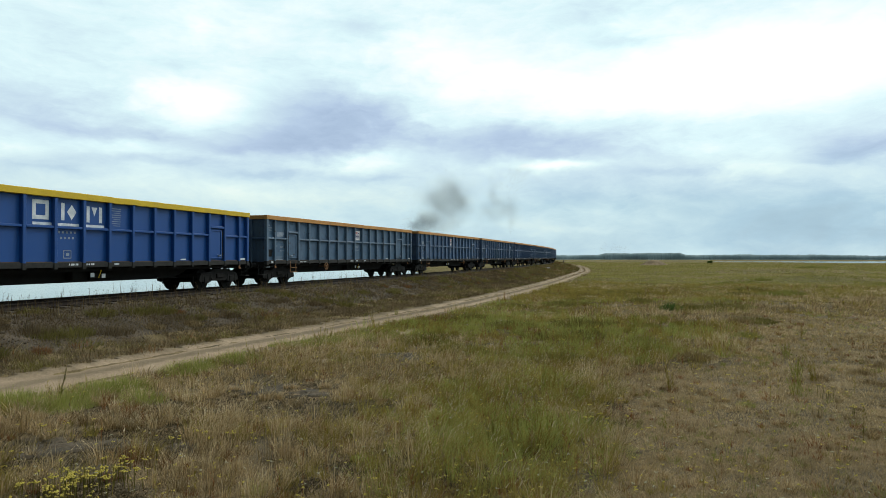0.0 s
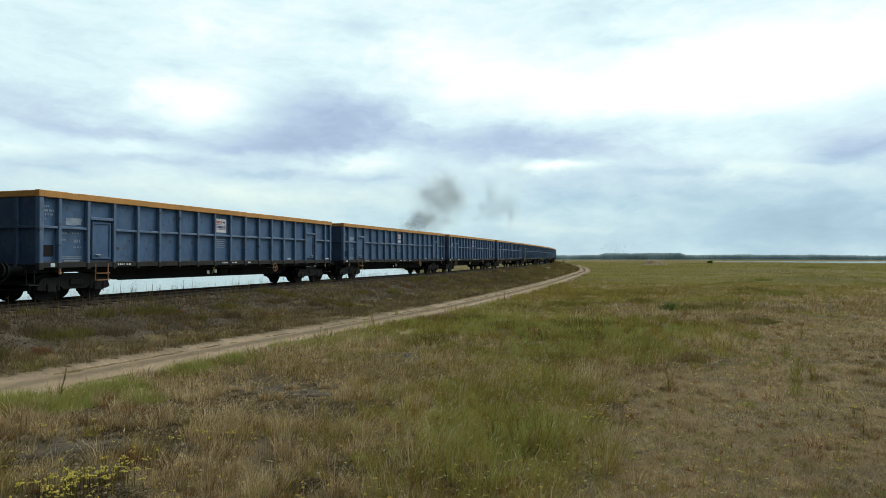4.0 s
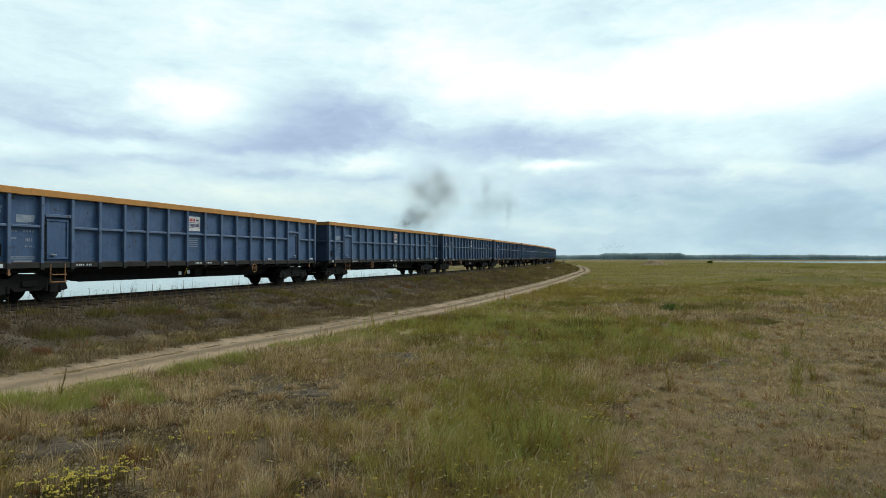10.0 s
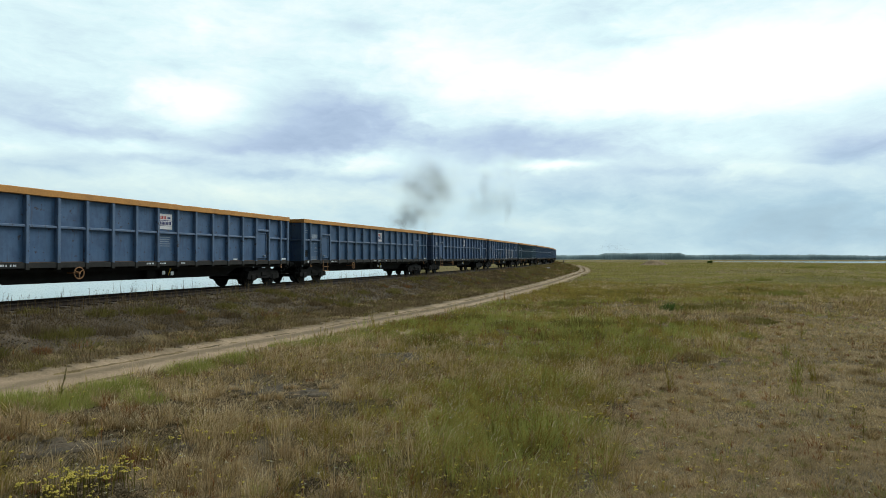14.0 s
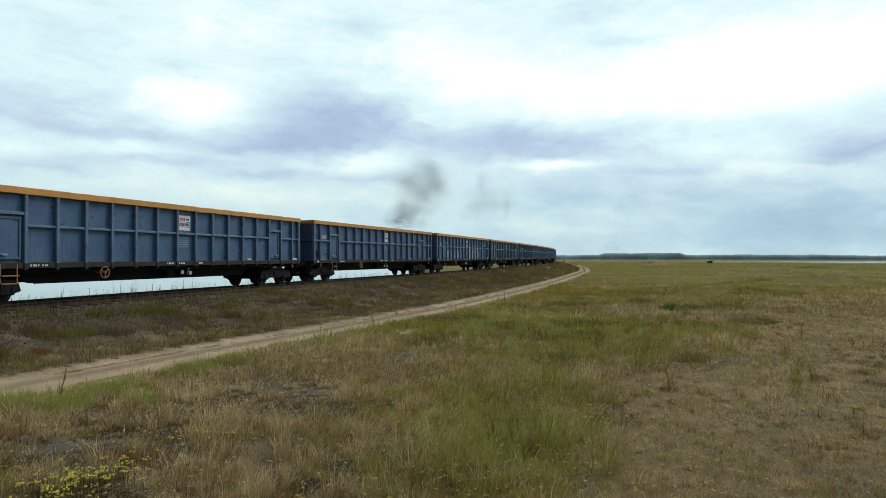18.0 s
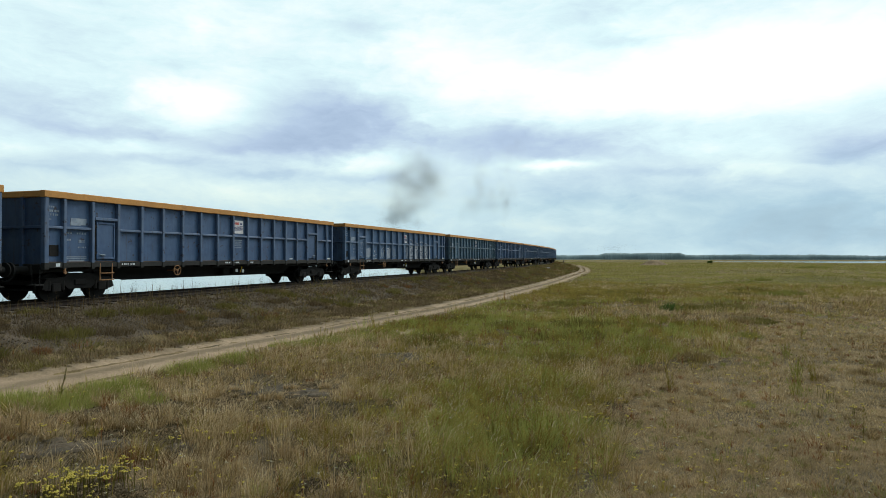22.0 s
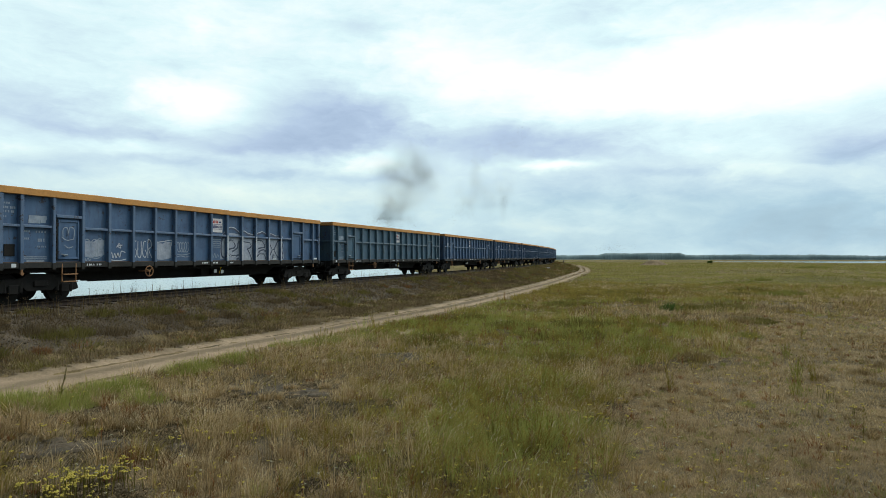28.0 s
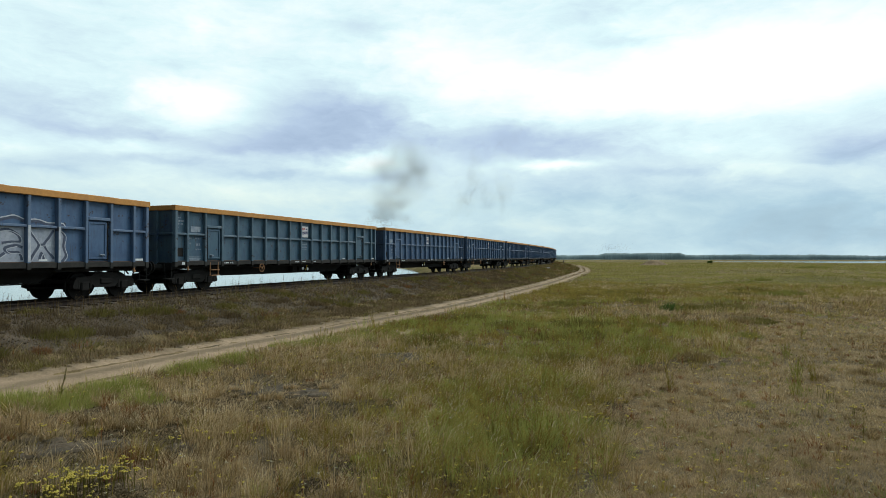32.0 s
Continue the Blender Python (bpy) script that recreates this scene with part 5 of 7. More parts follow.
def growth(p):
    """For each place: how green it is, how low the growth is, whether it is off the road and the bank."""
    x, y = p[:, 0], p[:, 1]
    r = np.hypot(x, y)
    s, o = track_side(x, y)
    d = road_gap(x, y)
    az = np.degrees(np.arctan2(x, y))
    green = 0.45 * lumps(x, y, 5.0, 0.7) + 0.40 * lumps(x, y, 1.7, 5.1) + 0.6 * lumps(x, y * 0.6, 14.0, 2.5) * step(14, 40, r)
    green += 0.36 * np.exp(-((az - 5) / 8.0) ** 2) + 0.28 * step(16, 50, r) - 0.35 * (1 - step(-28, -6, az)) * (1 - step(9, 14, r))
    green -= 0.7 * (1 - step(7.0, 9.5, o))
    green += 0.30 * step(15, 24, r) * step(6, 13, az)
    green -= 0.75 * step(12, 18, az) * (1 - step(10, 15, r)) + 0.55 * step(23, 28, az) * (1 - step(32, 48, r)) * step(10, 15, r)
    for mx, my, a, b, k in PATCHES:
        green += k * np.exp(-((x - mx) / a) ** 2 - ((y - my) / b) ** 2)
    low = step(12, 19, az) * (1 - step(11, 17, r)) + 0.75 * step(22, 28, az) * (1 - step(26, 40, r)) * step(10, 16, r) + 0.35 * lumps(x, y, 3.4, 9.1)
    clear = np.ones(len(p), bool)
    for bx, by, a, b, _ in BARE:
        clear &= ((x - bx) / a) ** 2 + ((y - by) / b) ** 2 > 0.5 + 0.35 * lumps(x, y, 0.25, 1.9)
    ok = clear & ((o > bank_edge(s)) | (s > 150)) & (o > 5.4) & (d > 1.20 + 0.20 * lumps(x, y, 0.8, 3.3)) & (terrain(x, y) > WATER_Z + 0.15)
    return green, low, ok


def gaps(p):
    """Above about 0.15 the soil lies bare; the green hollow is grown over."""
    az = np.degrees(np.arctan2(p[:, 0], p[:, 1]))
    return lumps(p[:, 0], p[:, 1], 2.4, 8.8) + 0.6 * lumps(p[:, 0], p[:, 1], 0.8, 1.8) - 0.7 * np.exp(-((az - 3) / 9.0) ** 2) \
        + 0.75 * np.exp(-((p[:, 0] + 3.3) / 1.0) ** 2 - ((p[:, 1] - 5.7) / 0.8) ** 2) + 0.9 * np.exp(-((p[:, 0] + 4.4) / 1.0) ** 2 - ((p[:, 1] - 7.0) / 1.1) ** 2) - 0.5 * np.exp(-((p[:, 0] + 2.6) / 0.9) ** 2 - ((p[:, 1] - 8.2) / 1.2) ** 2)


def bare_patches():
    """Bare sand and dark soil in the meadow, broken and lumpy."""
    for i, (x, y, a, b, sort) in enumerate(BARE):
        rng = np.random.default_rng(300 + i)
        ang = np.linspace(0, 2 * np.pi, 36, endpoint=False)
        pts = [np.array([[x, y]])]
        rings = (0.2, 0.4, 0.6, 0.8, 1.0, 1.15)
        w = 1 + 0.18 * np.sin(ang * 3 + i) + 0.14 * np.sin(ang * 5 + 2 * i) + 0.08 * np.sin(ang * 11 + i)
        for k in rings:
            pts.append(np.stack([x + a * k * w * np.cos(ang), y + b * k * w * np.sin(ang)], 1))
        q = settle(np.concatenate(pts), -0.014)
        rough = (0.035 if sort == "soil" else 0.015)
        q[:, 2] += rough * (lumps(q[:, 0], q[:, 1], 0.16, i) + lumps(q[:, 0], q[:, 1], 0.4, 2.0 + i)) * 0.7 + rng.normal(0, rough * 0.25, len(q))
        q[-36:, 2] -= 0.06
        f = [(0, 1 + j, 1 + (j + 1) % 36) for j in range(36)]
        for r in range(len(rings) - 1):
            o = 1 + 36 * r
            for j in range(36):
                n = (j + 1) % 36
                f += [(o + j, o + 36 + j, o + 36 + n), (o + j, o + 36 + n, o + n)]
        if sort == "sand":
            tagged(new("sand_patch", from_arrays("sand_patch", q, np.array(f), M_SAND)), "bare pale sand patch in the meadow", "sand", kind="structure")
        else:
            tagged(new("soil_patch", from_arrays("soil_patch", q, np.array(f), M_HUMUS)), "bare dark crumbly soil between the tussocks", "soil", kind="structure")


bare_patches()


def tussocks():
    """Grass in fans that rise from one root."""
    rng = np.random.default_rng(11)
    sets = [(wedge(2100, 3.6, 12.5, 21, even=True), 74, 0.085, 2), (wedge(6200, 12.5, 26, 22, even=True), 26, 0.13, 2), (wedge(15000, 26, 62, 24, even=True), 18, 0.22, 1), (wedge(9500, 50, 260, 23), 16, 0.6, 1)]
    bins, crown = {}, []
    for zone, (c, per, spread, segs) in enumerate(sets):
        green, low, ok = growth(c)
        r0 = np.hypot(c[:, 0], c[:, 1])
        gap = gaps(c)
        ok &= (gap < np.where(r0 < 16, 0.17, 0.34)) | (rng.uniform(0, 1, len(c)) < np.where(r0 < 16, 0.14, 0.35))
        ok &= (low < 0.55) | (rng.uniform(0, 1, len(c)) < 0.42)
        c, green, low, r0 = c[ok], green[ok], low[ok], r0[ok]
        green = 0.95 * green + rng.normal(0, 0.30, len(c))
        size = rng.lognormal(0, 0.36, len(c)) * np.where(low > 0.5, 0.45, 1.0) * (1 + 0.25 * lumps(c[:, 0], c[:, 1], 4.0, 3.3))
        sort = np.where(green > 0.20, 1, np.where(green < -0.55, 2, 0))
        sort = np.where(rng.uniform(0, 1, len(c)) < (0.08 if zone < 2 else 0.04), 3, sort)
        n = len(c)
        phi = rng.uniform(0, 2 * np.pi, (n, per))
        rho = np.sqrt(rng.uniform(0, 1, (n, per)))
        px = c[:, 0:1] + rho * np.cos(phi) * spread * size[:, None]
        py = c[:, 1:2] + rho * np.sin(phi) * spread * size[:, None]
        hh = np.array([0.21, 0.22, 0.15, 0.15])[sort % 5][:, None] * size[:, None] * rng.uniform(0.45, 1.15, (n, per)) * (1 - 0.45 * step(30, 80, r0))[:, None] + 0.0006 * r0[:, None]
        lean = 0.12 + (0.75 + 0.5 * step(25, 55, r0))[:, None] * rho * rng.uniform(0.5, 1.2, (n, per))
        way = phi + rng.normal(0, 0.35, (n, per))
        # a light wind from the left
        vx, vy = np.cos(way) * lean + 0.22, np.sin(way) * lean
        way, lean = np.arctan2(vy, vx), np.hypot(vx, vy)
        w = np.maximum(0.0034, (0.00062, 0.00062, 0.0009, 0.0014)[zone] * r0)[:, None] * rng.uniform(0.6, 1.35, (n, per))
        if zone < 3:
            m = (((sort == 0) | (sort == 2)) & (low < 0.6))[:, None] & (rng.uniform(0, 1, (n, per)) < (0.34, 0.24, 0.12)[zone])
            reach = 0.80 * hh
            tip = np.stack([(px + np.cos(way) * lean * 0.7 * hh)[m], (py + np.sin(way) * lean * 0.7 * hh)[m], (settle(np.stack([px.ravel(), py.ravel()], 1))[:, 2].reshape(n, per) + reach * (1 - 0.24 * lean))[m]], 1)
            crown.append((tip, 0.05 * rng.uniform(0.6, 1.3, int(m.sum())), 1.35 * w[m], np.minimum(lean[m] * 1.2, 1.2), way[m]))
        sort = np.where((sort == 1) & (green > 0.55) & (r0 < 36) & (rng.uniform(0, 1, n) < 0.75), 6, sort)
        for k in (0, 1, 2, 3, 6):
            m = sort == k
            key = (k, segs) if zone < 3 else (4 + (k in (1, 6)), 1)
            bins.setdefault(key, []).append([a[m].ravel() for a in (px, py, hh, w, lean, way)])
    names = [("dry_grass", M_DRY, "straw-coloured tussocks of dry grass"), ("green_grass", M_GREEN, "dull green tussocks of meadow grass"),
             ("brown_grass", M_TAN, "brownish withered tussocks of meadow grass"), ("dock_weeds", M_RUSTY, "reddish-brown withered dock weeds"),
             ("far_dry_grass", M_FARDRY, "dry grass of the far meadow"), ("far_green_grass", M_FARGREEN, "dull green grass of the far meadow"),
             ("fresh_grass", M_BRIGHT, "fresh yellow-green tussocks of meadow grass")]
    for (k, segs), lists in bins.items():
        px, py, hh, w, lean, way = [np.concatenate(z) for z in zip(*lists)]
        name, mat, lab = names[k]
        blades(name, settle(np.stack([px, py], 1)), hh, w, lean, way, mat, lab, "grass", 50 + k + 10 * segs, segs=segs)
    tip, hh, w, lean, way = [np.concatenate(z) for z in zip(*crown)]
    blades("grass_panicles", tip, hh, w, lean, way, M_HEAD, "pale seed panicles on the dry tussocks", "grass", 57, segs=1)


def turf():
    """The short growth between the tussocks."""
    rng = np.random.default_rng(12)
    right = wedge(110000, 3.4, 60, 33)
    p = np.concatenate([wedge(190000, 3.4, 34, 31), wedge(190000, 30, 300, 32), right[right[:, 0] > 0.16 * right[:, 1]]])
    green, low, ok = growth(p)
    bare = lumps(p[:, 0], p[:, 1], 1.3, 4.4) + 0.6 * lumps(p[:, 0], p[:, 1], 0.45, 2.8)
    gap = gaps(p)
    ok &= (gap < 0.17) | (low > 0.45) | (np.hypot(p[:, 0], p[:, 1]) > 17) | (rng.uniform(0, 1, len(p)) < 0.22)
    ok &= (bare < 0.12) | (rng.uniform(0, 1, len(p)) < 0.2) | (np.hypot(p[:, 0], p[:, 1]) > 40) | (low > 0.6)
    p, green, low = p[ok], green[ok], low[ok]
    r = np.hypot(p[:, 0], p[:, 1])
    green = 0.95 * green + rng.normal(0, 0.44, len(p))
    far = r + rng.normal(0, 9, len(r)) > 45
    # the brown turf darkens the gaps between the near tussocks
    for m, name, mat, lab, sd in ((~far & (green > 0.28), "low_green_turf", M_GREEN, "short green turf between the tussocks", 1), (~far & (green <= 0.28) & (green > -0.1), "low_dry_turf", M_TAN, "short tan dried turf between the tussocks", 2),
                                  (~far & (green <= -0.1) & (low > 0.4), "straw_litter", M_STRAW, "short bleached straw on the trodden soil", 3), (~far & (green <= -0.1) & (low <= 0.4), "withered_turf", M_BROWN, "short brown growth darkening the gaps between the tussocks", 6), (far & (green > 0.22), "far_green_turf", M_FARGREEN, "dull green turf of the far meadow", 4),
                                  (far & (green <= 0.22), "far_dry_turf", M_FARDRY, "dry turf of the far meadow", 5)):
        q, rq = p[m], r[m]
        n = len(q)
        h = 0.055 * rng.lognormal(0, 0.5, n) + 0.0011 * rq
        w = np.maximum(0.006, 0.0010 * rq + 0.0005 * np.maximum(0, rq - 30)) * rng.uniform(0.7, 1.5, n)
        blades(name, settle(q), h, w, rng.uniform(0.2, 1.3, n) + 0.3 * step(25, 50, rq), rng.uniform(0, 6.283, n), mat, lab, "turf", 60 + sd, segs=1)


def litter():
    """Dead straw lying flat on the soil, and leafy herbs in the green hollow."""
    rng = np.random.default_rng(14)
    p = wedge(120000, 3.6, 18, 34)
    green, low, ok = growth(p)
    gap = gaps(p)
    # short dark blades stand in for the bare soil between the tussocks
    moss = ok & (low < 0.45) & (gap > 0.13) & (np.hypot(p[:, 0], p[:, 1]) < 17)
    ok &= (low > 0.2) | ((rng.uniform(0, 1, len(p)) < 0.35) & ~moss)
    az = np.degrees(np.arctan2(p[:, 0], p[:, 1]))
    moss |= (np.hypot(p[:, 0], p[:, 1]) < 8) & (np.abs(az + 2) < 13) & (lumps(p[:, 0], p[:, 1], 0.45, 2.8) > -0.1)
    mp = np.concatenate([p[moss] + rng.normal(0, 0.05, (int(moss.sum()), 2)) for _ in range(2)])
    k = len(mp)
    blades("soil_moss", settle(mp, -0.004), 0.022 * rng.lognormal(0, 0.35, k), 0.013 * rng.uniform(0.6, 1.5, k) + 0.0005 * np.hypot(mp[:, 0], mp[:, 1]), rng.uniform(0.6, 2.2, k), rng.uniform(0, 6.28, k),
           M_GAP, "short dark blades standing in for bare soil between tussocks", "moss", 64, segs=1)
    p = p[ok]
    r = np.hypot(p[:, 0], p[:, 1])
    n = len(p)
    blades("straw_bits", settle(p, -0.012), 0.016 * rng.uniform(0.6, 1.5, n) + 0.0002 * r, np.maximum(0.0045, 0.0009 * r) * rng.uniform(0.6, 1.4, n), rng.uniform(1.0, 2.8, n), rng.uniform(0, 6.28, n),
           M_LITTER, "dead straw lying on the sandy soil", "litter", 65, segs=1)
    c = wedge(900, 4.0, 13, 35, half=17, even=True) + np.array([0.9, 0.0])
    green, low, ok = growth(c)
    c = c[ok & (green > 0.1) & (low < 0.7)]
    n, per = len(c), 60
    phi = rng.uniform(0, 6.28, (n, per))
    f = rng.uniform(0.1, 1.0, (n, per))
    size = rng.lognormal(0, 0.3, (n, 1))
    q = settle(np.stack([(c[:, 0:1] + np.cos(phi) * 0.09 * size * f).ravel(), (c[:, 1:2] + np.sin(phi) * 0.09 * size * f).ravel()], 1))
    q[:, 2] += (0.20 * size * f).ravel()
    k = len(q)
    pick = np.repeat(rng.uniform(0, 1, n), per) < 0.35
    for m, name, mat, lab in ((pick, "leafy_herbs", M_BRIGHT, "leafy green herbs among the grass"), (~pick, "dull_herbs", M_GREEN, "dull green herbs among the grass")):
        j = int(m.sum())
        blades(name, q[m], 0.026 * rng.uniform(0.6, 1.5, j), 0.0075 * rng.uniform(0.6, 1.4, j), rng.uniform(0.5, 1.6, j), rng.uniform(0, 6.28, j), mat, lab, "herbs", 66)


def long_grass():
    """Long fine stems with pale nodding tips above the green hollow, and low tufts on the trodden side."""
    rng = np.random.default_rng(15)
    c = wedge(300, 5.2, 17, 36, half=20, even=True) + np.array([1.3, 0.0])
    green, low, ok = growth(c)
    c = c[ok & (low < 0.5) & (green > -0.5)]
    n, per = len(c), 16
    q = settle((c[:, None, :] + rng.normal(0, 0.10, (n, per, 2))).reshape(-1, 2))
    k = len(q)
    h = 0.42 * rng.lognormal(0, 0.22, k)
    lean = rng.uniform(0.25, 0.7, k)
    way = rng.normal(0.3, 0.7, k)
    blades("long_grass", q, h, np.full(k, 0.0042), lean, way, M_GREEN, "long fine stems leaning over the green grass", "grass", 70, segs=3)
    t = 0.82
    tip = q + np.stack([np.cos(way) * lean * h * t * t, np.sin(way) * lean * h * t * t, h * (t - 0.3 * lean * t * t)], 1)
    blades("long_grass_panicles", tip, 0.08 * rng.uniform(0.7, 1.3, k), np.full(k, 0.006), np.full(k, 1.2), way, M_HEAD, "pale nodding panicles of the long grass", "grass", 71, segs=2)
    c = wedge(1500, 4.5, 34, 37, half=30) + np.array([2.4, 0.0])
    green, low, ok = growth(c)
    c = c[ok & (low > 0.35)]
    n, per = len(c), 22
    r = np.repeat(np.hypot(c[:, 0], c[:, 1]), per)
    phi = rng.uniform(0, 6.283, n * per)
    size = np.repeat(rng.lognormal(0, 0.4, n), per)
    rad = 0.05 * size * np.sqrt(rng.uniform(0, 1, n * per))
    q = settle(np.repeat(c, per, 0) + np.stack([np.cos(phi), np.sin(phi)], 1) * rad[:, None])
    pick = np.repeat(rng.uniform(0, 1, n), per)
    for m, name, mat, lab in ((pick < 0.45, "low_olive_tufts", M_DULL, "low olive tufts on the trodden soil"), ((pick >= 0.45) & (pick < 0.75), "low_tan_tufts", M_DRY, "low straw tufts on the trodden soil"), (pick >= 0.75, "low_red_tufts", M_RUSTY, "low reddish weeds on the trodden soil")):
        k = int(m.sum())
        blades(name, q[m], 0.085 * size[m] * rng.uniform(0.5, 1.2, k), np.maximum(0.005, 0.0007 * r[m]), rng.uniform(0.3, 1.2, k), phi[m], mat, lab, "grass", 73)


tussocks()
turf()
litter()
long_grass()


def stalks():
    """Thin upright stems that stand out of the meadow."""
    rng = np.random.default_rng(18)
    p = wedge(4200, 5.5, 60, 19)
    green, low, ok = growth(p)
    stand = lumps(p[:, 0], p[:, 1], 2.8, 6.1) + 0.5 * lumps(p[:, 0], p[:, 1], 0.9, 3.9)
    ok &= ((green + rng.normal(0, 0.3, len(p)) > 0.0) & (stand > 0.1)) | (rng.uniform(0, 1, len(p)) < 0.10)
    p, green = p[ok], green[ok]
    r = np.hypot(p[:, 0], p[:, 1])
    q = settle(p)
    h = (0.27 + 0.14 * rng.uniform(0, 1, len(p))) * rng.lognormal(0, 0.3, len(p))
    pick = rng.uniform(0, 1, len(p))
    for m, name, mat, lab, sd in ((pick < 0.5, "green_stalks", M_GREEN, "thin green stalks above the meadow grass", 21), ((pick >= 0.5) & (pick < 0.85), "dry_stalks", M_TAN, "thin dry stalks above the meadow grass", 22), (pick >= 0.85, "red_stalks", M_RUSTY, "reddish dock stalks above the meadow grass", 23)):
        k = int(m.sum())
        w = np.maximum(0.005, 0.0006 * r[m])
        i = np.repeat(np.arange(k), 9)
        f = rng.uniform(0.25, 1.0, len(i))
        base = q[m][i] + np.stack([rng.normal(0, 0.01, len(i)), rng.normal(0, 0.01, len(i)), h[m][i] * f], 1)
        pos = np.concatenate([q[m], base])
        blades(name, pos, np.concatenate([h[m], 0.055 * rng.uniform(0.6, 1.5, len(i))]), np.concatenate([w, 1.6 * w[i]]), np.concatenate([rng.uniform(0, 0.3, k), rng.uniform(0.4, 1.2, len(i))]),
               rng.uniform(0, 6.28, len(pos)), mat, lab, "stalks", sd)


stalks()


def road_growth():
    """Sparse dry growth between the wheel tracks and along the road's edges."""
    rng = np.random.default_rng(17)
    n = 9000
    k = rng.integers(180, len(RX) - 240, n)
    tx, ty = np.gradient(RX)[k], np.gradient(RY)[k]
    ln = np.hypot(tx, ty)
    off = np.where(rng.uniform(0, 1, n) < 0.45, rng.normal(0, 0.16, n), rng.choice([-1, 1], n) * (1.15 + np.abs(rng.normal(0, 0.2, n))))
    x, y = RX[k] + off * ty / ln + rng.normal(0, 0.3, n) * tx / ln, RY[k] - off * tx / ln + rng.normal(0, 0.3, n) * ty / ln
    keep = (lumps(x, y, 3.0, 4.9) > -0.1) & ((np.abs(off) > 0.6) | (y > 24))
    x, y = x[keep], y[keep]
    r = np.hypot(x, y)
    p = np.column_stack([x, y, np.maximum(terrain(x, y), PLAIN + 0.04)])
    blades("road_grass", p, 0.05 * rng.lognormal(0, 0.4, len(x)) + 0.0007 * r, np.maximum(0.006, 0.0009 * r), rng.uniform(0.3, 1.2, len(x)), rng.uniform(0, 6.28, len(x)),
           M_TAN, "sparse dry grass between the wheel tracks of the road", "grass", 77, segs=1)


road_growth()


def bank_weeds():
    rng = np.random.default_rng(31)
    # clumps on the slope, denser where the bank is near
    nc = 14000
    s = -20 + 215 * rng.uniform(0, 1, nc) ** 1.7
    o = 1.2 + (np.clip(bank_edge(s) - 1.3, 5.0, 9.0) - 1.2) * rng.uniform(0, 1, nc)
    x, y, _ = on_track(s, o)
    ok = (road_gap(x, y) > 1.45) & ((lumps(x, y, 1.1, 7.7) < 0.35) | (rng.uniform(0, 1, nc) < 0.35))
    x, y, s, o = x[ok], y[ok], s[ok], o[ok]
    n, per = len(x), 24
    r0 = np.hypot(x, y)
    kind = 0.6 * lumps(x, y, 2.2, 6.6) + 0.5 * lumps(x, y, 0.9, 1.2) + 0.25 * step(30, 90, s) + rng.normal(0, 0.25, n)
    size = rng.lognormal(0, 0.38, n) * (1 + 0.25 * lumps(x, y, 1.5, 2.0))
    phi, rho = rng.uniform(0, 6.283, (n, per)), np.sqrt(rng.uniform(0, 1, (n, per)))
    px = x[:, None] + rho * np.cos(phi) * 0.22 * size[:, None]
    py = y[:, None] + rho * np.sin(phi) * 0.22 * size[:, None]
    hh = 0.17 * size[:, None] * rng.uniform(0.4, 1.2, (n, per)) * np.where(kind > 0.42, 1.5, 1.0)[:, None] + 0.0005 * r0[:, None]
    lean = 0.2 + 1.0 * rho * rng.uniform(0.4, 1.2, (n, per))
    way = phi + rng.normal(0, 0.5, (n, per))
    w = np.maximum(0.0062, 0.0008 * r0)[:, None] * rng.uniform(0.6, 1.4, (n, per))
    for m, name, mat, lab, sd in ((kind < 0.22, "bank_weeds", M_BROWN, "withered dark-brown weeds on the railway bank", 3), ((kind >= 0.22) & (kind < 0.42), "bank_tan_grass", M_TAN, "tan dried grass on the railway bank", 6),
                                  ((kind >= 0.42) & (kind < 0.80), "bank_grass", M_OLIVE, "olive-green scrub on the railway bank", 4), ((kind >= 0.80) & (kind < 1.0), "bank_dock", M_RUSTY, "reddish dock weeds on the railway bank", 16), (kind >= 1.0, "dry_bank_grass", M_DRY, "bleached grass on the railway bank", 5)):
        blades(name, settle(np.stack([px[m].ravel(), py[m].ravel()], 1)), hh[m].ravel(), w[m].ravel(), lean[m].ravel(), way[m].ravel(), mat, lab, "weeds", sd, segs=1)
    # low growth between them
    nl = 76000
    s = -20 + 215 * rng.uniform(0, 1, nl) ** 1.8
    o = 1.6 + (np.clip(bank_edge(s) - 1.2, 5.0, 9.0) - 1.6) * rng.uniform(0, 1, nl)
    x, y, _ = on_track(s, o)
    ok = (road_gap(x, y) > 1.4) & (lumps(x, y, 0.8, 3.1) < 0.15)
    x, y = x[ok], y[ok]
    r = np.hypot(x, y)
    v = 0.6 * lumps(x, y, 1.7, 2.6) + rng.normal(0, 0.35, len(x))
    for m, name, mat, lab, sd in ((v < 0.1, "low_bank_weeds", M_BROWN, "low brown withered growth on the bank", 13), ((v >= 0.1) & (v < 0.5), "low_bank_scrub", M_OLIVE, "low olive growth on the bank", 14), (v >= 0.5, "low_bank_straw", M_TAN, "low tan straw on the bank", 15)):
        k = int(m.sum())
        blades(name, settle(np.stack([x[m], y[m]], 1), -0.02), 0.050 * rng.lognormal(0, 0.5, k) + 0.0005 * r[m], np.maximum(0.005, 0.0007 * r[m]), rng.uniform(0.3, 1.4, k), rng.uniform(0, 6.28, k), mat, lab, "weeds", sd, segs=1)
    # thin stalks beside the rail
    ns = 1700
    s = -16 + 80 * rng.uniform(0, 1, ns) ** 1.3
    o = rng.choice([1.2, 1.5, 1.9, 2.3, -1.8, -2.2], ns) + rng.normal(0, 0.15, ns)
    x, y, _ = on_track(s, o)
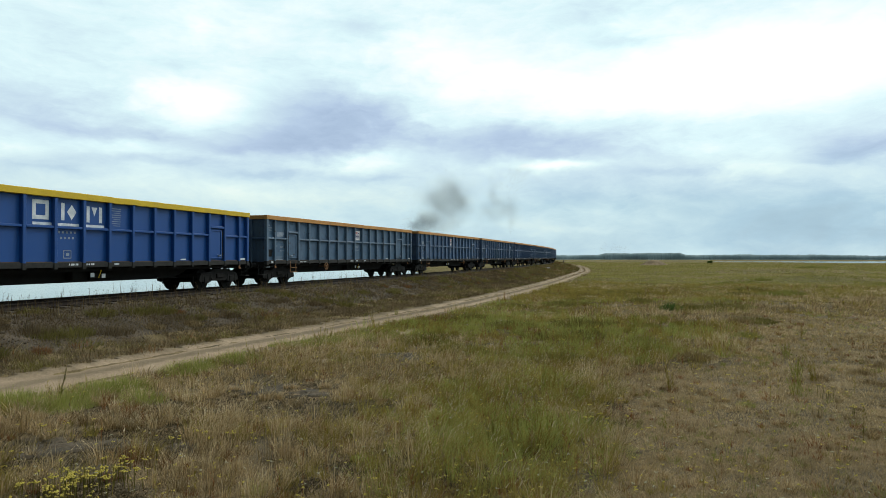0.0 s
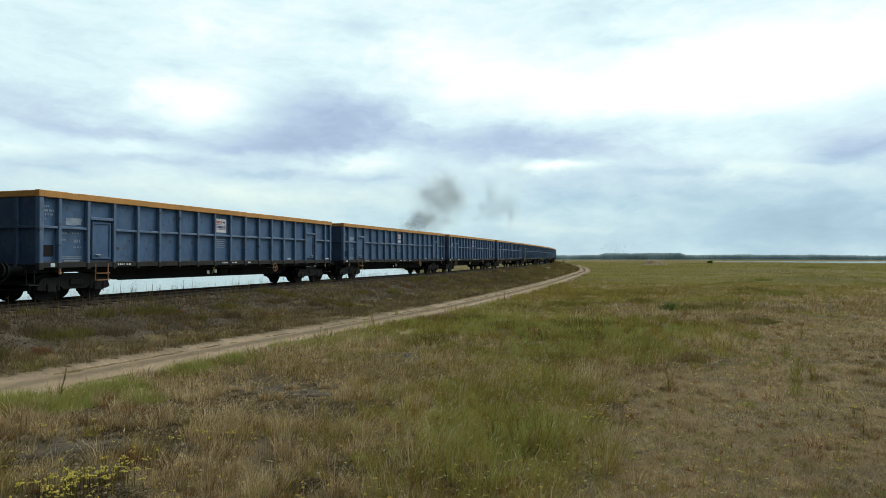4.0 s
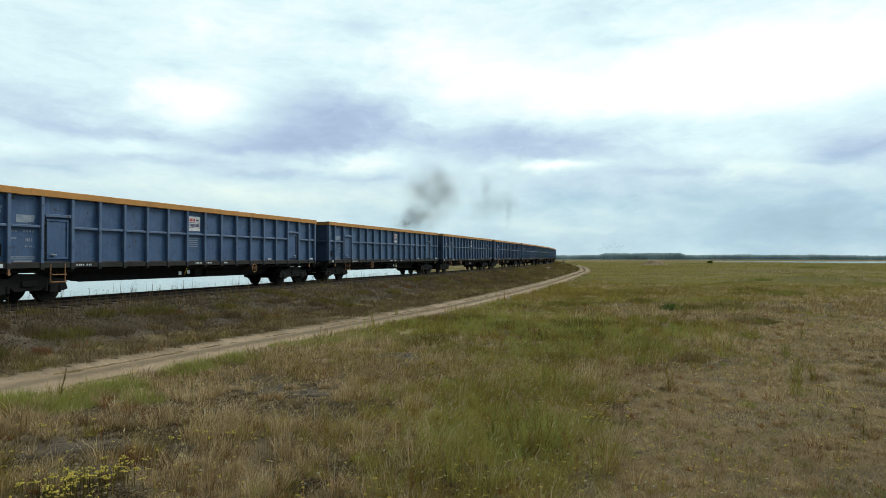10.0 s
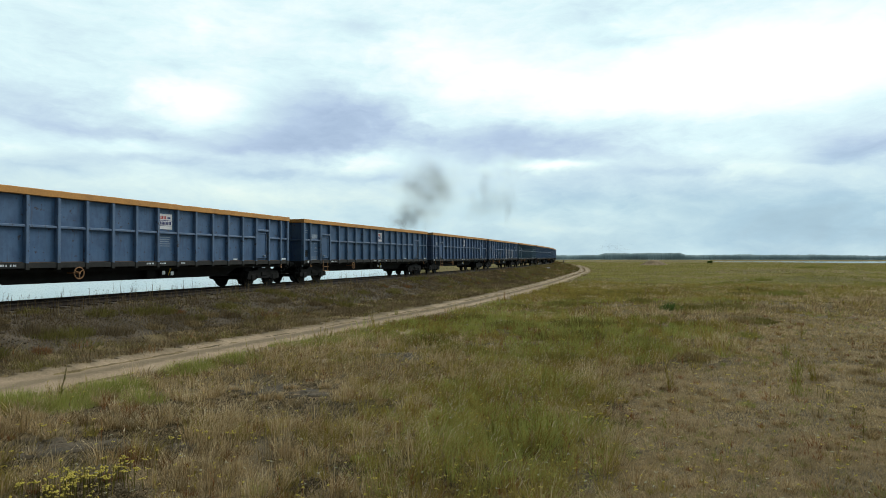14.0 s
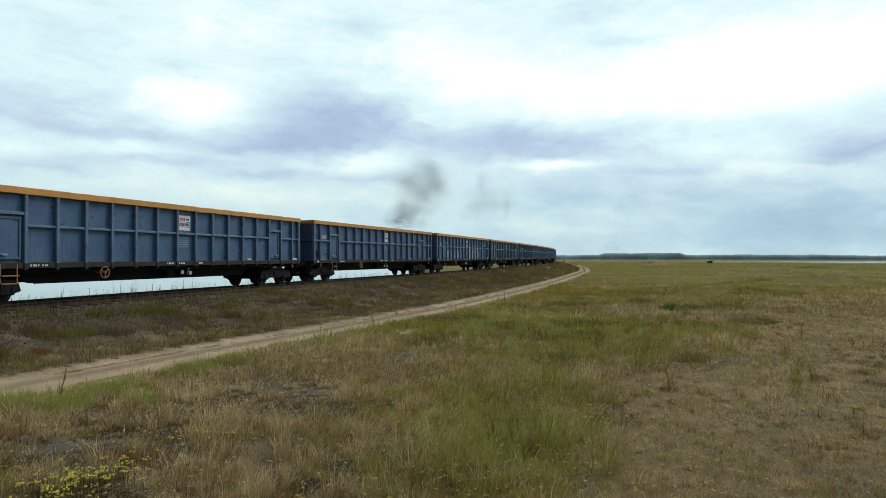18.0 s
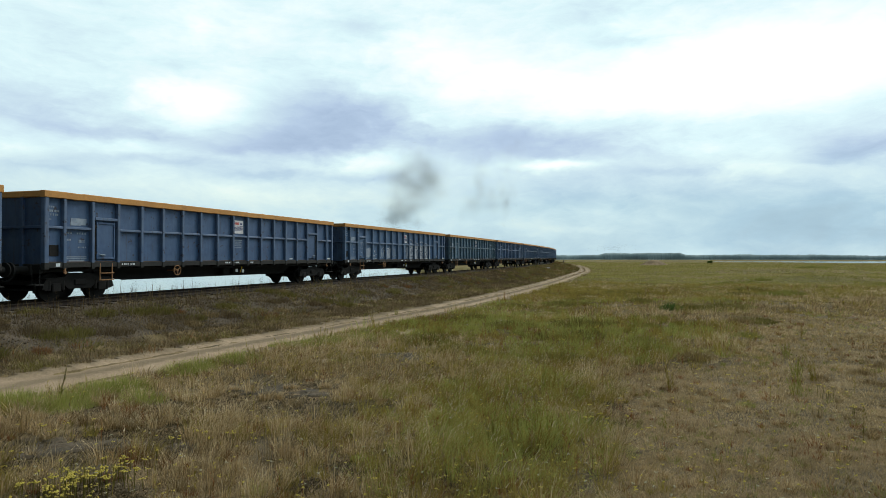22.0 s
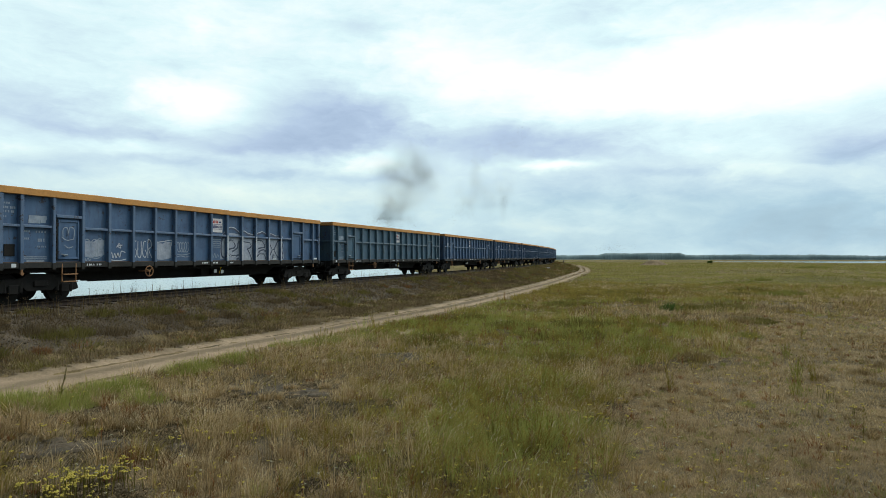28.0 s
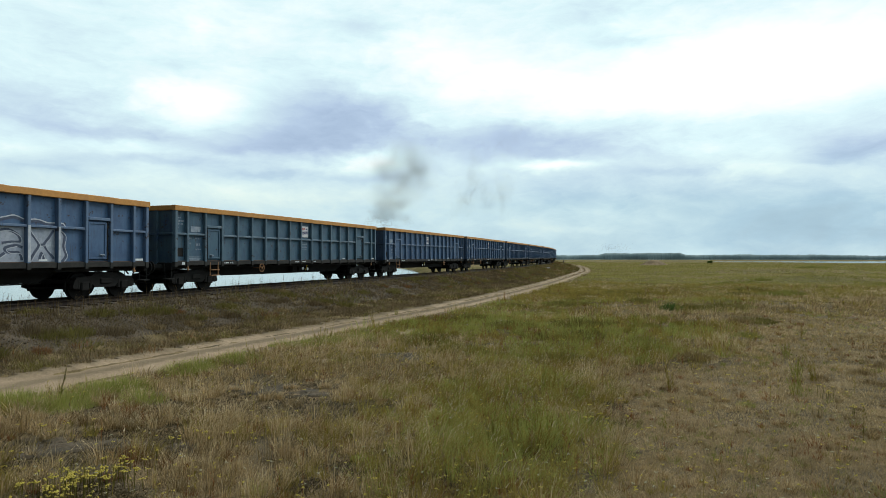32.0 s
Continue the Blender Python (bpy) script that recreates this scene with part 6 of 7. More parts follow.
    hs = 0.38 * rng.lognormal(0, 0.38, ns)
    p = settle(np.stack([x, y], 1))
    blades("trackside_stalks", p, hs, np.full(ns, 0.022), rng.uniform(0, 0.25, ns), rng.uniform(0, 6.28, ns), M_BROWN, "thin dry stalks standing beside the rail", "stalks", 8)
    k = np.repeat(np.arange(ns), 7)
    f = rng.uniform(0.35, 1.0, len(k))
    q = p[k] + np.stack([rng.normal(0, 0.012, len(k)), rng.normal(0, 0.012, len(k)), hs[k] * f], 1)
    blades("stalk_leaves", q, np.full(len(k), 0.07) * rng.uniform(0.5, 1.3, len(k)), np.full(len(k), 0.018), rng.uniform(0.4, 1.2, len(k)), rng.uniform(0, 6.28, len(k)),
           M_BROWN, "small dry leaves on the trackside stalks", "leaves", 9, segs=1)


bank_weeds()


def gravel():
    """Loose stones that have rolled down from the ballast."""
    rng = np.random.default_rng(37)
    n = 17000
    s = -18 + 110 * rng.uniform(0, 1, n) ** 1.6
    o = 1.5 + rng.gamma(1.7, 0.95, n)
    x, y, _ = on_track(s, o)
    ok = (o < 6) & (road_gap(x, y) > 1.2)
    p = settle(np.stack([x[ok], y[ok]], 1), -0.036)
    size = rng.uniform(0.010, 0.036, len(p)) + 0.0003 * np.hypot(p[:, 0], p[:, 1])
    octa = np.array([(1, 0.1, 0), (-1, 0, 0.2), (0.1, 1, 0), (0, -1, -0.1), (0.1, 0, 0.8), (0, 0, -0.7)], float)
    of = np.array([(0, 2, 4), (2, 1, 4), (1, 3, 4), (3, 0, 4), (2, 0, 5), (1, 2, 5), (3, 1, 5), (0, 3, 5)])
    v = p[:, None, :] + octa[None] * rng.uniform(0.6, 1.3, (len(p), 6, 1)) * size[:, None, None]
    f = (np.arange(len(p)) * 6)[:, None, None] + of[None]
    tagged(new("gravel", from_arrays("gravel", v.reshape(-1, 3), f.reshape(-1, 3), M_STONE)), "loose grey-brown gravel on the railway bank", "gravel", kind="stuff")


gravel()


def grass_clump(radius, height, n, mat, seed, wide):
    rng = np.random.default_rng(seed)
    phi, rho = rng.uniform(0, 6.283, n), np.sqrt(rng.uniform(0, 1, n))
    p = np.stack([rho * np.cos(phi) * radius, rho * np.sin(phi) * radius, np.full(n, -0.04)], 1)
    h = height * rng.uniform(0.5, 1.1, n) * (1.1 - 0.5 * rho)
    return blades("leaves", p, h, np.full(n, wide) * rng.uniform(0.6, 1.4, n), 0.1 + 0.5 * rho * rng.uniform(0.5, 1.3, n), phi + rng.normal(0, 0.4, n), mat, "", "", seed)


CLUMPS = [(-5.96, 11.83, 2), (-6.3, 11.48, 1), (-6.84, 10.53, 1), (-6.21, 10.48, 2), (-5.58, 13.58, 1), (-5.38, 14.08, 1), (-4.83, 15.18, 1), (-5.1, 14.98, 0), (-4.43, 17.58, 0),
          (-3.8, 17.93, 1), (-3.17, 18.43, 1), (-2.49, 19.48, 1), (-1.23, 23.4, 2), (-0.7, 20.28, 2), (-0.17, 20.98, 1), (20.7, 40.5, 5), (22.2, 41.0, 5), (11.0, 29.2, 3), (12.2, 29.8, 3), (13.4, 30.3, 3), (10.3, 28.9, 4), (-11.67, 24.87, 6), (-12.5, 19.4, 6), (-11.1, 20.6, 6), (-8.84, 25.63, 6), (-8.64, 31.03, 6), (-4.73, 37.0, 6), (-12.0, 28.6, 7), (-9.6, 23.0, 7), (1.68, 28.68, 0), (-1.64, 19.73, 0),
          (-7.29, 10.63, 1), (-5.07, 10.73, 0), (1.1, 7.4, 0), (1.7, 7.9, 0)]


def clumps():
    rr = random.Random(6)
    protos = []
    fresh, olive = "fresh green clump of grass at the road's edge", "olive scrub on a low rise of the meadow"
    for i, (rad, h, n, mat, lab) in enumerate(((0.38, 0.34, 560, M_BRIGHT, fresh), (0.50, 0.40, 850, M_BRIGHT, fresh), (0.66, 0.45, 1250, M_BRIGHT, fresh), (0.95, 0.42, 700, M_OLIVE, olive),
                                               (0.42, 0.50, 500, M_DEEP, "small deep-green bush in the open meadow"), (1.0, 0.50, 900, M_DULL, "dark green clump of grass in the open meadow"),
                                               (0.50, 0.36, 620, M_OLIVE, "olive scrub on the railway bank"), (0.36, 0.34, 380, M_RUSTY, "reddish withered dock on the railway bank"),
                                               (0.55, 0.34, 620, M_BROWN, "brown withered shrub on the railway bank"), (0.40, 0.30, 520, M_TAN, "tan dried grass clump on the railway bank"),
                                               (0.60, 0.44, 640, M_DULL, "soft olive-green clump in the open meadow"), (0.34, 0.30, 420, M_BRIGHT, "leafy bright green herb in the meadow"),
                                               (0.38, 0.46, 460, M_TAN, "dry brown twiggy bush in the meadow"), (0.60, 0.30, 620, M_HEAD, "pale blond tuft of dry grass in the meadow"))):
        c = new("grass_clump")
        part("leaves", grass_clump(rad, h, n, mat, 70 + i, (0.0075, 0.022, 0.011, 0.012)[(i > 2) + (i > 5) + (i > 9)]), c)
        tagged(c, lab, "bush" if i == 4 else "grass", "green grass clumps")
        protos.append(c)
    # shrubs scattered over the bank, olive, brown and reddish
    bank = []
    for _ in range(120):
        t = -12 + 120 * rr.random() ** 1.5
        x, y, _h = on_track(t, rr.uniform(1.9, 5.2))
        if road_gap(np.array([x]), np.array([y]))[0] > 2.0:
            bank.append((x, y, rr.choice((6, 6, 8, 8, 9, 9, 7))))
    for t in (22.6, 23.6, 24.4, 25.4):
        x, y, _h = on_track(t, 1.75)
        bank.append((x, y, 6))
    # soft clumps all over the meadow, in loose groups
    field = [(81.0, 140.0, 5, 2.6), (84.0, 141.0, 5, 2.2), (78.5, 139.5, 5, 1.9), (5.9, 14.95, 12, 1.0), (6.15, 15.1, 12, 0.8), (11.3, 24.3, 12, 1.3), (12.0, 24.6, 3, 0.8), (9.2, 19.4, 10, 0.8), (1.87, 6.95, 11, 0.7),
             (4.77, 10.05, 11, 0.6), (25.0, 57.0, 10, 1.8), (27.0, 60.0, 10, 2.0), (29.5, 61.0, 10, 1.8), (32.0, 64.0, 10, 2.2), (22.5, 41.6, 10, 1.5), (13.0, 30.6, 10, 1.2), (14.6, 30.8, 10, 1.2), (11.6, 29.6, 3, 1.2), (38.0, 55.0, 10, 1.6)]
    for _ in range(240):
        d = 13.0 * (62.0 / 13.0) ** rr.random()
        a = radians(rr.uniform(-12, 36))
        x, y = d * math.sin(a), d * math.cos(a)
        g, lo, ok = growth(np.array([[x, y]]))
        if not ok[0] or lumps(np.array([x]), np.array([y]), 0.12 * d + 2.0, 7.3)[0] < -0.1:
            continue
        k = rr.choice((10, 10, 3, 13)) if g[0] > 0.25 else rr.choice((10, 13, 13, 10) if g[0] > -0.3 else (9, 13, 13))
        field.append((x, y, k, rr.uniform(0.45, 1.0) * (0.7 + 0.012 * d)))
    seen = set()
    for x, y, k, *size in CLUMPS + bank + field:
        z = float(terrain(np.array([x]), np.array([y]))[0])
        w = size[0] if size else rr.uniform(0.85, 1.15)
        m = pose(x, y, z, 0, 0, rr.uniform(0, 360)) @ Matrix.Diagonal((w, w, min(w, 1.0) * (rr.uniform(0.75, 1.0) if size else 1.05) + 0.5 * max(0, w - 1), 1))
        if k in seen:
            ob = copy_thing(protos[k], m)
        else:
            ob = protos[k]
            ob.matrix_basis = m
            seen.add(k)


clumps()


def tall_weed(height, leaves, seed, mat, stem_mat, stems=4):
    """A stand of upright stems from one root, with narrow leaves up each."""
    rng = np.random.default_rng(seed)
    ob = new("tall_weed")
    tops = []
    for k in range(stems):
        a = rng.uniform(0, 6.28)
        h = height * (1.0 if k == 0 else rng.uniform(0.5, 0.9))
        base = Vector((rng.normal(0, 0.05), rng.normal(0, 0.05), -0.04)) if k else Vector((0, 0, -0.04))
        tip = base + Vector((math.cos(a) * 0.16 * h + 0.05, math.sin(a) * 0.16 * h, h))
        mid = (base + tip) / 2 + Vector((-0.015, 0, 0))
        part("stem", Shape().bar(base, mid, 0.0045, 5).bar(mid, tip, 0.003, 5).mesh("stem", stem_mat), ob)
        tops.append((base, tip))
    k = rng.integers(0, len(tops), leaves)
    f = rng.uniform(0.05, 1.0, leaves)
    p = np.array([np.array(tops[i][0].lerp(tops[i][1], t)) for i, t in zip(k, f)])
    lh = 0.12 * (1.2 - f) * rng.uniform(0.6, 1.3, leaves) + 0.02
    part("leaves", blades("leaves", p, lh, np.full(leaves, 0.0075), rng.uniform(0.4, 1.1, leaves), rng.uniform(0, 6.28, leaves), mat, "", "", seed), ob)
    return ob


WEEDS = [(-6.52, 10.83, 3), (-3.55, 19.13, 1), (-4.6, 15.23, 1), (-2.58, 23.43, 1), (-2.0, 26.78, 0), (4.43, 18.43, 0), (4.84, 19.43, 1), (4.77, 15.13, 0), (1.54, 26.28, 1), (3.18, 22.98, 1),
         (3.72, 19.43, 0), (10.12, 27.43, 2), (10.07, 26.33, 1), (24.99, 52.54, 2), (26.67, 55.04, 1), (27.55, 64.54, 1), (27.64, 61.54, 1), (1.16, 7.03, 0), (0.77, 7.23, 1), (0.8, 8.18, 0),
         (2.13, 9.78, 0), (4.1, 11.53, 1), (6.09, 10.98, 0), (6.44, 11.53, 0), (4.96, 15.08, 1), (2.55, 14.33, 1), (4.58, 19.43, 1),
         (5.28, 16.5, 2), (5.1, 16.1, 2), (5.5, 16.9, 1), (5.7, 16.0, 0), (4.9, 16.6, 0), (0.89, 9.1, 2), (0.75, 9.3, 1), (1.02, 9.0, 0), (1.66, 10.66, 2), (1.8, 10.5, 1), (2.23, 20.8, 1), (2.4, 21.2, 2), (2.9, 20.5, 1),
         (7.0, 12.6, 0), (7.2, 12.9, 0), (7.1, 12.3, 1), (8.19, 15.1, 0), (8.3, 15.4, 1), (-3.31, 18.7, 1), (-3.6, 18.2, 1), (1.1, 7.6, 2), (1.0, 6.9, 1), (0.6, 7.3, 2), (0.2, 6.7, 0), (5.9, 20.5, 1), (6.3, 21.0, 2),
         (-0.1, 24.0, 1), (0.6, 25.2, 1), (3.0, 27.5, 1), (4.0, 29.0, 2), (4.6, 28.0, 1), (15.4, 36.5, 1), (12.6, 33.0, 1), (17.2, 40.0, 2), (28.5, 61.0, 2), (30.0, 62.0, 2), (24.0, 58.0, 2), (33.0, 66.0, 2)]


def weeds():
    rr = random.Random(8)
    protos = [tall_weed(0.46, 80, 81, M_BRIGHT, M_GREEN, 4), tall_weed(0.60, 100, 82, M_GREEN, M_GREEN, 5), tall_weed(0.72, 170, 83, M_BRIGHT, M_GREEN, 7), tall_weed(0.62, 90, 84, M_OLIVE, M_BROWN, 1)]
    labs = ["slender green weed standing above the meadow grass", "tall dull-green weed in the meadow", "bushy green weed standing in the meadow", "dark brownish spike of a weed beside the road"]
    for q, lab in zip(protos, labs):
        tagged(q, lab, "weed", "tall meadow weeds")
    seen = set()
    for x, y, k in WEEDS:
        z = float(terrain(np.array([x]), np.array([y]))[0])
        m = pose(x, y, z, rr.uniform(-6, 6), rr.uniform(-6, 6), rr.uniform(0, 360))
        if k in seen:
            copy_thing(protos[k], m)
        else:
            protos[k].matrix_basis = m
            seen.add(k)


weeds()


def heads(name, pos, size, mat, label, category, seed):
    """Small flattened flower heads, each a cluster of florets."""
    rng = np.random.default_rng(seed)
    per = 6
    c = np.repeat(pos, per, 0) + rng.normal(0, 1, (len(pos) * per, 3)) * np.repeat(size, per)[:, None] * np.array([0.5, 0.5, 0.16])
    octa = np.array([(1, 0, 0), (-1, 0, 0), (0, 1, 0), (0, -1, 0), (0, 0, 0.7), (0, 0, -0.7)], float)
    of = np.array([(0, 2, 4), (2, 1, 4), (1, 3, 4), (3, 0, 4), (2, 0, 5), (1, 2, 5), (3, 1, 5), (0, 3, 5)])
    v = c[:, None, :] + octa[None] * (np.repeat(size, per) * 0.36)[:, None, None]
    f = (np.arange(len(c)) * 6)[:, None, None] + of[None]
    me = from_arrays(name, v.reshape(-1, 3), f.reshape(-1, 3), mat)
    return me if not label else tagged(new(name, me), label, category, kind="stuff")


FLOWERS = [(-3.25, 5.46, 21), (-3.23, 5.76, 17), (-3.18, 6.01, 15), (-3.1, 6.11, 9), (-3.36, 5.31, 17), (-3.47, 5.66, 11), (-2.92, 7.26, 5), (-2.33, 7.36, 6), (-3.2, 6.36, 8), (1.9, 7.91, 7), (1.84, 8.11, 4), (-0.17, 13.43, 8), (6.43, 10.58, 7), (-4.74, 8.06, 4), (-5.19, 8.11, 4), (0.56, 13.83, 5), (5.77, 9.23, 6), (3.28, 17.98, 7), (4.87, 20.63, 7)]


def flowers():
    rng = np.random.default_rng(91)
    for i, (x, y, n) in enumerate(FLOWERS):
        ob = new("flower_clump")
        z = float(terrain(np.array([x]), np.array([y]))[0])
        ob.matrix_basis = pose(x, y, z)
        base = np.column_stack([rng.normal(0, 0.17, n), rng.normal(0, 0.16, n), np.full(n, -0.03)])
        h = rng.uniform(0.14, 0.28, n)
        tip = base + np.column_stack([rng.normal(0, 0.02, n), rng.normal(0, 0.02, n), h])
        s = Shape()
        for a, b in zip(base, tip):
            s.bar(a, b, 0.0035, 4)
        part("stem_tuft", s.mesh("stems", M_OLIVE), ob)["kind"] = "stuff"
        part("blossom", heads("heads", tip, rng.uniform(0.020, 0.040, n), M_YELLOW, "", "", 100 + i), ob, "yellow flower heads")["kind"] = "stuff"
        tagged(ob, "clump of yellow everlasting flowers in dry grass" if n > 9 else "few small yellow flowers in the dry grass", "flowers", "yellow flower clumps")
    # single ones strewn over the meadow
    p = wedge(2400, 5.0, 70, 93)
    green, low, ok = growth(p)
    p = p[ok & ((low > 0.0) | (rng.uniform(0, 1, len(p)) < 0.3))]
    q = settle(p)
    q[:, 2] += rng.uniform(0.08, 0.26, len(q))
    m = rng.uniform(0, 1, len(q)) < 0.75
    r = np.hypot(q[:, 0], q[:, 1])
    heads("meadow_flowers", q[m], 0.014 + 0.0007 * r[m], M_YELLOW, "small yellow flowers strewn over the meadow", "flowers", 94)
    heads("pale_flowers", q[~m], 0.014 + 0.0006 * r[~m], M_PALE, "small whitish flowers strewn over the meadow", "flowers", 95)


flowers()


def forest():
    """The far wood: a rolling canopy with an uneven edge and crowns of many sizes."""
    rng = np.random.default_rng(41)
    deg = np.arange(-44.0, 45.0, 0.045)
    az = np.radians(deg)
    tall = 4.7 + 3.3 * step(13.6, 14.4, deg) * (1 - step(20.3, 21.0, deg)) + 0.4 * step(20.3, 21.0, deg) - 1.2 * step(28.0, 34.0, deg) + 0.5 * step(-1.0, 3.0, -deg)
    tall = tall + 0.30 * np.sin(az * 61) + 0.25 * np.sin(az * 143 + 1) + 0.16 * np.sin(az * 410) + 0.14 * np.sin(az * 950 + 2)
    n = len(az)
    rows = []
    for out, t in ((0.0, 0.0), (1.5, 0.45), (4.0, 0.74), (8.0, 0.90), (14.0, 0.97), (24.0, 1.0), (40.0, 1.0), (70.0, 0.98)):
        d = 1060 + out + rng.normal(0, 0.5, n) + 5.0 * np.sin(az * 97)
        crown = rng.gamma(2.0, 0.09, n) - 0.15
        rows.append(np.stack([d * np.sin(az), d * np.cos(az), -4.5 + (tall + 4.5) * t + crown * (t > 0.5)], -1))
    v = np.stack(rows)
    idx = np.arange(v.shape[0] * n).reshape(v.shape[0], n)
    f = np.stack([idx[:-1, :-1], idx[:-1, 1:], idx[1:, 1:], idx[1:, :-1]], -1).reshape(-1, 4)
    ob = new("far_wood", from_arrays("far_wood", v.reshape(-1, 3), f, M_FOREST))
    for q in ob.data.polygons:
        q.use_smooth = True
    tagged(ob, "low wood along the far shore, haze in its colour", "forest", kind="stuff")


forest()

# ---------------------------------------------------------------- small things by the line


def far_things():
    """A pale sand heap and a dark bush far out by the shore."""
    rng = np.random.default_rng(52)
    n, m = 10, 28
    ang = np.arange(m) * 2 * np.pi / m
    v, f = [(0.0, 0.0, 1.75)], []
    for i in range(1, n + 1):
        k = i / n
        rr = k * (1 + 0.16 * np.sin(3 * ang + 1) + 0.10 * np.sin(7 * ang))
        hz = 1.75 * (0.5 + 0.5 * math.cos(math.pi * k)) * (1 + 0.25 * np.sin(4 * ang) * k) - 0.5 * (k > 0.99)
        v += [(5.4 * r * math.cos(a), 3.0 * r * math.sin(a), z) for r, a, z in zip(rr, ang, hz)]
        for j in range(m):
            a, b = 1 + (i - 1) * m + j, 1 + (i - 1) * m + (j + 1) % m
            f += [(0, a, b)] if i == 1 else [(a - m, a, b), (a - m, b, b - m)]
    ob = new("sand_heap", bpy.data.meshes.new("sand_heap"))
    ob.data.from_pydata([tuple(map(float, q)) for q in v], [], f)
    ob.data.materials.append(M_SAND)
    ob.matrix_basis = pose(66.0, 200.0, float(terrain(np.array([66.0]), np.array([200.0]))[0]) - 0.1)
    tagged(ob, "low heap of pale sand in the far meadow", "sand heap")
    bush = new("far_bush")
    n = 420
    d = rng.normal(0, 1, (n, 3))
    d /= np.linalg.norm(d, axis=1)[:, None]
    p = d * np.array([1.0, 0.8, 0.6]) * rng.uniform(0.5, 1.0, (n, 1)) * (1 + 0.3 * np.sin(5 * d[:, 0:1]))
    p[:, 2] = np.maximum(p[:, 2] + 0.45, 0.0)
    part("leaves", blades("leaves", p, np.full(n, 0.3), np.full(n, 0.16), rng.uniform(0.3, 1.2, n), rng.uniform(0, 6.28, n), M_DEEP, "", "", 53), bush)
    s = Shape()
    for a in range(4):
        s.bar((0.1 * a - 0.15, 0, -0.4), (0.7 * math.cos(a * 1.6), 0.5 * math.sin(a * 1.6), 0.8), 0.05, 6)
    part("trunk", s.mesh("trunk", M_BROWN), bush)
    bush.matrix_basis = pose(105.5, 251.0, float(terrain(np.array([105.5]), np.array([251.0]))[0]))
    tagged(bush, "dark bush standing by the far shore", "bush")


far_things()


def small_things():
    x, y, _ = on_track(92.0, 3.4)
    s = Shape()
    bmesh.ops.create_icosphere(s.bm, subdivisions=2, radius=0.3, matrix=Matrix.Diagonal((1.3, 0.8, 0.5, 1)))
    for v in s.bm.verts:
        v.co *= 1 + 0.25 * noise.noise(v.co * 5)
    ob = new("stone", s.mesh("stone", M_SIGN))
    ob.matrix_basis = pose(x, y, float(terrain(np.array([x]), np.array([y]))[0]) + 0.1, 0, 0, 20)
    tagged(ob, "pale whitish stone lying on the railway bank", "stone")
    ob = new("marker_post")
    x, y = 36.0, 190.0
    ob.matrix_basis = pose(x, y, float(terrain(np.array([x]), np.array([y]))[0]))
    part("shaft", Shape().box((0, 0, 0.5), (0.22, 0.22, 1.1), bevel=0.02).mesh("shaft", M_SLEEPER), ob)
    part("top_board", Shape().box((0, -0.02, 1.1), (0.34, 0.12, 0.36), bevel=0.02).mesh("top_board", M_SLEEPER), ob)
    tagged(ob, "dark wooden marker post beside the road", "post")


small_things()

# ---------------------------------------------------------------- what moves
# metres that the train has run, every half second
RUN = [0.05, 4.28, 8.49, 12.67, 16.81, 20.92, 24.99, 29.01, 32.98, 36.89, 40.74, 44.53, 48.25, 51.91, 55.5, 59.02, 62.48, 65.87, 69.19, 72.45, 75.64, 78.77, 81.83,
       84.84, 87.78, 90.65, 93.45, 96.19, 98.85, 101.46, 104.0, 106.49, 108.93, 111.32, 113.66, 115.96, 118.22, 120.44, 122.62, 124.77, 126.89, 128.97, 131.02, 133.04,
       135.03, 137.0, 138.94, 140.85, 142.74, 144.6, 146.44, 148.25, 150.04, 151.82, 153.57, 155.3, 157.01, 158.7, 160.37, 162.03, 163.66, 165.28, 166.88, 168.46, 170.03]
RUN_T = np.arange(len(RUN)) * 0.5
FIRST = 14.52


def make_insect():
    """A small dark insect that flies past."""
    ob = new("insect")
    s = Shape()
    bmesh.ops.create_icosphere(s.bm, subdivisions=2, radius=0.0038, matrix=Matrix.Diagonal((1.5, 0.8, 0.8, 1)))
    part("body", s.mesh("body", M_BLACK), ob)
    for side in (1, -1):
        wing = Shape().prism([(-0.002, 0.0), (0.0025, 0.0), (0.0015, 0.006), (-0.0025, 0.0075), (-0.005, 0.005)], -0.0002, 0.0002)
        part("wing", wing.mesh("wing", M_SOLE), ob, "", pose(0.0, 0.002 * side, 0.0025, -90 + 65 * side, 0, 0))
    return tagged(ob, "small dark flying insect", "insect")


INSECT = make_insect()


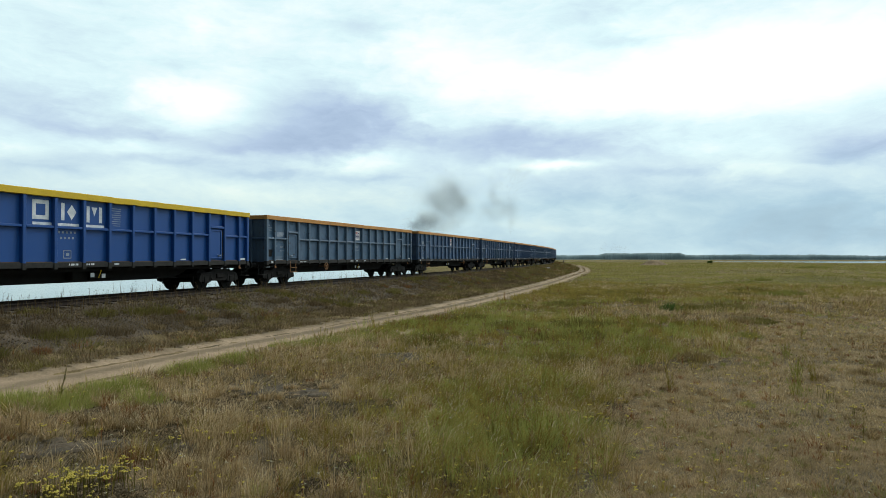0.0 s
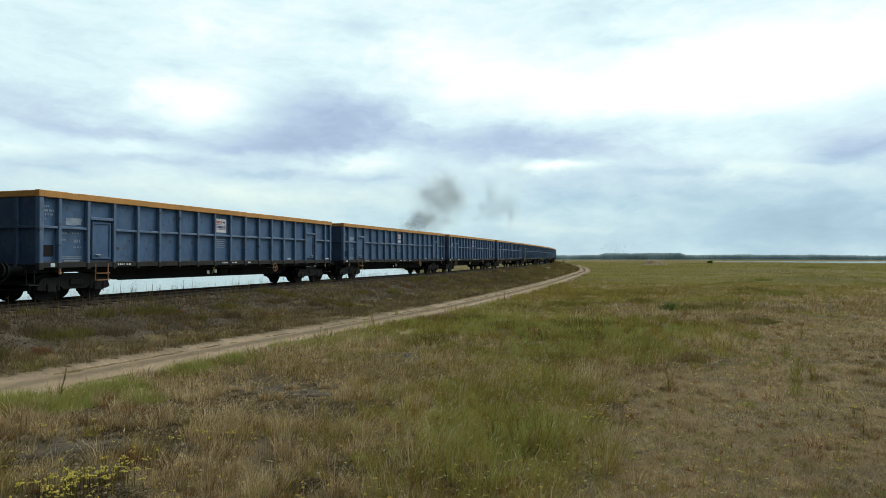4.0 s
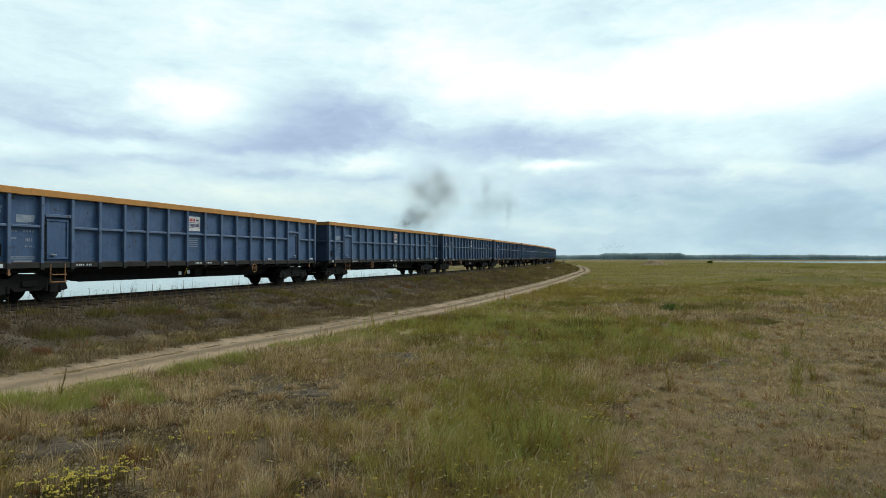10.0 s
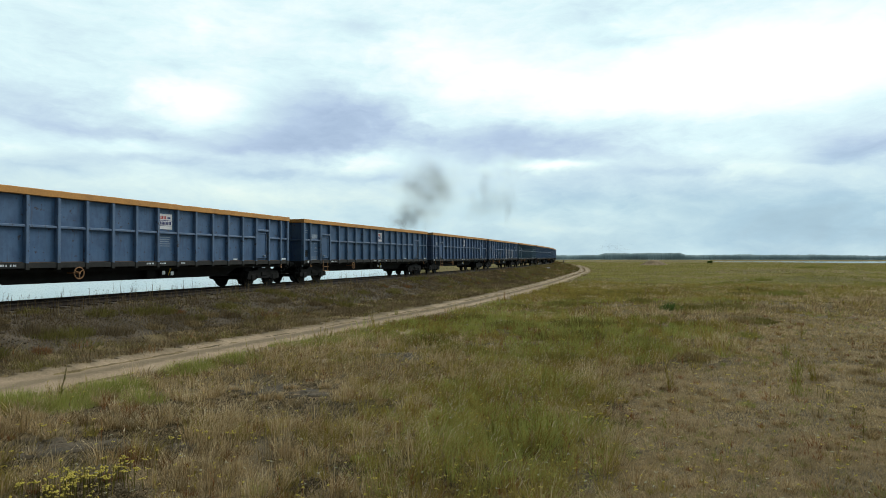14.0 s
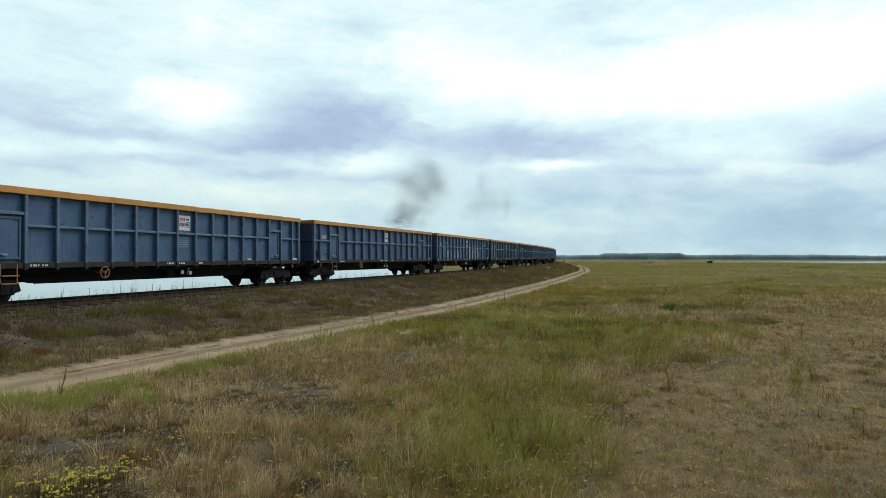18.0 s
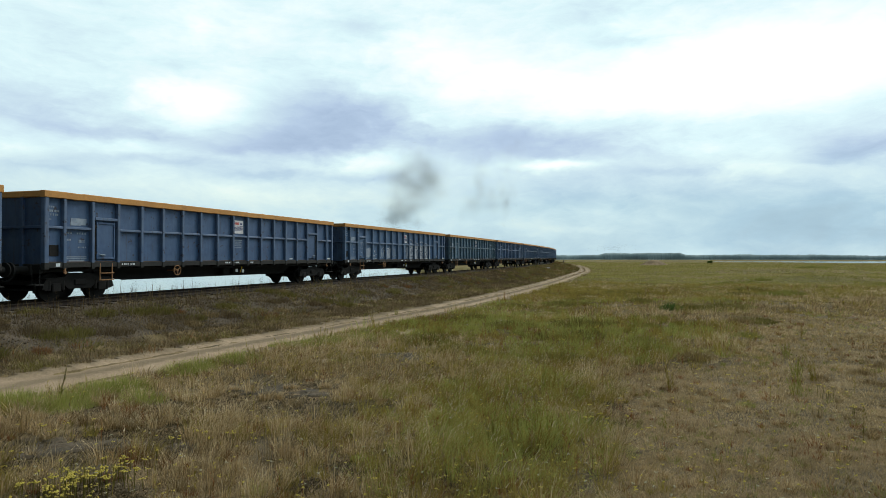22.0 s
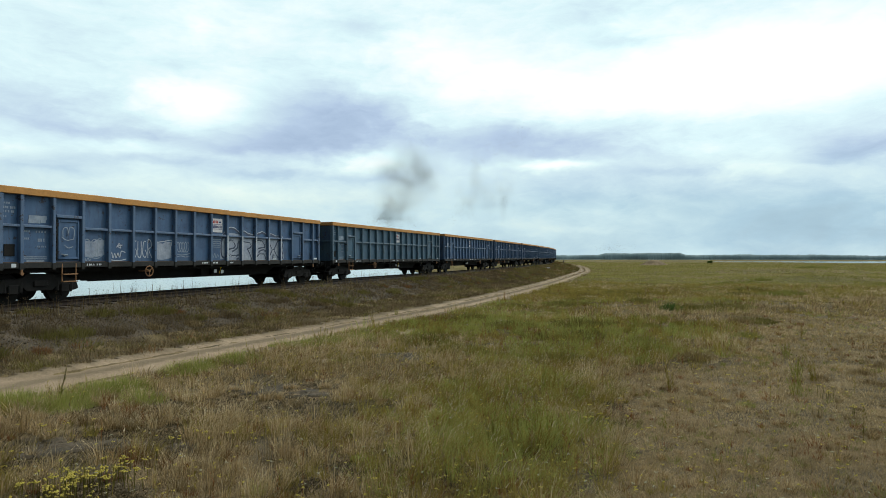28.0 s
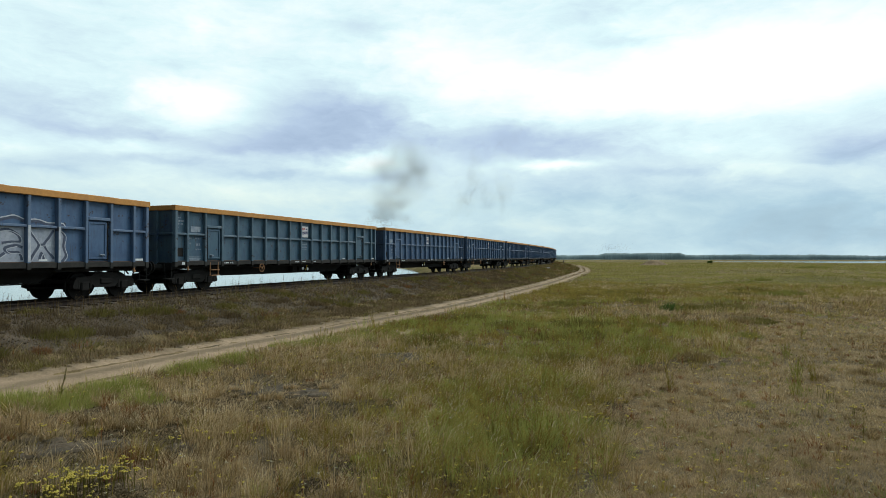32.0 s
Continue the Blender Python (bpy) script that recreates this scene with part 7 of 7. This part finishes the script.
def wagon_pose(s):
    xa, ya, _ = on_track(s - PIVOT)
    xb, yb, _ = on_track(s + PIVOT)
    return pose((xa + xb) / 2, (ya + yb) / 2, 0, 0, 0, math.degrees(math.atan2(yb - ya, xb - xa)))


def motions():
    for k, w in WAGONS.items():
        rows = []
        for t, run in zip(RUN_T, RUN):
            rows.append((float(t), wagon_pose(max(FIRST + PITCH * k - run, -140.0))))
        walk(w, rows)
    # the wheels of the wagons that come near roll with the run
    steps = [0.0]
    while steps[-1] < 31.9:
        v = (np.interp(steps[-1] + 0.25, RUN_T, RUN) - np.interp(max(steps[-1] - 0.25, 0), RUN_T, RUN)) / min(0.5, steps[-1] + 0.25)
        steps.append(min(32.0, steps[-1] + max(1, math.floor(0.50 / v * FPS)) / FPS))
    turns = [(t, math.degrees(np.interp(t, RUN_T, RUN) / 0.46)) for t in steps]
    for k in range(-1, 9):
        for w in WAGONS[k].children_recursive:
            if w.name.startswith("wheelset"):
                x = w.matrix_basis.translation.x
                walk(w, [(t, pose(x, 0, 0.46, 0, -a, 0)) for t, a in turns])
    for ob, a, b in SMOKE:
        rows = []
        for t in (0.0, 8.0, 16.0, 24.0, 32.0):
            f = t / 32
            rows.append((t, Matrix.Translation(sky_place(a[0] + (b[0] - a[0]) * f, a[1] + (b[1] - a[1]) * f))))
        walk(ob, rows)
    # the insect rests in the grass, crosses the view within a second and is gone into the grass again
    rest = pose(1.9, 12.4, float(terrain(np.array([1.9]), np.array([12.4]))[0]) + 0.03)
    rows = [(0.0, rest), (8.0, rest), (8.3, rest)]
    for t, px, py, d in ((8.6, 952, 365, 9.0), (8.7, 975, 371, 8.0), (8.8, 1002, 362, 7.0), (9.0, 1069, 321, 5.4), (9.2, 1139, 322, 3.8), (9.3, 1196, 361, 3.1), (9.4, 1267, 424, 2.5), (9.5, 1360, 500, 2.1), (9.7, 1620, 640, 1.7)):
        rows.append((t, Matrix.Translation(sky_place(px, py, d))))
    gone = pose(3.0, -1.0, float(terrain(np.array([3.0]), np.array([-1.0]))[0]) + 0.03)
    walk(INSECT, rows + [(10.2, gone), (10.6, gone), (32.0, gone)])


motions()
